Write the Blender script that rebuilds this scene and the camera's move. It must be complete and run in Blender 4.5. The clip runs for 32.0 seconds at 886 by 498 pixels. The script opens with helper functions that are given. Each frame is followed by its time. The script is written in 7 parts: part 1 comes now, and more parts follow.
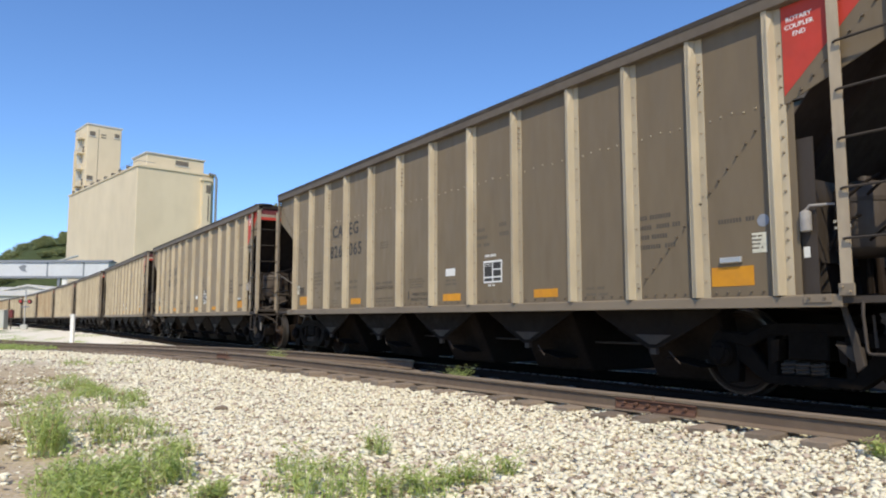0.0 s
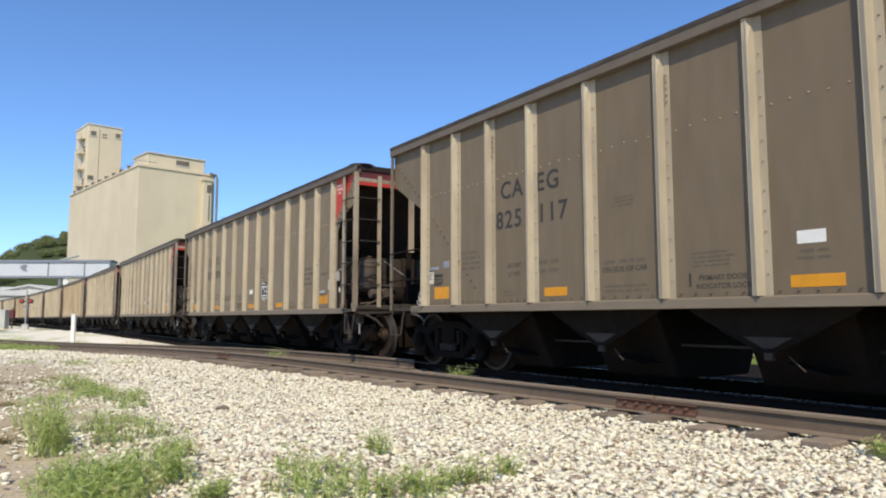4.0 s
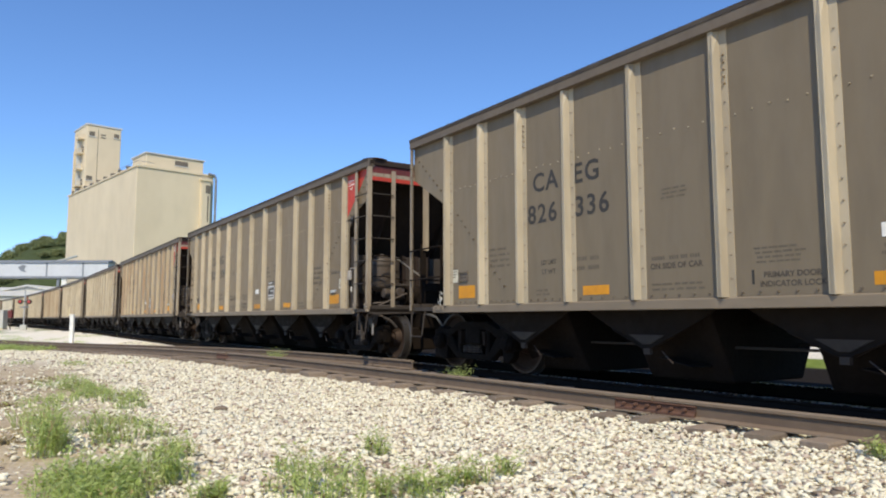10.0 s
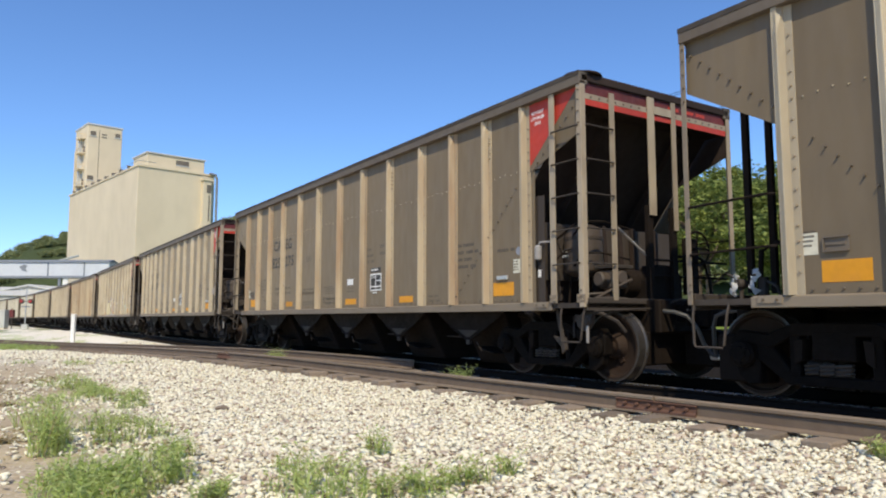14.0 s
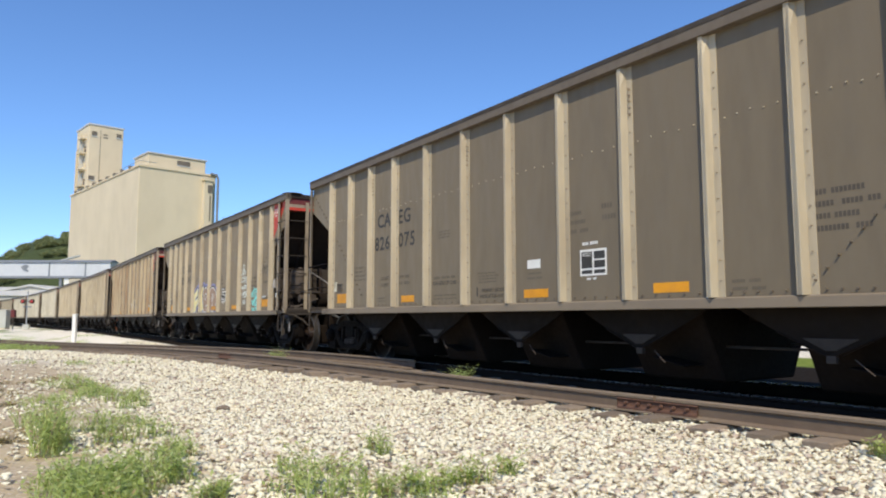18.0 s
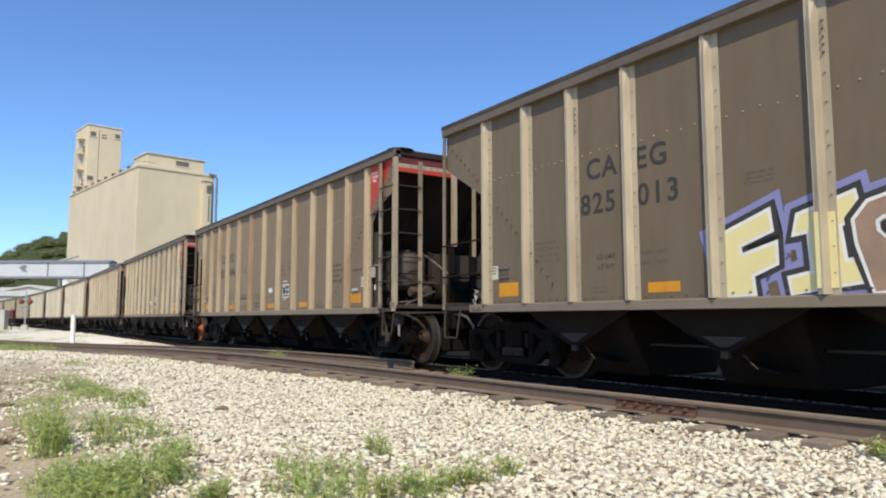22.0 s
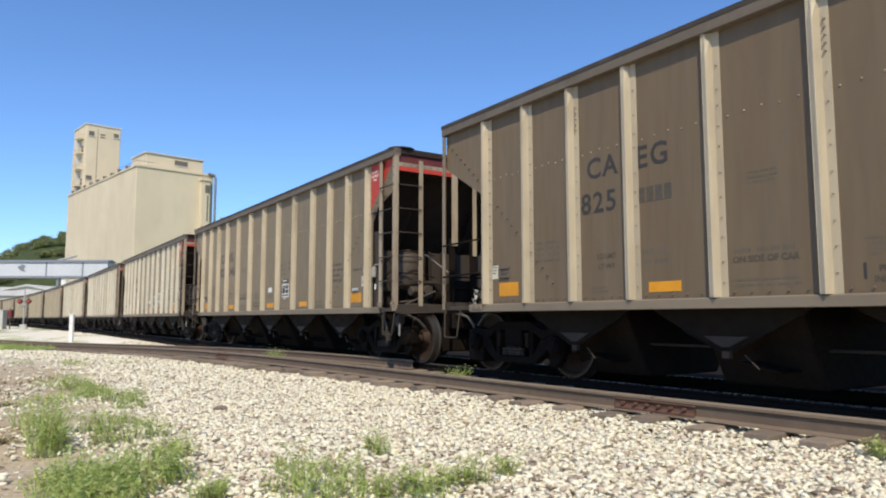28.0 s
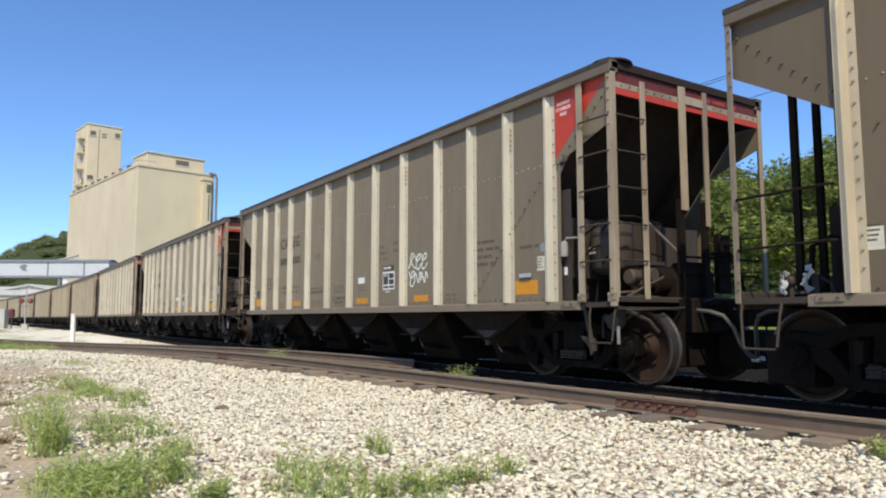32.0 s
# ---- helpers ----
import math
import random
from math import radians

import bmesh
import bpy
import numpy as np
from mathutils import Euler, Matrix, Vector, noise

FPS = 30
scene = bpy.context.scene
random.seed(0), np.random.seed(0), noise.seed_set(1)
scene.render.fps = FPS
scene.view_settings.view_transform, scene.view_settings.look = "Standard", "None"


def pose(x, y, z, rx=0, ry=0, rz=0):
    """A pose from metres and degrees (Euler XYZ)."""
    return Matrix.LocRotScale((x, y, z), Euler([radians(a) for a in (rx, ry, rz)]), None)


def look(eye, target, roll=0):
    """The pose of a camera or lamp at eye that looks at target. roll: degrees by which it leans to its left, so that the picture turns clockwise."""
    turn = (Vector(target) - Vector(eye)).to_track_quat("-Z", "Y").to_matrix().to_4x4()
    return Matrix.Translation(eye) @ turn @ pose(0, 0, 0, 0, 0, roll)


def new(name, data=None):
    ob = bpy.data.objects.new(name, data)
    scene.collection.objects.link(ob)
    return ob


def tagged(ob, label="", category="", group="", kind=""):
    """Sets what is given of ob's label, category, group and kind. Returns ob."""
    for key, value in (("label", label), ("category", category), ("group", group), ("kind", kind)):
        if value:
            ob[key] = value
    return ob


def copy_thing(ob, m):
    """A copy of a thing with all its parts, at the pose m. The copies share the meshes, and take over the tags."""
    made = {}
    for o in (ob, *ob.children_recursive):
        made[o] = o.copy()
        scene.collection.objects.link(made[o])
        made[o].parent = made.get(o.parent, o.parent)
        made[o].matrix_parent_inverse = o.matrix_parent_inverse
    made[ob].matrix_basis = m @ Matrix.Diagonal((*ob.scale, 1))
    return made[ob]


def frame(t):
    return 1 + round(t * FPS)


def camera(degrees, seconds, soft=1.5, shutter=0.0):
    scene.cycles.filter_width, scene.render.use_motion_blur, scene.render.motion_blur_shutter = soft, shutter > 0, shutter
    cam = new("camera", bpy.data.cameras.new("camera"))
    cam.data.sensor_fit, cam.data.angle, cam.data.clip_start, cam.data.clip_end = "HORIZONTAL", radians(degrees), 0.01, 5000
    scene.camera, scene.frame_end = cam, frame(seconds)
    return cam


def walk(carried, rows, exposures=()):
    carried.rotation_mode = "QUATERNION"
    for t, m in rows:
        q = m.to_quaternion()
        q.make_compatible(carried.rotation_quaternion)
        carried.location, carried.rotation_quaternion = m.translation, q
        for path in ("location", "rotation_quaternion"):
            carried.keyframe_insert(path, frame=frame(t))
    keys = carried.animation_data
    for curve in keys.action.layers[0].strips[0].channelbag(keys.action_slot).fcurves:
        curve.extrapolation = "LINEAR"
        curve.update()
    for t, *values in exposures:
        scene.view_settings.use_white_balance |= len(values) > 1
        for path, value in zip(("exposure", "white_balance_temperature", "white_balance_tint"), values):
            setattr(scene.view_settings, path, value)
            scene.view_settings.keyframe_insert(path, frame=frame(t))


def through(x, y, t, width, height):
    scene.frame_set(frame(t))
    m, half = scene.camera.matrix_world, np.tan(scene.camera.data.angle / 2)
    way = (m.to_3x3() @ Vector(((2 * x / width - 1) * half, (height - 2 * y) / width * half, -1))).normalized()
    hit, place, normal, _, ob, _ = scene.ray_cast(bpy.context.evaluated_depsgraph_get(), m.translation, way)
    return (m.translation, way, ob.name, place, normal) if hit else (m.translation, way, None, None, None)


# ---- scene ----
cam = camera(64.55, 32.0, soft=2.0)
EYE_Z = 0.769
# the camera stands on one spot and sways a little: seconds, degrees of pan and of tilt
SWAY = [(0.0, 0.013, 0.0), (0.5, -0.057, 0.044), (1.0, -0.191, -0.027), (1.5, -0.031, 0.0), (2.0, -0.084, 0.044), (2.5, -0.119, -0.044), (3.0, -0.022, -0.018),
        (3.5, 0.075, -0.027), (5.5, 0.013, 0.017), (6.0, -0.058, -0.009), (6.5, -0.11, -0.115), (7.0, -0.049, -0.027), (7.5, -0.014, 0.044), (8.0, 0.004, 0.053),
        (8.5, 0.004, 0.123), (9.0, -0.022, 0.07), (9.5, 0.048, 0.044), (10.0, -0.022, 0.018), (10.5, -0.004, 0.114), (11.0, -0.005, -0.053), (11.5, 0.004, 0.105),
        (12.0, 0.048, 0.035), (12.5, 0.093, 0.044), (13.0, -0.004, -0.027), (13.5, 0.004, 0.044), (14.0, 0.057, -0.018), (14.5, -0.023, -0.018), (16.5, 0.022, -0.018),
        (17.0, 0.022, -0.009), (17.5, 0.048, 0.062), (18.0, 0.137, -0.009), (18.5, 0.092, -0.036), (19.0, 0.031, -0.027), (19.5, 0.04, 0.0), (20.0, 0.04, -0.045),
        (20.5, 0.119, 0.0), (21.0, 0.04, -0.044), (21.5, 0.022, -0.027), (22.0, 0.048, 0.018), (22.5, 0.057, 0.0), (23.0, 0.049, 0.044), (23.5, 0.013, 0.0),
        (24.0, 0.057, 0.062), (24.5, 0.004, -0.009), (25.0, 0.03, -0.044), (25.5, 0.004, 0.0), (26.0, 0.057, 0.0), (26.5, -0.066, 0.017), (28.5, -0.022, -0.01),
        (29.0, 0.04, 0.035), (29.5, 0.057, 0.053), (30.0, 0.093, -0.027), (30.5, -0.005, -0.018), (31.0, 0.057, 0.0), (31.5, 0.013, -0.027), (32.0, 0.048, -0.044)]
walk(cam, [(t, pose(0, 0, EYE_Z, 95.68 + tilt, 0, pan)) for t, pan, tilt in SWAY],
     exposures=[(0.0, 0.0, 6500, 10), (32.0, 0.0, 6500, 10)])

# ---- daylight ----
SUN_ELEVATION, SUN_AZIMUTH = 48.0, 184.0  # degrees; azimuth clockwise from +y
world = bpy.data.worlds.new("sky")
scene.world = world
world.use_nodes = True
wn = world.node_tree.nodes
sky = wn.new("ShaderNodeTexSky")
sky.sky_type = "NISHITA"
sky.sun_disc = False
sky.sun_elevation = radians(SUN_ELEVATION)
sky.sun_rotation = radians(SUN_AZIMUTH)
sky.air_density, sky.dust_density, sky.ozone_density = 1.0, 0.0, 5.0
sky.altitude = 300
deep = wn.new("ShaderNodeMix")
deep.data_type, deep.blend_type = "RGBA", "MULTIPLY"
deep.inputs[0].default_value = 1.0
deep.inputs[7].default_value = (0.83, 1.0, 1.205, 1.0)
world.node_tree.links.new(sky.outputs[0], deep.inputs[6])
world.node_tree.links.new(deep.outputs[2], wn["Background"].inputs[0])
wn["Background"].inputs[1].default_value = 0.15
sun = new("sun", bpy.data.lights.new("sun", "SUN"))
sun.data.energy, sun.data.angle, sun.data.color = 4.2, radians(0.53), (1.0, 0.88, 0.66)
sun_way = Vector((math.sin(radians(SUN_AZIMUTH)) * math.cos(radians(SUN_ELEVATION)),
                  math.cos(radians(SUN_AZIMUTH)) * math.cos(radians(SUN_ELEVATION)), math.sin(radians(SUN_ELEVATION))))
sun.matrix_world = look(sun_way * 60, (0, 0, 0))

# ---- plan ----
HEADING = 0.58152         # the straight's angle from +y towards -x
NEAR_END = Vector((2.1354, 7.9411))   # side plane, where s = 0
HALF_WIDTH = 1.56
BEND_AT, EASE, BEND = 36.8, -0.000359, 0.001    # metres along, 1 / radius before and after
HEAD_BEND = 0.00158       # 1 / radius on the stretch behind s = 0
CAR_PITCH, BODY = 16.18, 14.51
STEP = 0.5
S_MIN, S_MAX = -420.0, 460.0
RAIL_Z = -0.05            # head of the main rails
SLACK = {-9: -0.016, -8: -0.025, -7: 0.07, -6: 0.005, -5: -0.019, -4: 0.03, -3: 0.047, -2: 0.058, -1: 0.022, 0: -0.017, 1: -0.022, 2: -0.021}   # play in the couplers, car by car


def track_table():
    """Centre line of the main track: s, x, y, heading at even steps."""
    across = Vector((math.cos(HEADING), math.sin(HEADING)))
    start = NEAR_END + across * (HALF_WIDTH + 0.0533)
    rows = []
    x, y = start
    s = 0.0
    while s <= S_MAX:
        a = HEADING + EASE * min(s, BEND_AT) + BEND * max(0.0, s - BEND_AT)
        rows.append((s, x, y, a))
        x, y, s = x - math.sin(a) * STEP, y + math.cos(a) * STEP, s + STEP
    x, y = start
    s = 0.0
    while s > S_MIN:
        a = HEADING + HEAD_BEND * max(s, -40.0)
        x, y, s = x + math.sin(a) * STEP, y - math.cos(a) * STEP, s - STEP
        rows.insert(0, (s, x, y, a))
    return np.array(rows)


TRACK = track_table()


def on_track(s):
    return tuple(float(np.interp(s, TRACK[:, 0], TRACK[:, k])) for k in (1, 2, 3))


def beside(s, off):
    """A ground point off metres from the centre line, towards the camera's side when negative."""
    x, y, a = on_track(s)
    return x + off * math.cos(a), y + off * math.sin(a)


def smooth(a, b, v):
    t = min(1.0, max(0.0, (v - a) / (b - a)))
    return t * t * (3 - 2 * t)


# ---- mesh building ----
class Shape:
    """Vertices and faces of one part."""

    def __init__(self):
        self.v, self.f = [], []

    def add(self, verts, faces):
        n = len(self.v)
        self.v += [tuple(p) for p in verts]
        self.f += [tuple(i + n for i in f) for f in faces]
        return self

    def box(self, x0, x1, y0, y1, z0, z1):
        return self.prism([(x0, z0), (x1, z0), (x1, z1), (x0, z1)], "y", y0, y1)

    def prism(self, poly, axis, a, b):
        """poly in (x, z) for axis y, (y, z) for axis x, (x, y) for axis z."""
        put = {"y": lambda p, q: (p[0], q, p[1]), "x": lambda p, q: (q, p[0], p[1]), "z": lambda p, q: (p[0], p[1], q)}[axis]
        n = len(poly)
        verts = [put(p, a) for p in poly] + [put(p, b) for p in poly]
        faces = [tuple(range(n)), tuple(range(2 * n - 1, n - 1, -1))]
        faces += [(i, (i + 1) % n, n + (i + 1) % n, n + i) for i in range(n)]
        return self.add(verts, faces)

    def slab(self, quad, thick):
        """A plate: four or more corners, made thick along its normal."""
        q = [Vector(p) for p in quad]
        nrm = (q[1] - q[0]).cross(q[2] - q[0]).normalized() * thick
        n = len(q)
        faces = [tuple(range(n)), tuple(range(2 * n - 1, n - 1, -1))]
        faces += [(i, (i + 1) % n, n + (i + 1) % n, n + i) for i in range(n)]
        return self.add(q + [p + nrm for p in q], faces)

    def tube(self, points, r, n=8, r1=None):
        pts = [Vector(p) for p in points]
        rings = []
        for i, p in enumerate(pts):
            d = (pts[min(i + 1, len(pts) - 1)] - pts[max(i - 1, 0)]).normalized()
            up = Vector((0, 0, 1)) if abs(d.z) < 0.9 else Vector((1, 0, 0))
            a = d.cross(up).normalized()
            b = d.cross(a)
            rr = r if r1 is None else r + (r1 - r) * i / (len(pts) - 1)
            rings.append([p + rr * (math.cos(2 * math.pi * k / n) * a + math.sin(2 * math.pi * k / n) * b) for k in range(n)])
        verts = [v for ring in rings for v in ring]
        faces = [tuple(range(n)), tuple(range(len(verts) - 1, len(verts) - n - 1, -1))]
        for i in range(len(pts) - 1):
            faces += [(i * n + k, i * n + (k + 1) % n, (i + 1) * n + (k + 1) % n, (i + 1) * n + k) for k in range(n)]
        return self.add(verts, faces)

    def lathe(self, profile, centre, axis="y", n=24):
        """profile: (along the axis, radius), turned round the axis through centre."""
        c = Vector(centre)
        verts, faces = [], []
        for d, r in profile:
            for k in range(n):
                q = 2 * math.pi * k / n
                w = {"y": (r * math.cos(q), d, r * math.sin(q)), "x": (d, r * math.cos(q), r * math.sin(q)), "z": (r * math.cos(q), r * math.sin(q), d)}[axis]
                verts.append(c + Vector(w))
        m = len(profile)
        for i in range(m - 1):
            faces += [(i * n + k, i * n + (k + 1) % n, (i + 1) * n + (k + 1) % n, (i + 1) * n + k) for k in range(n)]
        faces += [tuple(range(n)), tuple(range(m * n - 1, (m - 1) * n - 1, -1))]
        return self.add(verts, faces)

    def stud(self, p, way, r=0.014, h=0.014):
        """A bolt head: a small pyramid-topped block on a surface."""
        w = Vector(way)
        a = w.orthogonal().normalized()
        b = w.cross(a)
        p = Vector(p)
        base = [p + r * (math.cos(k * math.pi / 3) * a + math.sin(k * math.pi / 3) * b) for k in range(6)]
        top = [q + w * h - (q - p) * 0.25 for q in base]
        return self.add(base + top, [(6, 7, 8, 9, 10, 11)] + [(k, (k + 1) % 6, 6 + (k + 1) % 6, 6 + k) for k in range(6)])


def mesh_of(name, shape, material, bevel=0.0, soft=False):
    me = bpy.data.meshes.new(name)
    me.from_pydata(shape.v, [], shape.f)
    bm = bmesh.new()
    bm.from_mesh(me)
    bmesh.ops.recalc_face_normals(bm, faces=bm.faces)
    if bevel:
        sharp = [e for e in bm.edges if len(e.link_faces) == 2 and e.calc_face_angle(0) > 0.6]
        bmesh.ops.bevel(bm, geom=sharp, offset=bevel, segments=1, affect="EDGES", clamp_overlap=True)
    bm.to_mesh(me)
    bm.free()
    me.materials.append(material)
    if soft:
        me.polygons.foreach_set("use_smooth", [True] * len(me.polygons))
        me.set_sharp_from_angle(angle=radians(38))
    return me


def part(name, shape, material, parent=None, label="", bevel=0.0, soft=False, at=None):
    ob = new(name, shape if isinstance(shape, bpy.types.Mesh) else mesh_of(name, shape, material, bevel, soft))
    if parent is not None:
        ob.parent = parent
    if at is not None:
        ob.matrix_basis = at
    if label:
        ob["label"] = label
    if name in ("bolts", "rivets", "foliage", "dry_foliage", "small_lettering"):
        ob["kind"] = "stuff"
    return ob


# ---- materials ----
def material(name, colour, rough=0.7, metal=0.0, grain=0.25, scale=8.0, stains=0.3, stain_scale=0.7, stain_colour=None,
             bump=0.2, bump_scale=60.0, streak=(1, 1, 1), vary=0.0, spec=0.4, dust=0.0):
    """Noise at two scales over a base colour, with relief; vary: how far objects differ from one another."""
    m = bpy.data.materials.new(name)
    m.use_nodes = True
    nt = m.node_tree
    b = nt.nodes["Principled BSDF"]
    link = nt.links.new
    tc = nt.nodes.new("ShaderNodeTexCoord")
    info = nt.nodes.new("ShaderNodeObjectInfo")
    shift = nt.nodes.new("ShaderNodeVectorMath")
    shift.operation = "MULTIPLY_ADD"
    shift.inputs[1].default_value = streak
    link(tc.outputs["Object"], shift.inputs[0])
    rnd = nt.nodes.new("ShaderNodeVectorMath")
    rnd.operation = "SCALE"
    rnd.inputs[0].default_value = (37.0, 19.0, 11.0)
    link(info.outputs["Random"], rnd.inputs["Scale"])
    link(rnd.outputs[0], shift.inputs[2])

    def tex(sc, detail, raw=False):
        n = nt.nodes.new("ShaderNodeTexNoise")
        n.inputs["Scale"].default_value, n.inputs["Detail"].default_value = sc, detail
        link(tc.outputs["Object"] if raw else shift.outputs[0], n.inputs["Vector"])
        return n

    def mix(fac, a, bcol):
        x = nt.nodes.new("ShaderNodeMix")
        x.data_type = "RGBA"
        for sock, val in ((x.inputs[0], fac), (x.inputs[6], a), (x.inputs[7], bcol)):
            if hasattr(val, "is_linked"):
                link(val, sock)
            else:
                sock.default_value = val
        return x.outputs[2]

    def band(sock, lo, hi, top):
        r = nt.nodes.new("ShaderNodeMapRange")
        r.inputs[1].default_value, r.inputs[2].default_value, r.inputs[4].default_value = lo, hi, top
        link(sock, r.inputs[0])
        return r.outputs[0]

    c = (*colour, 1.0)
    dark = tuple(v * 0.55 for v in colour) + (1.0,)
    st = (*stain_colour, 1.0) if stain_colour else tuple(v * 0.5 for v in colour) + (1.0,)
    col = mix(band(tex(scale, 6).outputs[0], 0.42, 0.75, grain), c, dark)
    if stains:
        col = mix(band(tex(stain_scale, 5).outputs[0], 0.45, 0.72, stains), col, st)
    if vary:
        hue = nt.nodes.new("ShaderNodeHueSaturation")
        link(band(info.outputs["Random"], 0, 1, 2 * vary), hue.inputs["Value"])
        add = nt.nodes.new("ShaderNodeMath")
        add.inputs[1].default_value = 1.0 - vary
        link(hue.inputs["Value"].links[0].from_socket, add.inputs[0])
        link(add.outputs[0], hue.inputs["Value"])
        link(col, hue.inputs["Color"])
        col = hue.outputs[0]
    link(col, b.inputs["Base Color"])
    b.inputs["Metallic"].default_value = metal
    b.inputs["Specular IOR Level"].default_value = spec
    if dust:
        b.inputs["Sheen Weight"].default_value, b.inputs["Sheen Roughness"].default_value = dust, 0.4
        b.inputs["Sheen Tint"].default_value = (1.0, 0.86, 0.62, 1.0)
    rr = band(tex(scale * 1.7, 4).outputs[0], 0.3, 0.7, 0.25)
    ra = nt.nodes.new("ShaderNodeMath")
    ra.inputs[1].default_value = rough - 0.12
    link(rr, ra.inputs[0])
    link(ra.outputs[0], b.inputs["Roughness"])
    if bump:
        bp = nt.nodes.new("ShaderNodeBump")
        bp.inputs["Strength"].default_value, bp.inputs["Distance"].default_value = bump, 0.01
        link(tex(bump_scale, 4, True).outputs[0], bp.inputs["Height"])
        link(bp.outputs[0], b.inputs["Normal"])
    return m


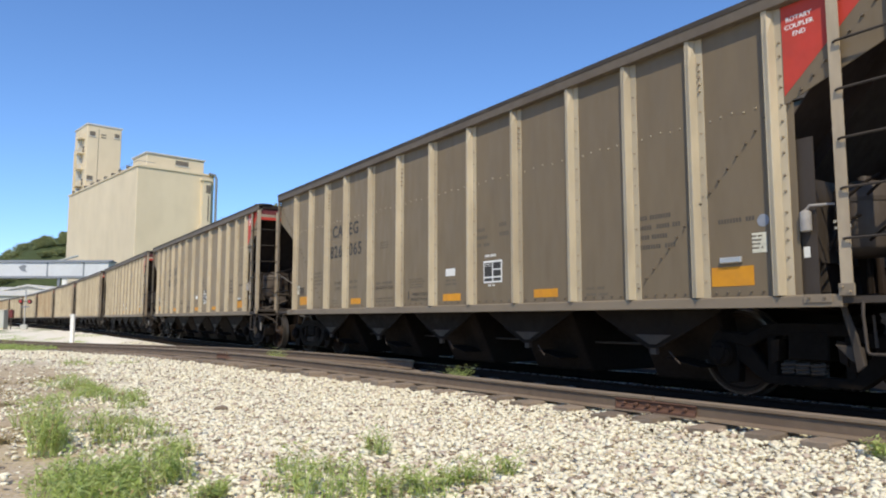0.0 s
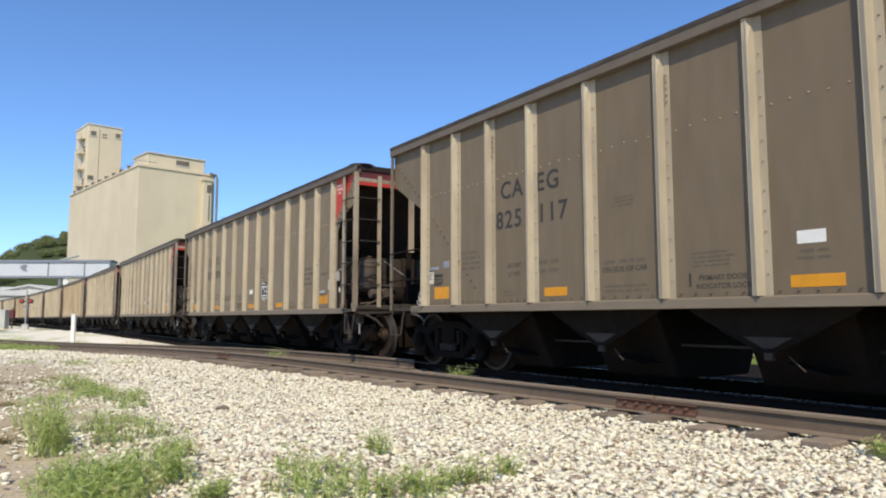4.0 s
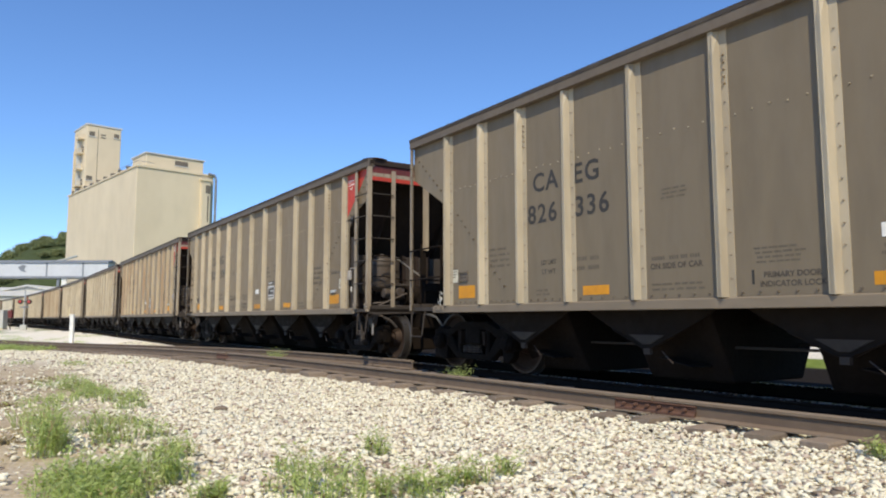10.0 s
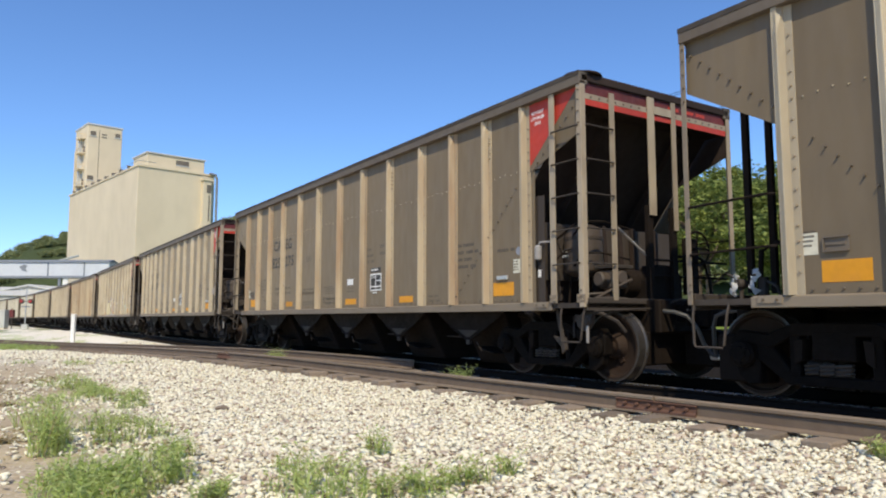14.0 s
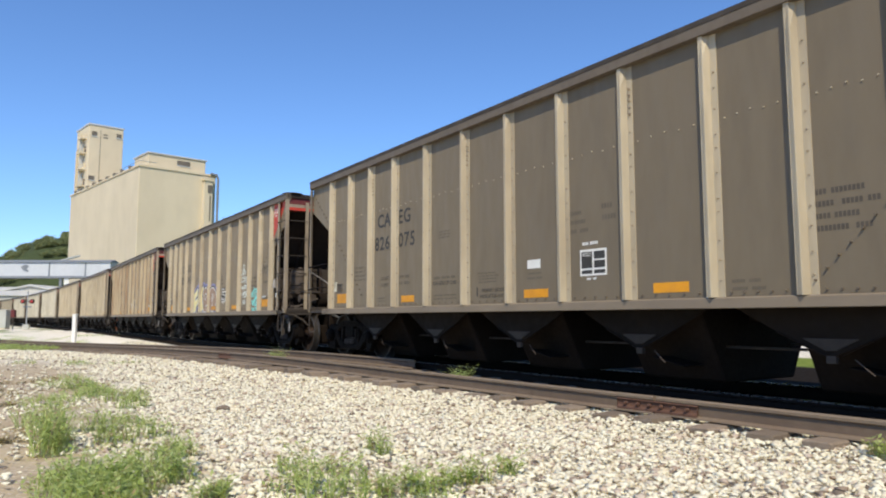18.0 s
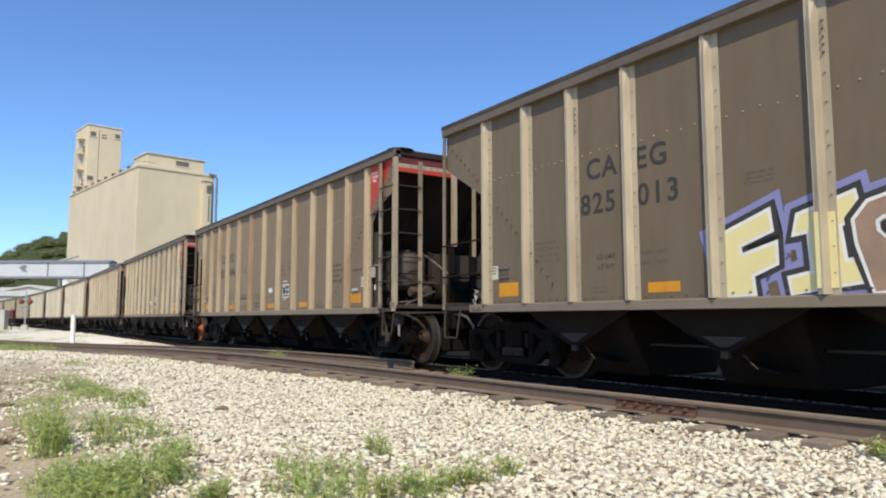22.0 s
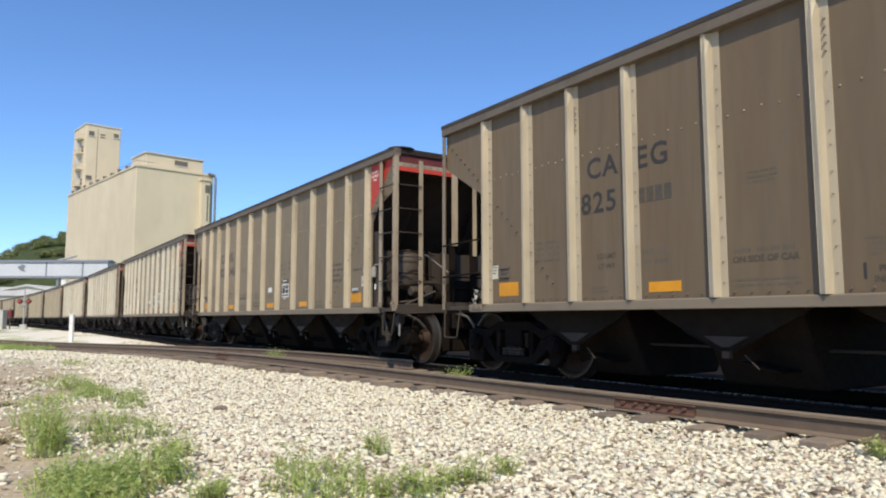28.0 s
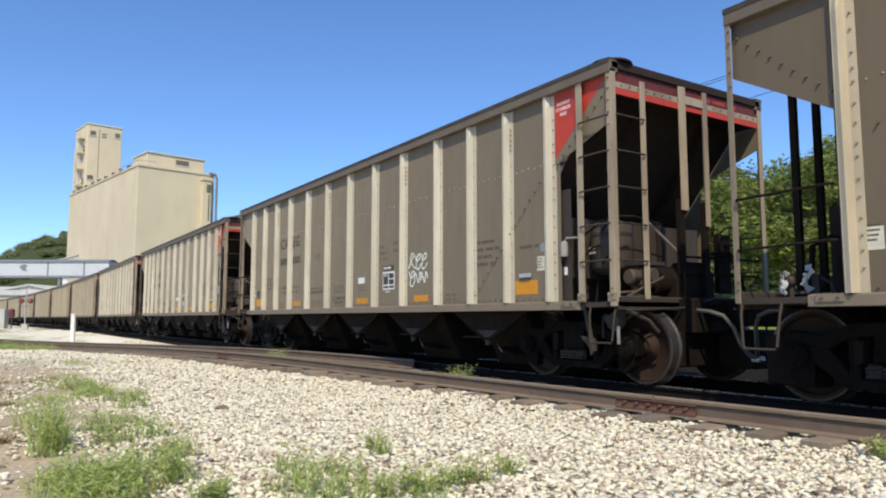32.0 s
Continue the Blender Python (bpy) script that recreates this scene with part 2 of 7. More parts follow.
MAT = {
    "panel": material("panel_paint", (0.161, 0.122, 0.075), 0.62, grain=0.3, scale=5, stains=0.35, stain_scale=0.8, stain_colour=(0.145, 0.114, 0.077), bump=0.15, bump_scale=9, streak=(1, 1, 0.25), vary=0.06, dust=0.3),
    "panel_grey": material("grey_panel_paint", (0.181, 0.145, 0.096), 0.62, grain=0.3, scale=5, stains=0.35, stain_scale=0.8, stain_colour=(0.165, 0.134, 0.094), bump=0.15, bump_scale=9, streak=(1, 1, 0.25), vary=0.05, dust=0.3),
    "panel_pale": material("pale_panel_paint", (0.205, 0.175, 0.126), 0.62, grain=0.3, scale=5, stains=0.3, stain_scale=0.8, stain_colour=(0.175, 0.147, 0.105), bump=0.15, bump_scale=9, streak=(1, 1, 0.25), vary=0.05, dust=0.3),
    "panel_rust": material("rust_washed_panel_paint", (0.156, 0.114, 0.068), 0.62, grain=0.35, scale=5, stains=0.6, stain_scale=1.6, stain_colour=(0.135, 0.088, 0.050), bump=0.15, bump_scale=9, streak=(1.6, 1, 0.16), vary=0.05, dust=0.3),
    "post_pale": material("pale_post_paint", (0.535, 0.497, 0.401), 0.6, grain=0.3, scale=7, stains=0.5, stain_scale=1.8, stain_colour=(0.36, 0.32, 0.24), bump=0.1, bump_scale=30, streak=(1, 1, 0.3), vary=0.09, dust=0.2),
    "post_rust": material("rust_washed_post_paint", (0.420, 0.339, 0.224), 0.6, grain=0.35, scale=7, stains=0.8, stain_scale=2.4, stain_colour=(0.27, 0.16, 0.085), bump=0.1, bump_scale=30, streak=(1, 1, 0.18), vary=0.09, dust=0.2),
    "panel_dark": material("dark_panel_paint", (0.140, 0.108, 0.068), 0.62, grain=0.3, scale=5, stains=0.4, stain_scale=0.9, stain_colour=(0.122, 0.092, 0.058), bump=0.15, bump_scale=9, streak=(1, 1, 0.25), vary=0.06, dust=0.3),
    "post_dull": material("dull_post_paint", (0.344, 0.301, 0.222), 0.65, grain=0.3, scale=7, stains=0.5, stain_scale=1.8, stain_colour=(0.25, 0.21, 0.15), bump=0.1, bump_scale=30, streak=(1, 1, 0.3), vary=0.09, dust=0.2),
    "tank": material("dusty_tank_paint", (0.066, 0.050, 0.038), 0.62, grain=0.3, scale=6, stains=0.5, stain_scale=2.5, stain_colour=(0.10, 0.075, 0.056), bump=0.15, bump_scale=30, streak=(1, 1, 0.3), vary=0.1),
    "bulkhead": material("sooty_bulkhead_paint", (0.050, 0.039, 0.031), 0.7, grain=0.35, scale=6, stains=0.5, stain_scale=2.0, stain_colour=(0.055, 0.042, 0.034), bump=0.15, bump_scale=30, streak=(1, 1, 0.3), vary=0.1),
    "bolt": material("painted_bolt_head", (0.30, 0.245, 0.17), 0.6, grain=0.3, scale=20, stains=0.4, stain_scale=6, stain_colour=(0.16, 0.11, 0.075), bump=0.1, vary=0.15),
    "post": material("post_paint", (0.463, 0.396, 0.282), 0.6, grain=0.35, scale=7, stains=0.65, stain_scale=1.8, stain_colour=(0.29, 0.235, 0.16), bump=0.1, bump_scale=30, streak=(1, 1, 0.3), vary=0.09, dust=0.2),
    "chord": material("chord_paint", (0.145, 0.116, 0.085), 0.65, grain=0.3, scale=9, stains=0.5, stain_scale=2.0, stain_colour=(0.095, 0.074, 0.055), bump=0.15, bump_scale=25, vary=0.08),
    "sill": material("sill_paint", (0.235, 0.188, 0.132), 0.65, grain=0.3, scale=7, stains=0.45, stain_scale=1.5, stain_colour=(0.17, 0.135, 0.10), bump=0.15, bump_scale=25, streak=(0.3, 1, 1), vary=0.08),
    "lever": material("worn_lever", (0.33, 0.31, 0.29), 0.6, grain=0.3, scale=12, stains=0.4, stain_scale=6, bump=0.1),
    "oily_tie": material("oily_timber", (0.023, 0.018, 0.0145), 0.9, grain=0.5, scale=14, stains=0.4, stain_scale=3, stain_colour=(0.016, 0.0135, 0.011), bump=0.6, bump_scale=30, streak=(6, 1, 1), vary=0.25, spec=0.1),
    "cream": material("cream_paper", (0.66, 0.63, 0.50), 0.7, grain=0.2, scale=30, stains=0.3, stain_scale=9, bump=0),
    "sticker": material("pale_blue_sticker", (0.27, 0.29, 0.33), 0.6, grain=0.3, scale=14, stains=0.4, stain_scale=6, bump=0),
    "end_steel": material("rusty_end_paint", (0.385, 0.315, 0.222), 0.7, grain=0.4, scale=8, stains=0.6, stain_scale=2.2, stain_colour=(0.12, 0.078, 0.054), bump=0.15, bump_scale=30, streak=(1, 1, 0.3), vary=0.12),
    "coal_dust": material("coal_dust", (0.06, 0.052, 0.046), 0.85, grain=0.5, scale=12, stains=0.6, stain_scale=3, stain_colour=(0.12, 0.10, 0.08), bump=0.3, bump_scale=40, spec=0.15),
    # grime taken near black: the shade beneath the cars is in the colour
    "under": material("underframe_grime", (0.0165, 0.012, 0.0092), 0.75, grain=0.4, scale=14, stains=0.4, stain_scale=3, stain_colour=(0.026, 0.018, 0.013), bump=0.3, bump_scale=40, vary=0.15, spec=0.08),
    # dark colour that includes the shade inside the car ends
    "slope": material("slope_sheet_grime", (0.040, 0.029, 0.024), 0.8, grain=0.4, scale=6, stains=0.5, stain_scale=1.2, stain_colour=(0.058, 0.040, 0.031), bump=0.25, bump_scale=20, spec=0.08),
    # truck colour lowered to hold the under-car shade
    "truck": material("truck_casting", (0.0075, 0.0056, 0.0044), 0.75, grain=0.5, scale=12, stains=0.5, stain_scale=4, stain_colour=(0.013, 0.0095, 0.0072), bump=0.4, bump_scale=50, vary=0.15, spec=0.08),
    "wheel": material("wheel_steel", (0.046, 0.031, 0.023), 0.6, metal=0.15, grain=0.3, scale=9, stains=0.4, stain_scale=3, stain_colour=(0.045, 0.026, 0.02), bump=0.2, bump_scale=40, vary=0.2, spec=0.08),
    "rusty_wheel": material("rusted_wheel_plate", (0.42, 0.125, 0.045), 0.85, grain=0.25, scale=9, stains=0.3, stain_scale=3, bump=0.2, bump_scale=40),
    "tread": material("bright_tread", (0.085, 0.075, 0.066), 0.36, metal=0.6, grain=0.15, scale=20, stains=0.2, bump=0.05),
    # hopper sheets likewise carry under-car shade in their colour
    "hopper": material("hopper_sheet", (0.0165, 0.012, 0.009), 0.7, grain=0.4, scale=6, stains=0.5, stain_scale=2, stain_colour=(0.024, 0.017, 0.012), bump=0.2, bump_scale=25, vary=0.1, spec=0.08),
    "gear": material("brake_gear_paint", (0.06, 0.05, 0.042), 0.6, grain=0.4, scale=9, stains=0.5, stain_scale=3, stain_colour=(0.075, 0.058, 0.045), bump=0.2, bump_scale=40, vary=0.1, spec=0.12),
    "red": material("rotary_end_red", (0.52, 0.052, 0.03), 0.55, grain=0.25, scale=7, stains=0.35, stain_scale=2, stain_colour=(0.26, 0.05, 0.035), bump=0.1, vary=0.08),
    "maroon": material("sooty_red", (0.15, 0.028, 0.028), 0.7, grain=0.4, scale=8, stains=0.5, stain_scale=2, stain_colour=(0.06, 0.025, 0.022), bump=0.15),
    "orange": material("reflective_orange", (0.66, 0.285, 0.012), 0.55, grain=0.2, scale=12, stains=0.35, stain_scale=5, stain_colour=(0.45, 0.19, 0.04), bump=0.05, vary=0.15),
    "white": material("white_vinyl", (0.80, 0.79, 0.74), 0.5, grain=0.15, scale=14, stains=0.2, stain_scale=6, bump=0),
    "cloth": material("soiled_wrapping", (0.58, 0.57, 0.54), 0.8, grain=0.4, scale=20, stains=0.5, stain_scale=14, stain_colour=(0.25, 0.24, 0.22), bump=0.3),
    "black": material("black_stencil", (0.045, 0.041, 0.036), 0.6, grain=0.1, stains=0, bump=0),
    "ink": material("faded_stencil", (0.088, 0.073, 0.055), 0.65, grain=0.4, scale=20, stains=0.3, stain_scale=8, stain_colour=(0.12, 0.10, 0.075), bump=0),
    "faint": material("worn_stencil", (0.122, 0.10, 0.071), 0.65, grain=0.3, scale=20, stains=0.4, stain_scale=8, stain_colour=(0.16, 0.132, 0.093), bump=0),
    "rubber": material("hose_rubber", (0.10, 0.095, 0.085), 0.55, grain=0.3, scale=20, stains=0.3, bump=0.1),
    "steel": material("galvanised_steel", (0.55, 0.55, 0.53), 0.4, metal=0.6, grain=0.2, scale=15, stains=0.2, bump=0.05),
    "rail_side": material("rail_rust", (0.205, 0.155, 0.108), 0.8, grain=0.4, scale=7, stains=0.5, stain_scale=1.5, stain_colour=(0.15, 0.10, 0.07), bump=0.3, bump_scale=60),
    "rail_dull": material("dull_rail_head", (0.22, 0.168, 0.12), 0.75, metal=0.0, grain=0.3, scale=9, stains=0.3, bump=0.15),
    # oily, and darker still: the train's shade is put into this colour
    "main_rail": material("oily_rail_side", (0.019, 0.015, 0.012), 0.85, grain=0.4, scale=7, stains=0.4, stain_scale=1.5, bump=0.3, spec=0.08),
    # rust, darkened to carry the shadow of the rail head
    "rail_web": material("rail_web_rust", (0.15, 0.108, 0.076), 0.85, grain=0.4, scale=7, stains=0.5, stain_scale=1.5, stain_colour=(0.095, 0.066, 0.046), bump=0.3),
    "rail_top": material("polished_rail_head", (0.34, 0.33, 0.32), 0.26, metal=0.8, grain=0.2, scale=12, stains=0.2, bump=0),
    "joint": material("joint_bar_rust", (0.125, 0.064, 0.042), 0.85, grain=0.4, scale=14, stains=0.4, stain_scale=5, stain_colour=(0.10, 0.05, 0.035), bump=0.4, bump_scale=60),
    "tie": material("creosoted_timber", (0.235, 0.185, 0.14), 0.9, grain=0.5, scale=14, stains=0.4, stain_scale=3, stain_colour=(0.22, 0.18, 0.14), bump=0.6, bump_scale=30, streak=(6, 1, 1), vary=0.25),
    "concrete": material("elevator_concrete", (0.665, 0.57, 0.405), 0.85, grain=0.16, scale=0.35, stains=0.45, stain_scale=0.09, stain_colour=(0.53, 0.445, 0.305), bump=0.2, bump_scale=3, streak=(1, 1, 0.6)),
    "concrete_dark": material("shadow_opening", (0.16, 0.14, 0.115), 0.9, grain=0.3, stains=0.3, bump=0),
    "bridge": material("grey_sheet_cladding", (0.56, 0.58, 0.60), 0.6, grain=0.15, scale=1.5, stains=0.25, stain_scale=0.3, stain_colour=(0.37, 0.40, 0.44), bump=0.1, bump_scale=8),
    "bridge_edge": material("bridge_edge_grey", (0.22, 0.24, 0.27), 0.7, grain=0.2, stains=0.2, bump=0),
    "roof": material("pale_metal_roof", (0.62, 0.62, 0.58), 0.5, metal=0.2, grain=0.2, scale=1, stains=0.3, stain_scale=0.3, bump=0.1, bump_scale=6),
    "wall_pale": material("pale_wall", (0.5, 0.5, 0.45), 0.8, grain=0.2, scale=1, stains=0.3, stain_scale=0.4, bump=0.1),
    "signal_red": material("signal_red_lens", (0.42, 0.04, 0.04), 0.35, grain=0.1, stains=0, bump=0),
    "yellow": material("yellow_paint", (0.75, 0.55, 0.06), 0.6, grain=0.2, stains=0.2, bump=0),
    "wire": material("cable", (0.03, 0.03, 0.035), 0.7, grain=0.1, stains=0, bump=0),
    "graf_yellow": material("spray_yellow", (0.80, 0.70, 0.33), 0.6, grain=0.1, scale=4, stains=0.15, bump=0),
    "graf_brown": material("spray_brown", (0.37, 0.235, 0.155), 0.6, grain=0.25, scale=4, stains=0.9, stain_scale=3.5, stain_colour=(0.24, 0.185, 0.13), bump=0),
    "graf_pink": material("spray_pink", (0.72, 0.50, 0.40), 0.6, grain=0.1, scale=4, stains=0.15, bump=0),
    "graf_blue": material("spray_blue", (0.25, 0.25, 0.46), 0.6, grain=0.2, scale=4, stains=0.2, bump=0),
    "graf_teal": material("spray_teal", (0.24, 0.70, 0.64), 0.6, grain=0.1, stains=0.1, bump=0),
    "graf_white": material("spray_white", (0.72, 0.77, 0.70), 0.6, grain=0.1, stains=0.1, bump=0),
    "bark": material("bark", (0.10, 0.075, 0.055), 0.9, grain=0.5, scale=5, stains=0.3, bump=0.5, bump_scale=20, streak=(1, 1, 0.2)),
}


def leafy(name, low, high, through=0.35):
    """Leaves: every leaf clump its own green, some light through them."""
    m = bpy.data.materials.new(name)
    m.use_nodes = True
    nt = m.node_tree
    b = nt.nodes["Principled BSDF"]
    geo = nt.nodes.new("ShaderNodeNewGeometry")
    ramp = nt.nodes.new("ShaderNodeValToRGB")
    ramp.color_ramp.elements[0].color, ramp.color_ramp.elements[1].color = (*low, 1), (*high, 1)
    nt.links.new(geo.outputs["Random Per Island"], ramp.inputs[0])
    nt.links.new(ramp.outputs[0], b.inputs["Base Color"])
    b.inputs["Roughness"].default_value = 0.65
    b.inputs["Specular IOR Level"].default_value = 0.08
    tr = nt.nodes.new("ShaderNodeBsdfTranslucent")
    nt.links.new(ramp.outputs[0], tr.inputs[0])
    mx = nt.nodes.new("ShaderNodeMixShader")
    mx.inputs[0].default_value = through
    nt.links.new(b.outputs[0], mx.inputs[1])
    nt.links.new(tr.outputs[0], mx.inputs[2])
    nt.links.new(mx.outputs[0], nt.nodes["Material Output"].inputs[0])
    return m


MAT["leaf"] = leafy("tree_leaves", (0.05, 0.085, 0.022), (0.38, 0.43, 0.12), 0.4)
# distance haze is mixed into these greens: paler and less saturated
MAT["leaf_hazed"] = leafy("far_tree_leaves", (0.225, 0.255, 0.12), (0.305, 0.33, 0.155))
MAT["weed"] = leafy("weed_leaves", (0.33, 0.43, 0.11), (0.62, 0.69, 0.30), 0.45)
MAT["dry"] = leafy("dry_stalks", (0.30, 0.24, 0.12), (0.48, 0.40, 0.22), 0.2)


def stone_material():
    m = bpy.data.materials.new("limestone_ballast")
    m.use_nodes = True
    nt = m.node_tree
    b = nt.nodes["Principled BSDF"]
    geo = nt.nodes.new("ShaderNodeNewGeometry")
    ramp = nt.nodes.new("ShaderNodeValToRGB")
    e = ramp.color_ramp.elements
    e[0].position, e[0].color = 0.0, (0.17, 0.135, 0.095, 1)
    e[1].position, e[1].color = 1.0, (0.905, 0.87, 0.685, 1)
    for p, c in ((0.05, (0.34, 0.26, 0.195, 1)), (0.13, (0.57, 0.465, 0.37, 1)), (0.3, (0.755, 0.695, 0.53, 1))):
        q = e.new(p)
        q.color = c
    nt.links.new(geo.outputs["Random Per Island"], ramp.inputs[0])
    n = nt.nodes.new("ShaderNodeTexNoise")
    n.inputs["Scale"].default_value, n.inputs["Detail"].default_value = 45.0, 5.0
    tc = nt.nodes.new("ShaderNodeTexCoord")
    nt.links.new(tc.outputs["Object"], n.inputs["Vector"])
    mx = nt.nodes.new("ShaderNodeMix")
    mx.data_type, mx.blend_type = "RGBA", "MULTIPLY"
    mx.inputs[0].default_value = 0.35
    nt.links.new(ramp.outputs[0], mx.inputs[6])
    nt.links.new(n.outputs["Color"], mx.inputs[7])
    nt.links.new(ramp.outputs[0], mx.inputs[6])
    grey = nt.nodes.new("ShaderNodeMapRange")
    grey.inputs[1].default_value, grey.inputs[2].default_value, grey.inputs[3].default_value = 0.3, 0.65, 0.6
    nt.links.new(n.outputs[0], grey.inputs[0])
    nt.links.new(grey.outputs[0], mx.inputs[7])
    nt.links.new(mx.outputs[2], b.inputs["Base Color"])
    b.inputs["Roughness"].default_value = 0.9
    bp = nt.nodes.new("ShaderNodeBump")
    bp.inputs["Strength"].default_value, bp.inputs["Distance"].default_value = 0.4, 0.01
    nt.links.new(n.outputs[0], bp.inputs["Height"])
    nt.links.new(bp.outputs[0], b.inputs["Normal"])
    return m


MAT["stone"] = stone_material()
MAT["dark_stone"] = material("oily_ballast", (0.085, 0.072, 0.06), 0.9, grain=0.5, scale=18, stains=0.4, stain_scale=2, stain_colour=(0.14, 0.12, 0.10), bump=0.8, bump_scale=30)


# ---- ground ----
def siding_x(y):
    """The siding's near rail: x at the distance y ahead."""
    q = min(y, 38.0)
    x = 7.6924 - 0.84625 * q + 0.010425 * q * q - 0.00030821 * q ** 3
    return x - 1.35 * (y - q)


def siding_z(y):
    return -0.36 * smooth(13.0, 36.0, y)


def offset_of(x, y):
    """Distance from the main centre line (negative on the camera's side), and s."""
    i = int(np.argmin((TRACK[:, 1] - x) ** 2 + (TRACK[:, 2] - y) ** 2))
    s, tx, ty, a = TRACK[i]
    return (x - tx) * math.cos(a) + (y - ty) * math.sin(a), s


def ground_z(x, y):
    o, s = offset_of(x, y)
    low = -0.275 + siding_z(y) * smooth(-1.7, -3.2, o)
    bed = RAIL_Z - 0.245
    k = smooth(-3.1, -2.2, o) * (1 - smooth(2.2, 3.2, o))
    z = low + (bed - low) * k
    if o > 12:
        z += 1.2 * smooth(12, 40, o)
    return z + 0.012 * noise.noise((x * 0.8, y * 0.8, 0.0)) + 0.03 * noise.noise((x * 0.15, y * 0.15, 2.0))


def ground_material():
    m = bpy.data.materials.new("gravel_and_dirt")
    m.use_nodes = True
    nt = m.node_tree
    b = nt.nodes["Principled BSDF"]
    link = nt.links.new
    tc = nt.nodes.new("ShaderNodeTexCoord")

    def tex(sc, detail=5.0):
        n = nt.nodes.new("ShaderNodeTexNoise")
        n.inputs["Scale"].default_value, n.inputs["Detail"].default_value = sc, detail
        link(tc.outputs["Object"], n.inputs["Vector"])
        return n.outputs[0]

    def calc(op, a, c):
        n = nt.nodes.new("ShaderNodeMath")
        n.operation = op
        for k, v in enumerate((a, c)):
            if hasattr(v, "is_linked"):
                link(v, n.inputs[k])
            else:
                n.inputs[k].default_value = v
        return n.outputs[0]

    def span(v, lo, hi):
        r = nt.nodes.new("ShaderNodeMapRange")
        r.inputs[1].default_value, r.inputs[2].default_value = lo, hi
        link(v, r.inputs[0])
        return r.outputs[0]

    def mix(f, a, c):
        x = nt.nodes.new("ShaderNodeMix")
        x.data_type = "RGBA"
        link(f, x.inputs[0])
        for k, v in ((6, a), (7, c)):
            if hasattr(v, "is_linked"):
                link(v, x.inputs[k])
            else:
                x.inputs[k].default_value = (*v, 1)
        return x.outputs[2]

    vor = nt.nodes.new("ShaderNodeTexVoronoi")
    vor.inputs["Scale"].default_value = 17.0
    link(tc.outputs["Object"], vor.inputs["Vector"])
    bw = nt.nodes.new("ShaderNodeRGBToBW")
    link(vor.outputs["Color"], bw.inputs[0])
    gravel = mix(span(bw.outputs[0], 0.15, 0.85), (0.52, 0.45, 0.335), (0.84, 0.78, 0.625))
    gravel = mix(calc("MULTIPLY", span(tex(0.7), 0.5, 0.75), 0.5), gravel, (0.50, 0.41, 0.31))
    dirt = mix(span(tex(3.0), 0.35, 0.7), (0.40, 0.315, 0.21), (0.52, 0.43, 0.29))
    dirt = mix(span(tex(28.0), 0.52, 0.62), dirt, (0.56, 0.48, 0.37))
    grass = mix(span(tex(4.0), 0.3, 0.7), (0.12, 0.18, 0.03), (0.24, 0.28, 0.07))
    sep = nt.nodes.new("ShaderNodeSeparateXYZ")
    link(tc.outputs["Object"], sep.inputs[0])
    # the trodden earth beside the ballast
    edge = calc("ADD", calc("ADD", sep.outputs[0], calc("MULTIPLY", sep.outputs[1], 0.53)), calc("MULTIPLY", calc("SUBTRACT", tex(0.9), 0.5), 2.4))
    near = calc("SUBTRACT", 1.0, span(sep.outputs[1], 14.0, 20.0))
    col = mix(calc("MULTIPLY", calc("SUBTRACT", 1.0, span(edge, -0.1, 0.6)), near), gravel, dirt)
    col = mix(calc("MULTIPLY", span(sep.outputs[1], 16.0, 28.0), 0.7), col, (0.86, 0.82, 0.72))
    # grass in patches, all over beyond the tracks
    beyond = calc("ADD", calc("MULTIPLY", sep.outputs[0], math.cos(HEADING)), calc("MULTIPLY", sep.outputs[1], math.sin(HEADING)))
    lawn = calc("MULTIPLY", span(beyond, 14.4, 14.8), calc("SUBTRACT", 1.0, span(beyond, 18.2, 18.8)))
    col = mix(calc("MAXIMUM", lawn, span(beyond, 30.0, 31.0)), col, grass)
    patch = calc("MULTIPLY", span(tex(0.35), 0.53, 0.6), span(sep.outputs[1], 60.0, 75.0))
    col = mix(patch, col, grass)
    # coal dust and oil on the main track's bed, the train's shade painted in
    bed = calc("MULTIPLY", span(calc("ADD", beyond, calc("SUBTRACT", calc("MULTIPLY", calc("SUBTRACT", tex(2.5), 0.5), 0.5), calc("MULTIPLY", span(sep.outputs[1], 22.0, 38.0), 0.8))), 6.35, 6.7), calc("SUBTRACT", 1.0, span(beyond, 14.6, 15.0)))
    bed = calc("MULTIPLY", bed, calc("SUBTRACT", 1.0, span(sep.outputs[1], 45.0, 70.0)))
    col = mix(bed, col, (0.020, 0.0162, 0.0135))
    link(col, b.inputs["Base Color"])
    b.inputs["Roughness"].default_value = 0.95
    b.inputs["Specular IOR Level"].default_value = 0.04
    bp = nt.nodes.new("ShaderNodeBump")
    bp.inputs["Strength"].default_value, bp.inputs["Distance"].default_value = 0.7, 0.02
    link(calc("ADD", vor.outputs["Distance"], calc("MULTIPLY", tex(50.0), 0.6)), bp.inputs["Height"])
    link(bp.outputs[0], b.inputs["Normal"])
    return m


MAT["ground"] = ground_material()


def stretched(lo, hi, far, fine):
    inner = list(np.arange(lo, hi + 0.01, fine))
    out, d, e = [], fine, hi
    while e < far:
        d *= 1.35
        e += d
        out.append(e)
    back, d, e = [], fine, lo
    while e > -far:
        d *= 1.35
        e -= d
        back.append(e)
    return back[::-1] + inner + out


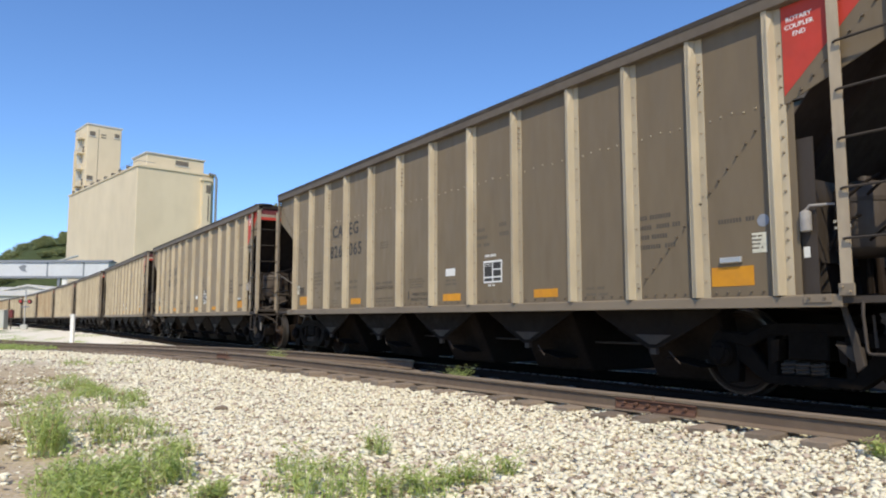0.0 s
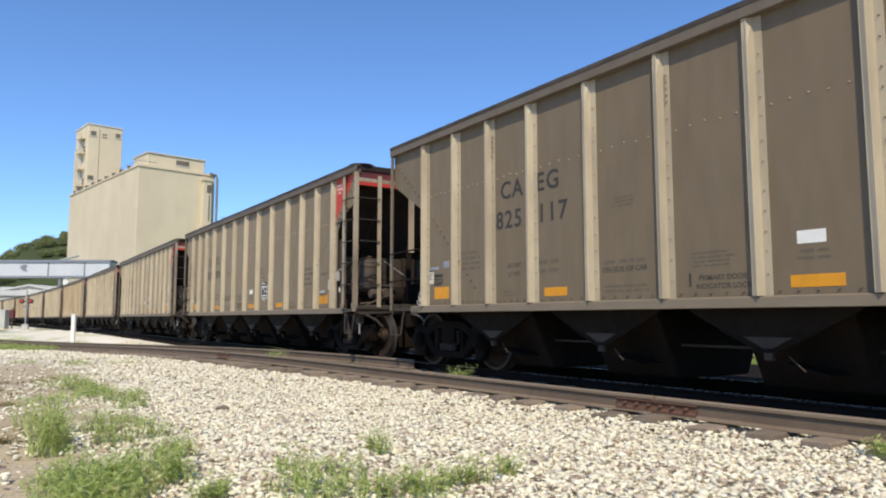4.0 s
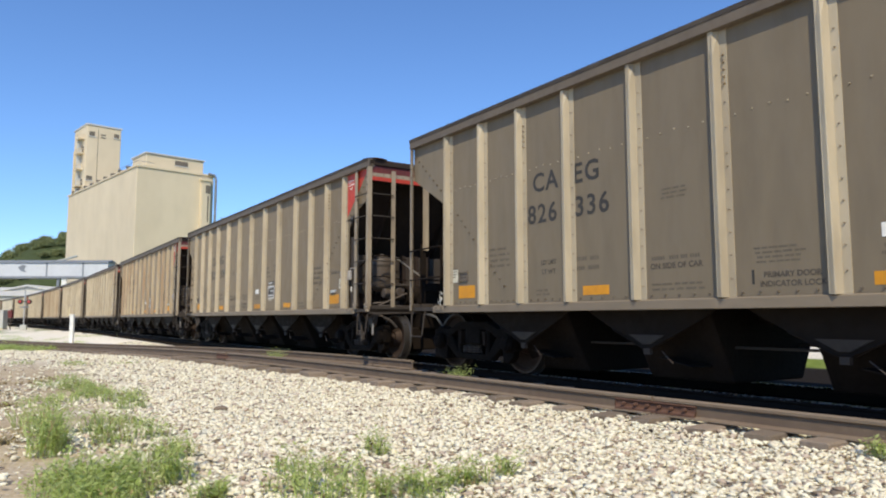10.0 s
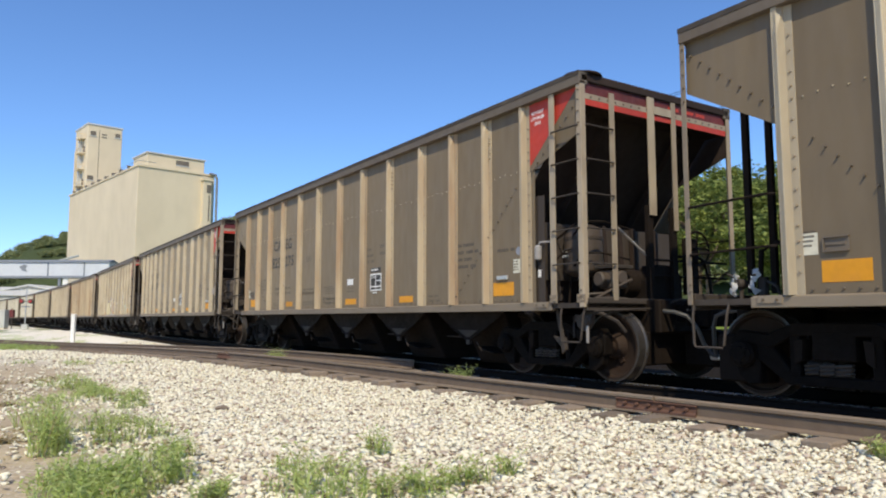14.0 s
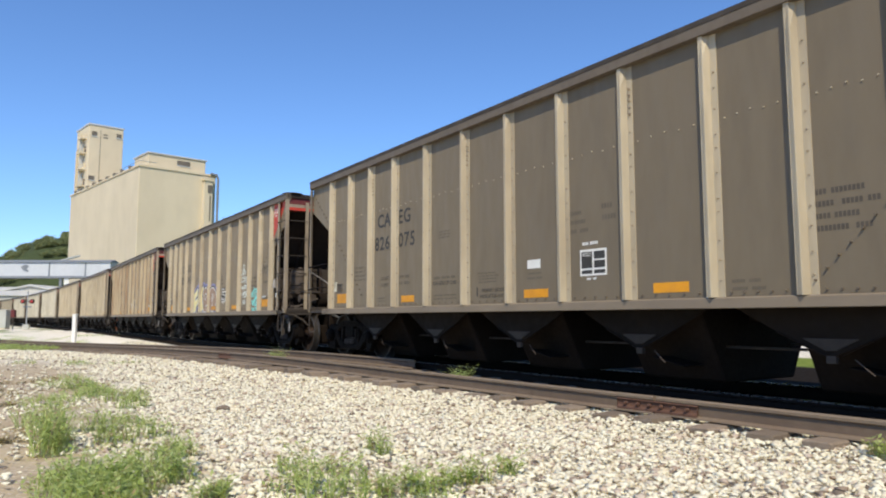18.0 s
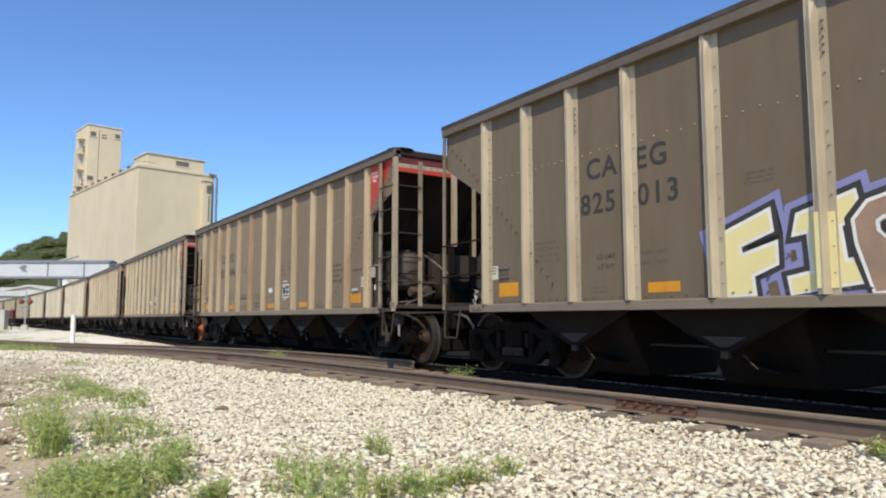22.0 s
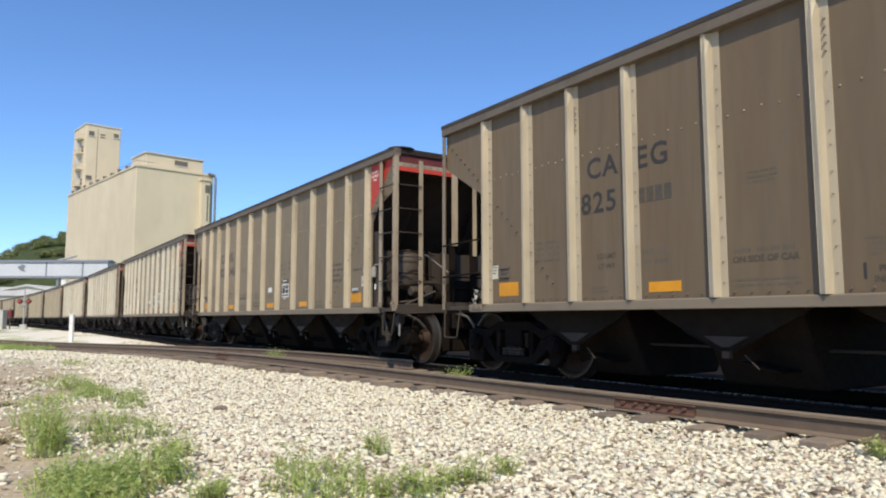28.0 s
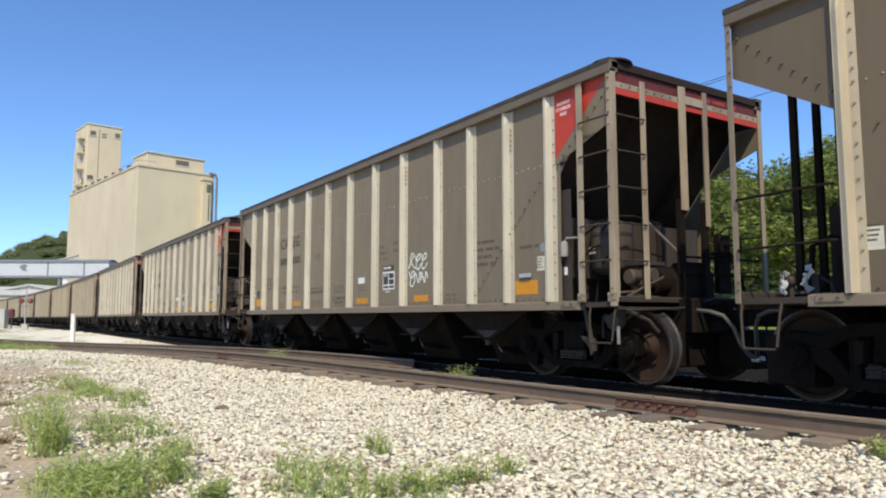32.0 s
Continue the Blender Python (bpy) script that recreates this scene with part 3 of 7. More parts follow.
def build_ground():
    xs, ys = stretched(-26, 12, 2600, 0.55), stretched(1, 40, 2600, 0.55)
    verts = [(x, y, ground_z(x, y)) for y in ys for x in xs]
    w = len(xs)
    faces = [(j * w + i, j * w + i + 1, (j + 1) * w + i + 1, (j + 1) * w + i) for j in range(len(ys) - 1) for i in range(w - 1)]
    me = bpy.data.meshes.new("ground")
    me.from_pydata(verts, [], faces)
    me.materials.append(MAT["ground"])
    me.polygons.foreach_set("use_smooth", [True] * len(me.polygons))
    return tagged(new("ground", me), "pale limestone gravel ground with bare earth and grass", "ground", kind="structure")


build_ground()


# ---- rails and ties ----
RAIL = [(-0.068, -0.172), (0.068, -0.172), (0.068, -0.162), (0.012, -0.142), (0.009, -0.05), (0.034, -0.036), (0.036, -0.012),
        (0.024, 0.0), (-0.024, 0.0), (-0.036, -0.012), (-0.034, -0.036), (-0.009, -0.05), (-0.012, -0.142), (-0.068, -0.162)]


def rail_mesh(name, line, side_material, top_material):
    """line: x, y, z points along the rail's head."""
    verts, faces, top = [], [], []
    n = len(RAIL)
    for i, p in enumerate(line):
        a, c = line[max(i - 1, 0)], line[min(i + 1, len(line) - 1)]
        d = Vector((c[0] - a[0], c[1] - a[1], 0)).normalized()
        r = Vector((d.y, -d.x, 0))
        verts += [(p[0] + r.x * u, p[1] + r.y * u, p[2] + w) for u, w in RAIL]
    for i in range(len(line) - 1):
        for k in range(n):
            faces.append((i * n + k, i * n + (k + 1) % n, (i + 1) * n + (k + 1) % n, (i + 1) * n + k))
            # 2: under the head and the near web, with the head's shadow painted in
            top.append(1 if k in (6, 7, 8) else 2 if k in (4, 10, 11) else 0)
    faces += [tuple(range(n)), tuple(range(len(verts) - 1, len(verts) - n - 1, -1))]
    top += [0, 0]
    me = bpy.data.meshes.new(name)
    me.from_pydata(verts, [], faces)
    me.materials.append(side_material)
    me.materials.append(top_material)
    me.materials.append(MAT["rail_web"] if side_material is MAT["rail_side"] else side_material)
    me.polygons.foreach_set("material_index", top)
    bm = bmesh.new()
    bm.from_mesh(me)
    bmesh.ops.recalc_face_normals(bm, faces=bm.faces)
    bm.to_mesh(me)
    bm.free()
    return me


main_track = tagged(new("railway_track"), "main railway track with polished rails on oily timber ties", "railway track", kind="structure")
siding = tagged(new("siding_track"), "rusty siding track curving away over pale ballast", "railway track", kind="structure")
GAUGE = 0.755
for side in (-1, 1):
    line = [(*beside(s, side * GAUGE), RAIL_Z) for s in np.arange(-200, 300.1, 2.0)]
    part("rail", rail_mesh("rail", line, MAT["main_rail"], MAT["rail_top"]), None, main_track)


def siding_line(off, y0, y1):
    """A line off metres behind the siding's near rail."""
    out = []
    for y in np.arange(y0, y1 + 0.01, 1.0):
        dx = siding_x(y + 0.1) - siding_x(y - 0.1)
        d = Vector((dx, 0.2)).normalized()
        out.append((siding_x(y) + d.y * off, y - d.x * off, siding_z(y)))
    return out


JOINT_Y = 7.08
near = siding_line(0.0, -3.0, JOINT_Y)
near[-1] = (siding_x(JOINT_Y), JOINT_Y, 0.0)
part("rail", rail_mesh("rail", near, MAT["rail_side"], MAT["rail_dull"]), None, siding)
away = [(siding_x(JOINT_Y + 0.012) - 0.012, JOINT_Y + 0.012, 0.003)] + siding_line(0.0, 7.5, 16.5) + [(siding_x(16.9), 16.9, siding_z(16.9))]
part("rail", rail_mesh("rail", away, MAT["rail_side"], MAT["rail_dull"]), None, siding)
part("rail", rail_mesh("rail", siding_line(0.0, 17.0, 75.0), MAT["rail_side"], MAT["rail_dull"]), None, siding)
part("rail", rail_mesh("rail", siding_line(1.51, 12.4, 75.0), MAT["rail_side"], MAT["rail_dull"]), None, siding)


def joint_bar():
    s = Shape()
    s.prism([(-0.034, -0.15), (-0.052, -0.155), (-0.052, -0.13), (-0.024, -0.115), (-0.022, -0.07), (-0.045, -0.055), (-0.04, -0.045), (-0.01, -0.045)], "y", -0.47, 0.47)
    me = mesh_of("joint_bar", s, MAT["joint"], 0.004)
    b = Shape()
    for k in (-0.36, -0.21, -0.07, 0.07, 0.21, 0.36):
        b.lathe([(0, 0.022), (-0.03, 0.022), (-0.032, 0.012), (-0.05, 0.012)], (-0.024, k, -0.092), "x", 6)
    return me, mesh_of("bolt", b, MAT["joint"])


yaw_joint = math.degrees(math.atan2(-(siding_x(JOINT_Y + 0.5) - siding_x(JOINT_Y - 0.5)), 1.0))
bar, bolts = joint_bar()
bar_ob = part("joint_bar", bar, None, siding, "rust-red bolted joint bar", at=pose(siding_x(JOINT_Y) - 0.004, JOINT_Y, 0, 0, 0, yaw_joint))
part("bolts", bolts, None, bar_ob)
part("joint_bar", bar, None, siding, at=pose(siding_x(16.95), 16.95, siding_z(16.95), 0, 0, math.degrees(math.atan(0.95))))


def tie_meshes(mat):
    out = []
    for k in range(4):
        s = Shape().box(-1.3, 1.3, -0.115, 0.115, -0.17, 0.0)
        me = mesh_of("tie", s, mat, 0.012)
        for v in me.vertices:
            v.co += Vector((random.uniform(-0.02, 0.02), random.uniform(-0.008, 0.008), random.uniform(-0.006, 0.004)))
        out.append(me)
    return out


TIES, OILY_TIES = tie_meshes(MAT["tie"]), tie_meshes(MAT["oily_tie"])
rest = Shape()
for k, s in enumerate(np.arange(-14.0, 230.0, 0.54)):
    x, y, a = on_track(s)
    if s < 70:
        part("tie", OILY_TIES[k % 4], None, main_track, at=pose(x, y, RAIL_Z - 0.176, 0, random.uniform(-0.5, 0.5), math.degrees(a) + random.uniform(-1.2, 1.2)))
    else:
        c, w = Vector((math.cos(a), math.sin(a), 0)), Vector((-math.sin(a), math.cos(a), 0)) * 0.11
        p = Vector((x, y, RAIL_Z - 0.178))
        rest.slab([p - c * 1.3 - w, p + c * 1.3 - w, p + c * 1.3 + w, p - c * 1.3 + w], -0.12)
tagged(part("ties", rest, MAT["oily_tie"], main_track), kind="stuff")
for k, y in enumerate(np.arange(2.6, 46.0, 0.44)):
    dx = siding_x(y + 0.1) - siding_x(y - 0.1)
    yaw = math.degrees(math.atan2(-dx, 0.2))
    d = Vector((dx, 0.2)).normalized()
    off = 0.62 if y < 13 else 0.755
    part("tie", TIES[(k * 3) % 4], None, siding,
         at=pose(siding_x(y) + d.y * (off + random.uniform(-0.08, 0.08)), y - d.x * off, siding_z(y) - 0.186, 0, random.uniform(-0.8, 0.8), yaw + random.uniform(-3, 3)) if y > 14 else
         pose(siding_x(y) + d.y * (1.3 - 0.345 + random.uniform(-0.1, 0.1)), y - d.x * (1.3 - 0.345), -0.176, 0, random.uniform(-0.6, 0.6), yaw + random.uniform(-4, 4)))


# ---- loose ballast ----
def scatter_mesh(name, points, radius, materials, rng, templates):
    """Many small stones as one mesh: every stone a turned, squeezed copy of a template."""
    all_v, all_f, base = [], [], 0
    which = rng.integers(0, len(templates), len(points))
    for k, (tv, tf) in enumerate(templates):
        idx = np.nonzero(which == k)[0]
        n = len(idx)
        if not n:
            continue
        q = rng.normal(size=(n, 4))
        q /= np.linalg.norm(q, axis=1)[:, None]
        w, x, y, z = q.T
        rot = np.stack([np.stack([1 - 2 * (y * y + z * z), 2 * (x * y - z * w), 2 * (x * z + y * w)], -1),
                        np.stack([2 * (x * y + z * w), 1 - 2 * (x * x + z * z), 2 * (y * z - x * w)], -1),
                        np.stack([2 * (x * z - y * w), 2 * (y * z + x * w), 1 - 2 * (x * x + y * y)], -1)], 1)
        sc = radius[idx][:, None, None] * rng.uniform(0.42, 1.55, (n, 1, 3))
        v = np.einsum("nij,nkj->nki", rot, tv[None] * sc)
        v[:, :, 2] *= 0.6
        v += points[idx][:, None, :]
        f = tf[None] + (np.arange(n) * len(tv))[:, None, None] + base
        all_v.append(v.reshape(-1, 3))
        all_f.append(f.reshape(-1, 3))
        base += n * len(tv)
    v, f = np.concatenate(all_v), np.concatenate(all_f)
    me = bpy.data.meshes.new(name)
    me.vertices.add(len(v))
    me.vertices.foreach_set("co", v.ravel())
    me.loops.add(f.size)
    me.loops.foreach_set("vertex_index", f.ravel())
    me.polygons.add(len(f))
    me.polygons.foreach_set("loop_start", np.arange(0, f.size, 3))
    me.update(calc_edges=True)
    me.materials.append(materials)
    return me


def stone_templates(rng, count):
    """Angular chips: hulls round a few random points."""
    out = []
    for k in range(count):
        bm = bmesh.new()
        p = rng.normal(size=(10, 3))
        p /= np.linalg.norm(p, axis=1)[:, None]
        p *= rng.uniform(0.75, 1.15, (10, 1))
        for q in p:
            bm.verts.new(q)
        bmesh.ops.convex_hull(bm, input=bm.verts)
        bmesh.ops.delete(bm, geom=[v for v in bm.verts if not v.link_faces], context="VERTS")
        bmesh.ops.triangulate(bm, faces=bm.faces)
        bm.verts.index_update()
        v = np.array([q.co for q in bm.verts])
        f = np.array([[q.index for q in t.verts] for t in bm.faces])
        bm.free()
        out.append((v, f))
    return out


def ballast():
    rng = np.random.default_rng(4)
    fine = stone_templates(rng, 9)
    spots, sizes = [], []
    # y range, stones per square metre, radius
    for y0, y1, per, r0, r1 in ((3.6, 7.0, 820, 0.010, 0.041), (7.0, 11.0, 620, 0.013, 0.040), (11.0, 17.0, 260, 0.02, 0.044), (17.0, 32.0, 75, 0.028, 0.052)):
        area = (y1 - y0) * (y1 + y0) * 0.66
        n = int(area * per * 0.5 * 2)
        y = np.sqrt(rng.uniform(y0 * y0, y1 * y1, n))
        x = y * rng.uniform(-0.66, 0.66, n)
        for px, py, dice, size in zip(x, y, rng.uniform(0, 1, n), rng.beta(1.6, 2.4, n)):
            back = px - siding_x(py)
            if back > 0.45 and (py < 12 or px * 0.8357 + py * 0.549 > 6.2):
                continue
            earth = px + 0.53 * py + 1.8 * noise.noise((px * 0.9, py * 0.9, 5.0))
            if py < 19 and earth < 0.5 and dice > 0.05 + 0.45 * smooth(-0.6, 0.6, earth):
                continue
            # bare timber of the tie ends
            spots.append((px, py))
            sizes.append(r0 + (r1 - r0) * size)
    pts = np.array([(px, py, stone_level(px, py)) for px, py in spots])
    r = np.array(sizes)
    pts[:, 2] += r * 0.25
    tagged(new("ballast_stones", scatter_mesh("ballast_stones", pts, r, MAT["stone"], rng, fine)), "loose crushed pale limestone ballast stones", "gravel", kind="stuff")


def stone_level(x, y):
    """Top of the stone bed."""
    if y > 10:
        return ground_z(x, y) + 0.02
    back = x - siding_x(y)
    return -0.255 + 0.03 * smooth(-1.1, -0.2, back) + 0.02 * noise.noise((x * 1.3, y * 1.3, 0.0))


ballast()


# ---- hopper cars ----
# car space: x towards the train's head, y away from the camera, z = 0 on the rail
HALF = BODY / 2
TOP, SILL = 3.917, 0.872
SHEET = 1.41                       # side sheets at y = +-SHEET
POSTS = [-6.236, -5.301, -4.393, -3.435, -2.315, -1.185, -0.062, 1.052, 2.148, 3.294, 4.253, 5.165, 6.066]
SHIFT = 0.065                       # stencils
REAR = -(HALF + 0.1)
WIDEN = 1.56 / 1.505
DROP = -0.055                       # lettering
AXLES = (-0.93, 0.93)
TRUCK_AT = HALF - 1.17
WHEEL_R = 0.457


def side_post():
    """A hat-section stake, standing out towards -y; foot flanges against the sheet at y = 0."""
    hat = [(-0.085, 0.0), (-0.085, -0.010), (-0.056, -0.012), (-0.054, -0.068), (-0.050, -0.073), (-0.043, -0.072), (0.006, -0.093), (0.014, -0.094), (0.020, -0.088), (0.045, -0.012), (0.122, -0.010), (0.122, 0.0)]
    s = Shape()
    levels = [(0.985, 1.0, 1.0), (3.50, 1.0, 1.0), (3.77, 0.85, 0.75)]
    verts, n = [], len(hat)
    for z, wide, deep in levels:
        verts += [(x if x < 0.01 or y > -0.02 else x * wide - 0.13 * (1 - deep), y if y > -0.02 or x < 0 else y * deep, z) for x, y in hat]
    faces = [tuple(range(n)), tuple(range(3 * n - 1, 2 * n - 1, -1))]
    for i in range(2):
        faces += [(i * n + k, i * n + (k + 1) % n, (i + 1) * n + (k + 1) % n, (i + 1) * n + k) for k in range(n)]
    return s.add(verts, faces)


def bars(s, x0, x1, z0, z1, rows, y, seed, indent=0.5):
    """Lines of unreadable lettering: plain bars broken into words."""
    rng = random.Random(seed)
    if y < -1.3:
        k = 0.93 if x0 < 0.3 else 1.0
        z0, z1 = (z0 + DROP) * k, (z1 + DROP) * k
        x0, x1 = (x0 - 0.1 - SHIFT, x1 - 0.1 - SHIFT) if x0 < 0.3 else (x0 - SHIFT, x1 - SHIFT)
    h = (z1 - z0) / (rows * 1.7 - 0.7)
    for r in range(rows):
        z = z1 - h - r * h * 1.7
        x = x0 + rng.uniform(0, indent) * (x1 - x0) * 0.2
        end = x1 - rng.uniform(0, indent) * (x1 - x0) * 0.3
        while x < end - h:
            w = min(rng.uniform(1.6, 5.0) * h, end - x)
            u = x
            while u < x + w * 0.86:
                s.box(u, u + h * 0.42, y - 0.0012, y - 0.0005, z + h * 0.12, z + h * 0.88)
                u += h * 0.56
            x += w + h * 0.55
    return s


def lettering(name, text, size, mat, parent, x, y, z, spread=1.0, label=""):
    """Flat letters on the near side, read from -y."""
    c = bpy.data.curves.new(name, "FONT")
    c.body, c.size, c.align_x, c.align_y = text, size, "CENTER", "CENTER"
    c.offset = size * 0.016
    c.extrude, c.space_character, c.resolution_u = 0.001, spread, 3
    tmp = bpy.data.objects.new(name, c)
    me = bpy.data.meshes.new_from_object(tmp)
    bpy.data.objects.remove(tmp)
    bpy.data.curves.remove(c)
    me.materials.clear()
    me.materials.append(mat)
    at = pose(x - (SHIFT if z < 3.2 else 0.0), y, (z + DROP) * 0.93 if z < 3.2 else z, 90, 0, 0)
    if size < 0.2:
        return [part("small_" + name, me, None, parent, label, at=at)]
    # large characters are painted one by one
    bm = bmesh.new()
    bm.from_mesh(me)
    bmesh.ops.remove_doubles(bm, verts=bm.verts, dist=0.00005)
    bm.verts.index_update()
    todo, out = set(bm.verts), []
    while todo:
        reach, seen = [min(todo, key=lambda v: v.co.x)], set()
        while reach:
            v = reach.pop()
            if v not in seen:
                seen.add(v)
                reach += [q.other_vert(v) for q in v.link_edges]
        todo -= seen
        faces = {f for v in seen for f in v.link_faces}
        order = {v: k for k, v in enumerate(sorted(seen, key=lambda v: v.index))}
        one = bpy.data.meshes.new(name)
        one.from_pydata([tuple(v.co) for v in order], [], [[order[v] for v in f.verts] for f in faces])
        one.materials.append(mat)
        out.append(part(name, one, None, parent, label, at=at))
    bm.free()
    return out


def wheelset_mesh(plate):
    s = Shape()
    for q in (-1, 1):
        prof = [(0.60, 0.10), (0.64, 0.11), (0.66, 0.17), (0.685, 0.36), (0.67, 0.405), (0.67, 0.43)]
        prof2 = [(0.82, 0.425), (0.82, 0.40), (0.775, 0.375), (0.725, 0.18), (0.80, 0.155), (0.84, 0.13), (0.84, 0.085)]
        s.lathe([(q * d, r) for d, r in prof + prof2], (0, 0, 0), "y", 32)
    s.lathe([(-1.0, 0.07), (-0.84, 0.085), (-0.6, 0.09), (0.6, 0.09), (0.84, 0.085), (1.0, 0.07)], (0, 0, 0), "y", 12)
    for q in (-1, 1):
        s.box(0.10, 0.24, *sorted((q * 0.745, q * 0.775)), -0.03, 0.03)
    plain = len(s.f)
    for q in (-1, 1):
        s.lathe([(q * 0.668, 0.432), (q * 0.672, 0.482), (q * 0.695, 0.484), (q * 0.712, 0.462), (q * 0.82, 0.4545), (q * 0.823, 0.43)], (0, 0, 0), "y", 40)
    s.f = [f for k, f in enumerate(s.f) if k < plain or len(f) == 4]
    me = mesh_of("wheelset", s, plate, 0, True)
    me.materials.append(MAT["tread"])
    me.materials.append(MAT["wheel"])
    me.polygons.foreach_set("material_index", [1 if k >= plain else 0 if p.center.y < -0.6 else 2 for k, p in enumerate(me.polygons)])
    return me


WHEELS, RUSTY_WHEELS = wheelset_mesh(MAT["wheel"]), wheelset_mesh(MAT["rusty_wheel"])


def side_frame(q):
    """A cast truck side frame on the side q, with roofed pedestals over the journals."""
    s = Shape()
    a, b = sorted((q * 0.955, q * 1.115))
    w = AXLES[1]
    s.prism([(-w - 0.15, 0.36), (-w - 0.15, 0.60), (-w - 0.06, 0.70), (-0.66, 0.66), (-0.38, 0.78), (0.38, 0.78), (0.66, 0.66), (w + 0.06, 0.70), (w + 0.15, 0.60), (w + 0.15, 0.36),
             (w + 0.10, 0.34), (w + 0.08, 0.56), (w - 0.14, 0.56), (0.64, 0.52), (0.40, 0.65), (-0.40, 0.65), (-0.64, 0.52), (-w + 0.14, 0.56), (-w - 0.08, 0.56), (-w - 0.10, 0.34)], "y", a, b)
    s.prism([(-w + 0.14, 0.58), (-w + 0.16, 0.40), (-0.46, 0.17), (0.46, 0.17), (w - 0.16, 0.40), (w - 0.14, 0.58), (0.62, 0.55), (0.40, 0.27), (-0.40, 0.27), (-0.62, 0.55)], "y", a + 0.012, b - 0.012)
    for d in (-1, 1):
        s.box(d * 0.385 - 0.05, d * 0.385 + 0.05, a + 0.01, b - 0.01, 0.26, 0.70)
        s.prism([(d * (w - 0.17), 0.34), (d * (w - 0.13), 0.62), (d * (w + 0.07), 0.62), (d * (w + 0.11), 0.34), (d * (w + 0.08), 0.24), (d * (w - 0.04), 0.14), (d * (w - 0.16), 0.16)], "y", a + 0.02, b - 0.02)
    return s


def bearing_mesh():
    """A roller bearing with its bolted end cap, facing -y."""
    s = Shape().lathe([(0.0, 0.135), (-0.10, 0.14), (-0.12, 0.12), (-0.135, 0.12), (-0.145, 0.08), (-0.16, 0.07)], (0, 0, 0), "y", 18)
    for k in range(3):
        p = 2 * math.pi * (k / 3 + 0.1)
        s.lathe([(-0.13, 0.024), (-0.16, 0.022)], (0.085 * math.cos(p), 0, 0.085 * math.sin(p)), "y", 6)
    return mesh_of("bearing", s, MAT["truck"], 0, True)


BEARING = bearing_mesh()
SPRING = mesh_of("spring", Shape().tube([(0.075 * math.cos(w), 0.06 * math.sin(w), 0.13 * w / (2 * math.pi * 3.5)) for w in np.arange(0, 2 * math.pi * 3.5, 0.8)], 0.017, 5), MAT["gear"], 0, True)


def truck(parent, x, flip):
    bolster = Shape().prism([(-0.20, 0.42), (0.20, 0.42), (0.20, 0.70), (-0.20, 0.70)], "y", -1.12, 1.12).lathe([(0.70, 0.20), (0.80, 0.20)], (0, 0, 0), "z", 16)
    base = part("truck", bolster, MAT["truck"], parent, "grimy cast-steel freight truck, coloured near black for the shade under the car", bevel=0.015, at=pose(x, 0, RAIL_Z))
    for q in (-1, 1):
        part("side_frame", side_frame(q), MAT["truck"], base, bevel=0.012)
        for ax in AXLES:
            part("bearing", BEARING, None, base, at=pose(ax, q * 1.05, WHEEL_R, 0, 0, 0 if q < 0 else 180))
        for k in (-0.24, -0.09, 0.06):
            part("spring", SPRING, None, base, at=pose(k, q * 1.035, 0.27))
        for d in (-1, 1):
            part("friction_wedge", Shape().prism([(d * 0.30, 0.42), (d * 0.37, 0.38), (d * 0.37, 0.60), (d * 0.28, 0.62)], "y", *sorted((q * 0.96, q * 1.13))), MAT["under"], base)
    part("brake_beam", Shape().tube([(-0.38, -0.75, 0.42), (-0.38, 0.75, 0.42)], 0.035, 6).tube([(0.38, -0.75, 0.42), (0.38, 0.75, 0.42)], 0.035, 6)
         .tube([(-0.38, 0, 0.45), (0.38, 0, 0.62)], 0.025, 6), MAT["under"], base)
    for q in (-1, 1):
        for d in (-1, 1):
            part("brake_shoe", Shape().prism([(d * 0.43, 0.30), (d * 0.40, 0.36), (d * 0.385, 0.46), (d * 0.39, 0.55), (d * 0.34, 0.55), (d * 0.33, 0.44), (d * 0.36, 0.30)], "y", q * 0.75 - 0.05, q * 0.75 + 0.05), MAT["gear"], base)
    for ax in AXLES:
        part("wheelset", WHEELS, None, base, "dull brown steel wheels with bright worn treads", at=pose(ax, 0, WHEEL_R))
    return base


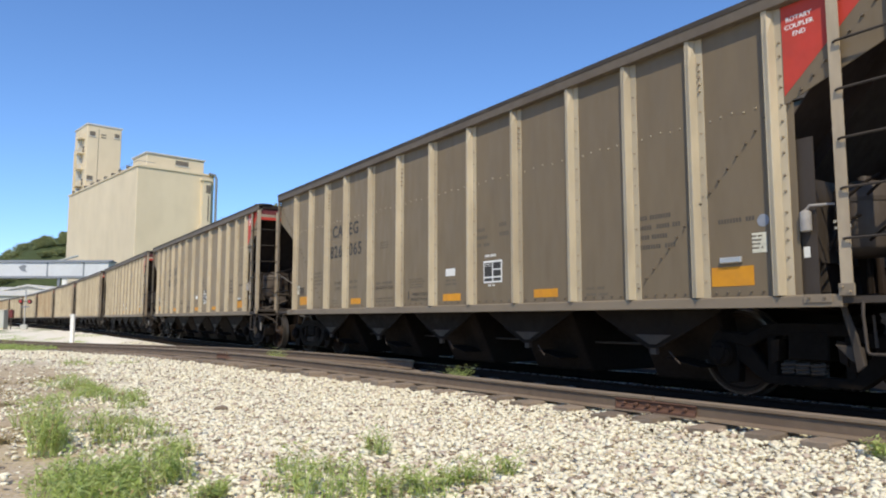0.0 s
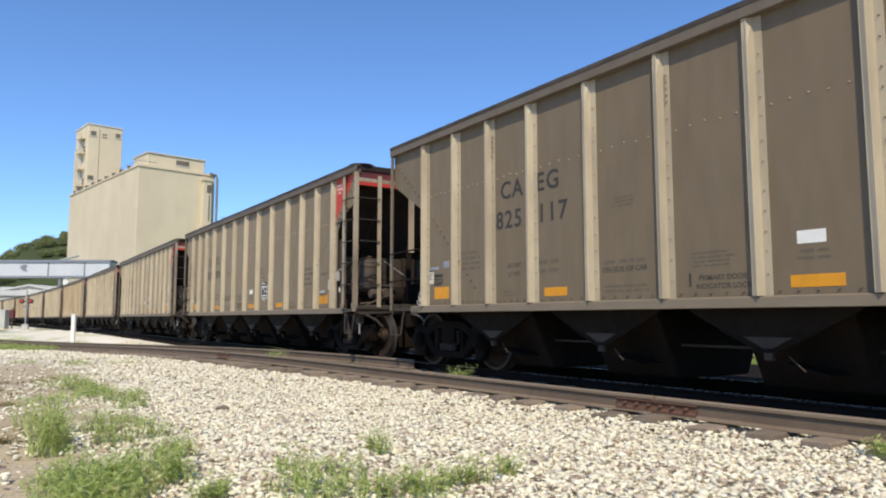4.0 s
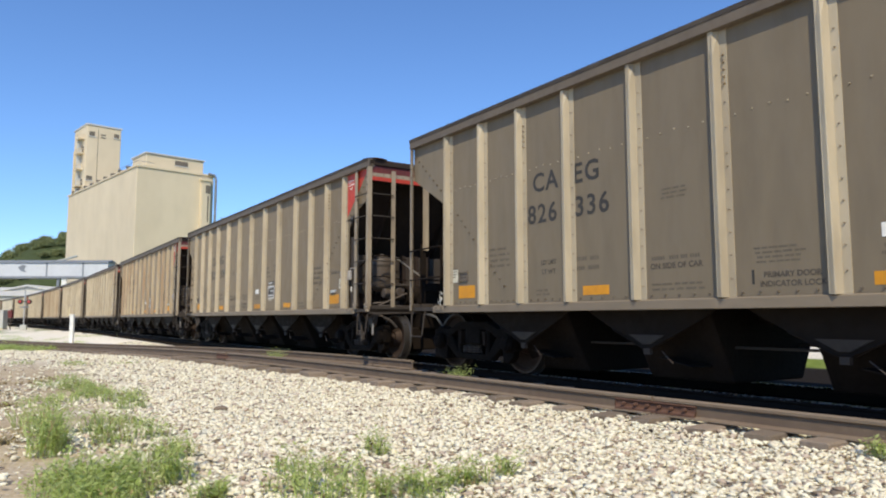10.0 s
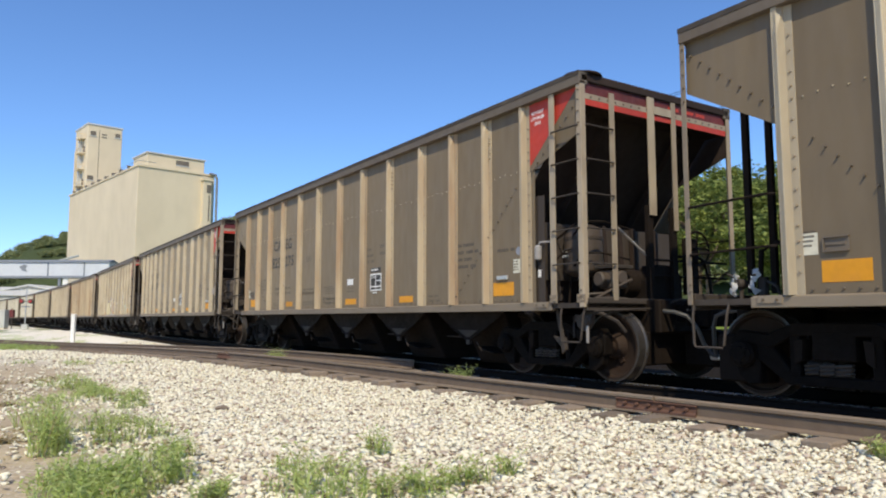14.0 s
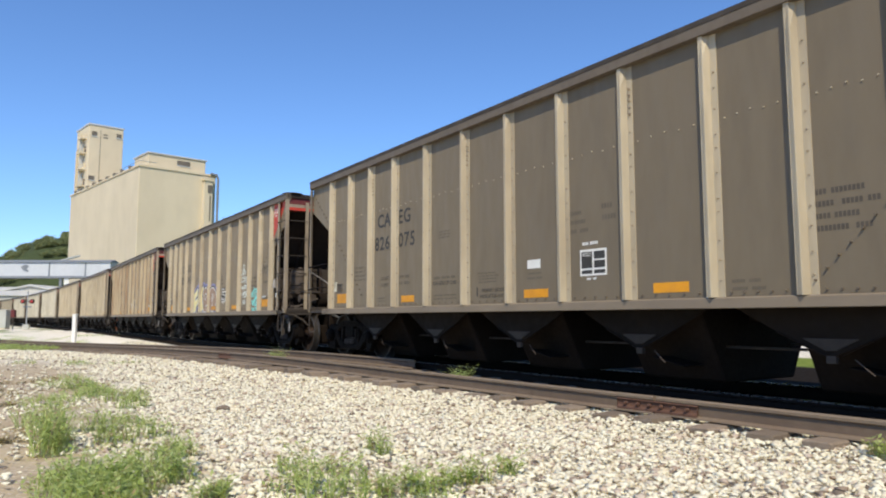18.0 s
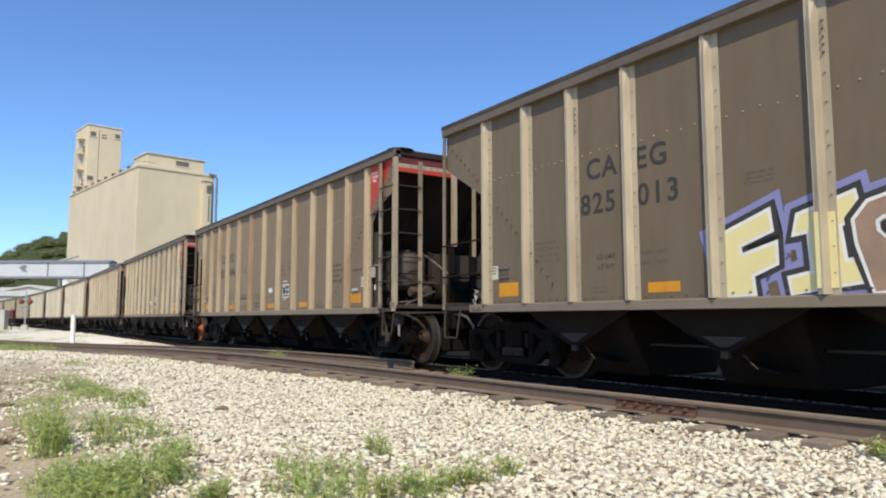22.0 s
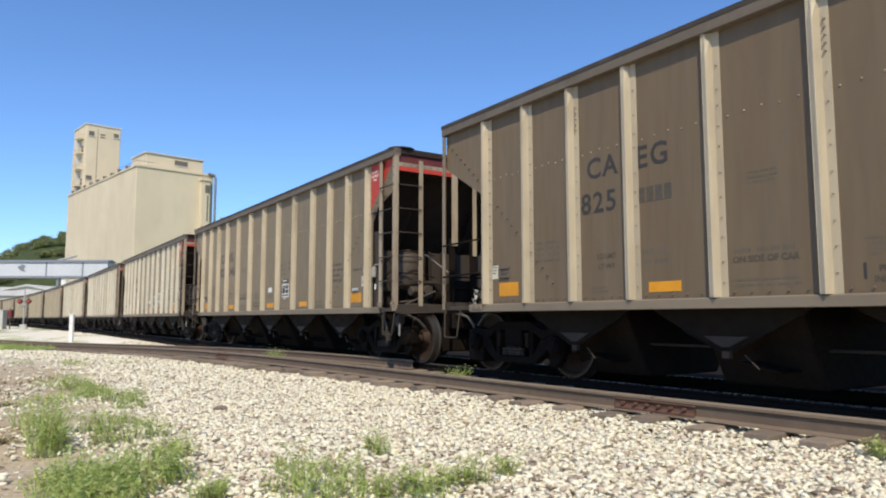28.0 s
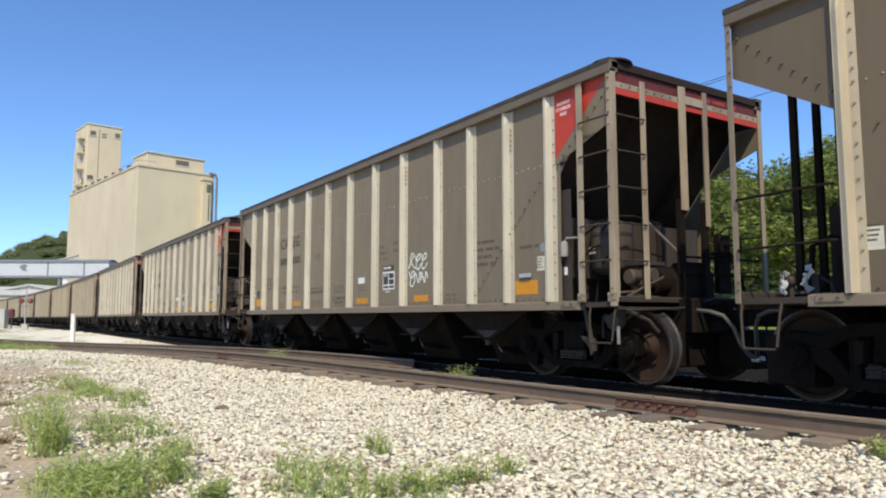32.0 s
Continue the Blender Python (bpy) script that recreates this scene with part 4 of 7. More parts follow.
def end_fittings(car, e):
    """e = 1: the rotary end with its red panels, ladders and brake gear; e = -1: the plain end."""
    xe = HALF if e > 0 else REAR
    red = e > 0
    # top end chord, with the plate on its near corner
    s = Shape().prism([(xe, TOP - 0.02), (xe, TOP - 0.12), (xe - e * 0.09, TOP - 0.12), (xe - e * 0.12, TOP - 0.0), (xe - e * 0.02, TOP)], "y", -1.47, 1.47)
    part("end_chord", s, MAT["chord"] if not red else MAT["slope"], car, bevel=0.01)
    if red:
        s = Shape()
        s.lathe([(0, 0.26), (0.022, 0.25), (0.034, 0.18)], (xe - e * 0.20, -1.26, TOP + 0.001), "z", 16)
        part("corner_plate", s, MAT["slope"], car)
    # head panel under the chord: two strips and a riveted rail between
    skin = MAT["maroon"] if red else MAT["slope"]
    part("head_panel", Shape().box(min(xe - e * 0.05, xe - e * 0.035), max(xe - e * 0.05, xe - e * 0.035), -1.40, 1.40, TOP - 0.42, TOP - 0.12), skin, car)
    rail = part("head_rail", Shape().box(min(xe - e * 0.034, xe - e * 0.012), max(xe - e * 0.034, xe - e * 0.012), -1.40, 1.40, TOP - 0.345, TOP - 0.272), MAT["end_steel"], car)
    rv = Shape()
    for k in range(19):
        rv.stud((xe - e * 0.012, -1.3 + k * 0.145, TOP - 0.308), (e, 0, 0), 0.013, 0.012)
    part("rivets", rv, MAT["chord"], rail)
    if red:
        part("red_strip", Shape().box(xe - 0.034, xe - 0.014, -1.40, 1.40, TOP - 0.425, TOP - 0.348), MAT["red"], car, "bright red end strip")
        t = bars(Shape(), -0.45, 0.55, -0.03, 0.03, 1, 0.0, 5)
        part("lettering", t, MAT["red"], car, at=pose(xe - 0.034, 0.55, TOP - 0.20, 0, 0, 90))
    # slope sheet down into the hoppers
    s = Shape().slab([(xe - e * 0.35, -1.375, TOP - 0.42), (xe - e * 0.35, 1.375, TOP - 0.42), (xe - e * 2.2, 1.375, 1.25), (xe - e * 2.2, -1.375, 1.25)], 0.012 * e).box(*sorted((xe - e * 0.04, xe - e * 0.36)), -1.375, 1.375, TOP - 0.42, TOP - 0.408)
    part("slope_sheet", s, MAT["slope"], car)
    for y in (-0.72, 0.72):
        part("slope_stiffener", Shape().slab([(xe - e * 0.38, y, TOP - 0.44), (xe - e * 0.29, y, TOP - 0.50), (xe - e * 1.98, y, 1.30), (xe - e * 2.08, y, 1.38)], 0.03), MAT["slope"], car)
    # side gussets above the open corner, with their bolts
    for q in (-1, 1):
        y0, y1 = sorted((q * SHEET, q * (SHEET + 0.012)))
        low, high = (2.79, 3.18) if red else (2.60, 3.20)
        poly = [(xe - e * 0.03, TOP - 0.16), (xe - e * 1.08, TOP - 0.16), (xe - e * 1.08, low), (xe - e * 0.03, high)]
        # the far gusset takes the dark slope colour to stand for shade
        g = part("corner_gusset", Shape().prism(poly, "y", y0, y1), MAT["panel"] if q < 0 else MAT["slope"], car)
        b = Shape()
        for k in range(9):
            b.stud((xe - e * (0.10 + 0.115 * k), q * (SHEET + 0.0155), 3.60 - 0.10 * k), (0, q, 0), 0.017, 0.022)
        part("bolts", b, MAT["chord"], g)
        if red:
            yy = sorted((q * (SHEET + 0.0132), q * (SHEET + 0.015)))
            p = part("red_panel", Shape().prism([(xe - 0.13, TOP - 0.17), (xe - 1.07, TOP - 0.17), (xe - 1.07, 2.87)], "y", *yy), MAT["red"], g, "red triangle of the rotary end")
            if q < 0:
                for n, (word, dz) in enumerate((("ROTARY", 3.60), ("COUPLER", 3.525), ("END", 3.45))):
                    lettering("lettering", word, 0.064, MAT["white"], g, xe - 0.90, -(SHEET + 0.0165), dz, 1.0, "small white capitals")
        # corner post
        leg = 0.085 if red else 0.062
        cp = Shape().prism([(xe, q * 1.49), (xe - e * leg, q * 1.49), (xe - e * leg, q * 1.475), (xe - e * 0.015, q * 1.475), (xe - e * 0.015, q * (1.49 - leg)), (xe, q * (1.49 - leg))], "z", 0.91, TOP - 0.12)
        c = part("corner_post", cp, MAT["end_steel"] if red else MAT["sill"], car, bevel=0.004)
        b = Shape()
        for z in (1.05, 1.12, 3.1, 3.25, 3.4, 3.55, 3.68):
            b.stud((xe - e * 0.045, q * 1.49, z), (0, q, 0), 0.013, 0.018)
        part("bolts", b, MAT["chord"], c)
    # near-side ladder or grab rails
    stile_x, end_y = xe - e * 0.565, -0.945
    if red:
        part("ladder_stile", Shape().prism([(stile_x - 0.05, -1.48), (stile_x + 0.05, -1.48), (stile_x + 0.05, -1.465), (stile_x - 0.035, -1.465), (stile_x - 0.035, -1.40), (stile_x - 0.05, -1.40)], "z", 1.03, TOP - 0.13), MAT["end_steel"], car)
        part("ladder_stile", Shape().prism([(xe + 0.002, end_y - 0.042), (xe + 0.002, end_y + 0.042), (xe - 0.075, end_y + 0.042), (xe - 0.075, end_y + 0.028), (xe - 0.014, end_y + 0.028), (xe - 0.014, end_y - 0.042)], "z", 1.0, TOP - 0.2), MAT["end_steel"], car)
        for k in range(5):
            z = 3.22 - 0.44 * k
            part("rung", Shape().tube([(stile_x, -1.485, z), (stile_x + 0.03, -1.51, z), (xe - 0.08, -1.51, z), (xe - 0.05, -1.49, z)], 0.012, 6), MAT["gear"], car)
            part("rung", Shape().tube([(xe + 0.003, -1.42, z), (xe + 0.03, -1.40, z), (xe + 0.03, end_y - 0.02, z), (xe + 0.003, end_y, z)], 0.012, 6), MAT["gear"], car)
        part("end_post", Shape().prism([(xe + 0.0, -0.275), (xe + 0.0, -0.145), (xe - 0.10, -0.145), (xe - 0.10, -0.16), (xe - 0.014, -0.16), (xe - 0.014, -0.275)], "z", 2.16, TOP - 0.12), MAT["end_steel"], car)
        part("end_post", Shape().prism([(xe + 0.0, 0.20), (xe + 0.0, 0.285), (xe - 0.08, 0.285), (xe - 0.08, 0.27), (xe - 0.014, 0.27), (xe - 0.014, 0.20)], "z", 1.98, TOP - 0.12), MAT["end_steel"], car)
        part("bracket", Shape().box(xe - 0.012, xe + 0.006, -0.165, 0.19, TOP - 0.345, TOP - 0.235), MAT["post"], car)
    else:
        for z in (1.93, 1.43):
            part("grab_rail", Shape().tube([(xe + 0.06, -1.49, z), (xe + 0.09, -1.53, z), (xe + 1.0, -1.53, z + 0.02), (xe + 1.03, -1.49, z + 0.02)], 0.014, 6), MAT["under"], car)
        for y in (-0.65, -0.22, 0.22, 0.65):
            part("end_post", Shape().box(xe + 0.14, xe + 0.21, y - 0.028, y + 0.028, 1.05, 3.45), MAT["under"], car)
    for z in (1.43, 1.93, 2.43, 2.9) if not red else (1.43, 1.93):
        part("grab_rail", Shape().tube([(xe - e * 0.06, 1.49, z), (xe - e * 0.09, 1.52, z), (xe - e * 0.9, 1.52, z), (xe - e * 0.95, 1.47, z)], 0.013, 6), MAT["under"], car)
    # end platform, end sill and step irons
    lo, hi = sorted((xe, xe - e * 1.05))
    part("end_platform", Shape().box(lo, hi, -1.45, 1.45, 0.905, 0.965), MAT["gear"], car)
    part("end_sill", Shape().box(min(xe, xe - e * 0.06), max(xe, xe - e * 0.06), -1.44, 1.44, 0.865, 1.03), MAT["gear"], car, bevel=0.008)
    for q in (-1, 1):
        a, b = xe - e * 0.04, xe - e * 0.46
        part("step_iron", Shape().tube([(a, q * 1.43, 0.95), (a - e * 0.005, q * 1.47, 0.80), (a - e * 0.03, q * 1.49, 0.50), (a - e * 0.05, q * 1.49, 0.475), (b + e * 0.06, q * 1.49, 0.475), (b + e * 0.04, q * 1.49, 0.50), (b + e * 0.01, q * 1.47, 0.80), (b, q * 1.43, 0.95)], 0.014, 6), MAT["gear"], car)
    # draft gear
    part("coupler", Shape().prism([(xe - e * 0.6, 0.70), (xe + e * 0.45, 0.74), (xe + e * 0.45, 0.94), (xe - e * 0.6, 0.98)], "y", -0.09, 0.09)
         .prism([(xe + e * 0.42, -0.16), (xe + e * 0.78, -0.20), (xe + e * 0.825, -0.08), (xe + e * 0.66, 0.0), (xe + e * 0.825, 0.09), (xe + e * 0.80, 0.19), (xe + e * 0.42, 0.16)], "z", 0.67, 0.98), MAT["truck"], car, bevel=0.01)
    # added dark block, no known part: keeps the gap below the end sill black
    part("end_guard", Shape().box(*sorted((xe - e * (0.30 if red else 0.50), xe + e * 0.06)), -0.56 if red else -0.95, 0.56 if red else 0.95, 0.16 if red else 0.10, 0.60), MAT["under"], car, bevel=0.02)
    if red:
        # second added block, closes the bright view past the coupler
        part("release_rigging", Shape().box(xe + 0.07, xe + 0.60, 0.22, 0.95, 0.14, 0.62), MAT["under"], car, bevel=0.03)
    # housing made oversize to fill the shaded space between cars
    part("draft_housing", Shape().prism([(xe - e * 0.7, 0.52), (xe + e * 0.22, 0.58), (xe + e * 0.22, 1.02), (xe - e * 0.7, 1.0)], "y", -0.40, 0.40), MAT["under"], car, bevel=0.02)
    hose = [(xe + e * 0.05, -0.30, 0.90), (xe + e * 0.18, -0.33, 0.87), (xe + e * 0.40, -0.34, 0.85), (xe + e * 0.56, -0.30, 0.80), (xe + e * 0.65, -0.24, 0.66), (xe + e * 0.69, -0.18, 0.46), (xe + e * 0.74, -0.10, 0.33), (xe + e * 0.84, -0.02, 0.28)]
    h = part("air_hose", Shape().tube(hose, 0.026, 8), MAT["rubber"], car, soft=True)
    part("glad_hand", Shape().box(xe + e * 0.80 - 0.06, xe + e * 0.80 + 0.06, -0.07, 0.05, 0.25, 0.32), MAT["steel"], h, bevel=0.02)
    part("uncoupling_lever", Shape().tube([(xe + e * 0.08, -1.40, 0.86), (xe + e * 0.08, -0.35, 0.90), (xe + e * 0.30, -0.10, 1.02), (xe + e * 0.48, 0.0, 1.0)], 0.014, 6), MAT["gear"], car)
    if red:
        # brake gear on the platform: reservoir, bulkhead, valves, pipes
        tank = part("air_reservoir", Shape().lathe([(-0.37, 0.05), (-0.36, 0.14), (-0.30, 0.245), (-0.27, 0.26), (0.27, 0.26), (0.30, 0.245), (0.345, 0.14), (0.36, 0.06), (0.40, 0.055), (0.41, 0.02)], (xe - 0.70, -0.82, 1.70), "z", 28), MAT["tank"], car, "dusty tan upright air reservoir", soft=True)
        part("lettering", bars(Shape(), -0.10, 0.12, -0.04, 0.06, 2, 0, 3), MAT["white"], tank, at=pose(xe - 0.80, -1.066, 1.64, 0, 0, -20))
        part("tank_strap", Shape().lathe([(-0.02, 0.262), (-0.02, 0.268), (0.02, 0.268), (0.02, 0.262)], (xe - 0.70, -0.82, 1.86), "z", 28), MAT["gear"], tank)
        part("reservoir_stand", Shape().tube([(xe - 0.70, -0.82, 0.96), (xe - 0.70, -0.82, 1.34)], 0.03, 8).tube([(xe - 0.86, -0.95, 0.96), (xe - 0.82, -0.92, 1.44)], 0.02, 6).box(xe - 0.80, xe - 0.60, -0.92, -0.72, 0.96, 1.0), MAT["under"], car)
        part("bulkhead", Shape().box(xe - 1.03, xe - 1.01, -1.30, 1.30, 1.30, 2.10), MAT["bulkhead"], car, "dark tan lower bulkhead")
        part("bulkhead_skirt", Shape().box(xe - 1.10, xe - 1.08, -1.32, 1.32, 0.96, 1.30), MAT["slope"], car)
        for yy in (-0.46, -0.20, 0.12, 0.40, 0.86):
            part("bulkhead_rib", Shape().prism([(xe - 0.94, 0.97), (xe - 0.86, 0.97), (xe - 0.93, 2.12), (xe - 1.0, 2.12)], "y", yy - 0.035, yy + 0.035), MAT["slope"], car)
        part("corner_strip", Shape().box(xe - 1.03, xe - 0.86, -1.37, -1.355, 0.97, 2.45), MAT["bulkhead"], car)
        part("retainer_valve", Shape().lathe([(-0.10, 0.035), (-0.09, 0.05), (0.08, 0.05), (0.10, 0.025)], (xe - 0.93, -1.42, 1.66), "z", 12).tube([(xe - 0.93, -1.42, 1.76), (xe - 0.89, -1.42, 1.80), (xe - 0.70, -1.34, 1.80)], 0.012, 6), MAT["lever"], car, "pale upright retainer valve", soft=True)
        part("valve_label", Shape().box(xe - 0.99, xe - 0.93, -1.374, -1.371, 1.33, 1.43), MAT["white"], car, "small white label")
        part("retainer_hose", Shape().tube([(xe - 0.70, -1.34, 1.80), (xe - 0.58, -1.33, 1.86), (xe - 0.46, -1.25, 1.98), (xe - 0.40, -1.16, 2.04)], 0.016, 6), MAT["under"], car, soft=True)
        part("retainer_hose", Shape().tube([(xe - 0.78, -1.32, 1.40), (xe - 0.70, -1.30, 1.56), (xe - 0.62, -1.24, 1.66), (xe - 0.60, -1.12, 1.70)], 0.014, 6), MAT["under"], car, soft=True)
        for z0 in (1.52, 1.93):
            part("tank_pipe", Shape().tube([(xe - 0.50, -1.18, z0 - 0.06), (xe - 0.36, -1.22, z0 + 0.03), (xe - 0.20, -1.26, z0 + 0.09), (xe - 0.04, -1.10, z0 + 0.08), (xe - 0.06, -0.62, z0 + 0.02)], 0.013, 6), MAT["under"], car, soft=True)
        part("control_valve", Shape().box(xe - 0.34, xe - 0.10, -0.92, -0.62, 1.16, 1.40).lathe([(0, 0.10), (0.14, 0.10)], (xe - 0.22, -1.04, 1.28), "y", 14)
             .lathe([(-0.12, 0.07), (0.0, 0.10)], (xe - 0.05, -0.76, 1.30), "x", 14), MAT["tank"], car, "dusty tan control valve casting", bevel=0.02)
        part("valve_bracket", Shape().box(xe - 0.38, xe - 0.06, -0.95, -0.55, 1.42, 1.47).box(xe - 0.26, xe - 0.16, -0.80, -0.70, 0.97, 1.18), MAT["gear"], car, bevel=0.008)
        part("brake_cylinder", Shape().lathe([(-0.34, 0.06), (-0.32, 0.19), (0.20, 0.21), (0.24, 0.10)], (xe - 0.36, -0.20, 1.24), "y", 18), MAT["under"], car, soft=True)
        part("brake_pipe", Shape().tube([(xe - 0.30, -1.32, 1.06), (xe - 0.18, -1.20, 1.08), (xe - 0.10, -0.95, 1.10), (xe - 0.16, -0.70, 1.22)], 0.020, 6)
             .tube([(xe - 0.08, -1.22, 1.02), (xe - 0.06, -0.96, 1.14), (xe - 0.06, -0.60, 1.28)], 0.020, 6), MAT["tank"], car, "dusty tan brake pipe", soft=True)
        part("air_pipe", Shape().tube([(xe - 0.12, -1.30, 1.01), (xe - 0.02, -1.05, 1.03), (xe - 0.03, -0.72, 1.02)], 0.022, 6), MAT["gear"], car, soft=True)
        part("handbrake_housing", Shape().prism([(-0.30, 0.97), (0.42, 0.97), (0.42, 1.36), (0.20, 1.50), (-0.10, 1.50), (-0.30, 1.30)], "x", xe - 0.34, xe - 0.08), MAT["under"], car, bevel=0.02)
        wheel_pts = [(xe + 0.03, 0.62 + 0.24 * math.cos(k * math.pi / 8), 1.75 + 0.24 * math.sin(k * math.pi / 8)) for k in range(17)]
        hw = part("handbrake_wheel", Shape().tube(wheel_pts, 0.014, 6), MAT["under"], car, soft=True)
        for k in range(4):
            part("spoke", Shape().tube([(xe + 0.02, 0.62, 1.75), wheel_pts[k * 4]], 0.010, 5), MAT["under"], hw)
        part("handbrake_shaft", Shape().tube([(xe - 0.12, 0.62, 1.75), (xe + 0.03, 0.62, 1.75)], 0.025, 8).box(xe - 0.14, xe - 0.06, 0.50, 0.74, 1.10, 1.90), MAT["under"], car)
        part("hand_hold", Shape().tube([(xe - 0.02, 0.30, 1.62), (xe - 0.02, 0.62, 1.66), (xe - 0.02, 0.80, 1.58), (xe - 0.02, 0.92, 1.30), (xe - 0.02, 0.97, 0.98)], 0.022, 7), MAT["under"], car, soft=True)
        for yy in (-0.24, 0.23):
            part("lower_post", Shape().box(xe - 0.09, xe - 0.03, yy - 0.05, yy + 0.05, 0.97, 2.30), MAT["under"], car)
        for yy, z0 in ((-0.30, 1.34), (-0.30, 1.56)):
            part("cross_tie", Shape().tube([(xe - 0.06, yy, z0), (xe - 0.06, 1.36, z0 + 0.01)], 0.018, 6), MAT["under"], car)
        part("brake_lever", Shape().tube([(xe - 0.50, -1.20, 0.80), (xe - 0.47, -1.23, 0.52)], 0.014, 6), MAT["gear"], car)
        part("brake_hanger", Shape().prism([(xe - 0.72, 0.90), (xe - 0.67, 0.90), (xe - 0.58, 0.62), (xe - 0.53, 0.36), (xe - 0.60, 0.30), (xe - 0.64, 0.56)], "y", -1.33, -1.30), MAT["gear"], car, bevel=0.008)
        part("lever_end", Shape().prism([(xe - 0.66, 0.40), (xe - 0.54, 0.36), (xe - 0.56, 0.52), (xe - 0.80, 0.54)], "y", -1.30, -1.26), MAT["gear"], car, bevel=0.008)
        part("pedestal_bracket", Shape().prism([(xe - 0.42, 0.82), (xe - 0.10, 0.82), (xe - 0.12, 0.70), (xe - 0.22, 0.60), (xe - 0.36, 0.66)], "y", -1.28, -1.20).lathe([(-0.04, 0.06), (0.04, 0.06)], (xe - 0.18, -1.27, 0.74), "y", 12), MAT["gear"], car, bevel=0.012)
        part("brake_pipe", Shape().tube([(xe - 0.40, -1.26, 0.74), (xe - 0.24, -1.26, 0.84), (xe - 0.02, -1.20, 0.84), (xe + 0.10, -1.05, 0.74), (xe + 0.12, -0.92, 0.60)], 0.024, 7), MAT["gear"], car, soft=True)
        part("wear_strip", Shape().box(xe - 0.175, xe - 0.15, -1.30, -1.275, 0.46, 0.68), MAT["lever"], car)
        part("diagonal_brace", Shape().tube([(xe - 0.10, -0.88, 2.02), (xe - 0.12, -0.20, 1.60)], 0.016, 6), MAT["lever"], car)
        for fx, fy in ((stile_x, -1.47), (xe - 0.06, -1.47)):
            fb = part("foot_bracket", Shape().box(fx - 0.07, fx + 0.07, fy - 0.022, fy, 0.965, 1.075), MAT["sill"], car, bevel=0.006)
            part("bolts", Shape().stud((fx - 0.035, fy - 0.022, 1.045), (0, -1, 0), 0.016, 0.016).stud((fx + 0.035, fy - 0.022, 1.0), (0, -1, 0), 0.016, 0.016), MAT["bolt"], fb)
    else:
        part("centre_post", Shape().box(xe + 0.3, xe + 0.5, -0.30, 0.30, 1.02, 1.95), MAT["slope"], car)
        for k, (px, pz, sc) in enumerate(((0.20, 1.12, 1.0), (0.46, 1.16, 1.1))):
            s = Shape()
            rng = random.Random(70 + k)
            for j in range(6):
                u, w, v = px + rng.uniform(-0.04, 0.03), pz - 0.10 + 0.04 * j, -1.0 + rng.uniform(-0.02, 0.02)
                a, d = rng.uniform(0, 6.3), rng.uniform(0.026, 0.05) * sc
                ring = [(xe + u + d * math.cos(a + k2) * rng.uniform(0.6, 1.2), v + rng.uniform(-0.025, 0.025), w + d * math.sin(a + k2) * rng.uniform(0.6, 1.2)) for k2 in (0.0, 1.5, 3.0, 4.6)]
                s.slab(ring, 0.006)
            part("torn_tag", s, MAT["cloth"], car, "torn white wrapping on a valve")
        part("pipe_cover", Shape().box(xe + 0.46, xe + 0.54, -0.96, -0.88, 0.97, 1.20).tube([(xe + 0.54, -0.92, 1.16), (xe + 0.66, -0.94, 1.10), (xe + 0.70, -0.94, 0.98)], 0.02, 6), MAT["gear"], car, "dusty valve casting", bevel=0.012)
        part("angle_cock", Shape().lathe([(-0.06, 0.035), (-0.04, 0.055), (0.04, 0.055), (0.07, 0.03)], (xe + 0.22, -0.90, 1.14), "y", 14).tube([(xe + 0.22, -0.90, 0.97), (xe + 0.22, -0.90, 1.10)], 0.025, 6).tube([(xe + 0.20, -0.94, 1.20), (xe + 0.10, -0.96, 1.25)], 0.012, 6), MAT["gear"], car, "dull grey angle cock", soft=True)
        part("dark_valve", Shape().lathe([(-0.14, 0.08), (-0.12, 0.15), (0.10, 0.16), (0.14, 0.07)], (xe + 0.75, -0.62, 1.30), "y", 16).tube([(xe + 0.30, -0.7, 1.0), (xe + 0.34, -0.7, 1.50), (xe + 0.52, -0.68, 1.58), (xe + 0.75, -0.66, 1.46)], 0.03, 7), MAT["under"], car, soft=True)
    # brace from slope sheet to platform, both sides of the middle
    for y in (-0.98, 0.98):
        part("slope_brace", Shape().slab([(xe - e * 0.98, y, 1.02), (xe - e * 1.62, y, 1.02), (xe - e * 1.30, y, 2.1), (xe - e * 1.15, y, 2.1)], 0.014), MAT["bulkhead"] if red else MAT["gear"], car)


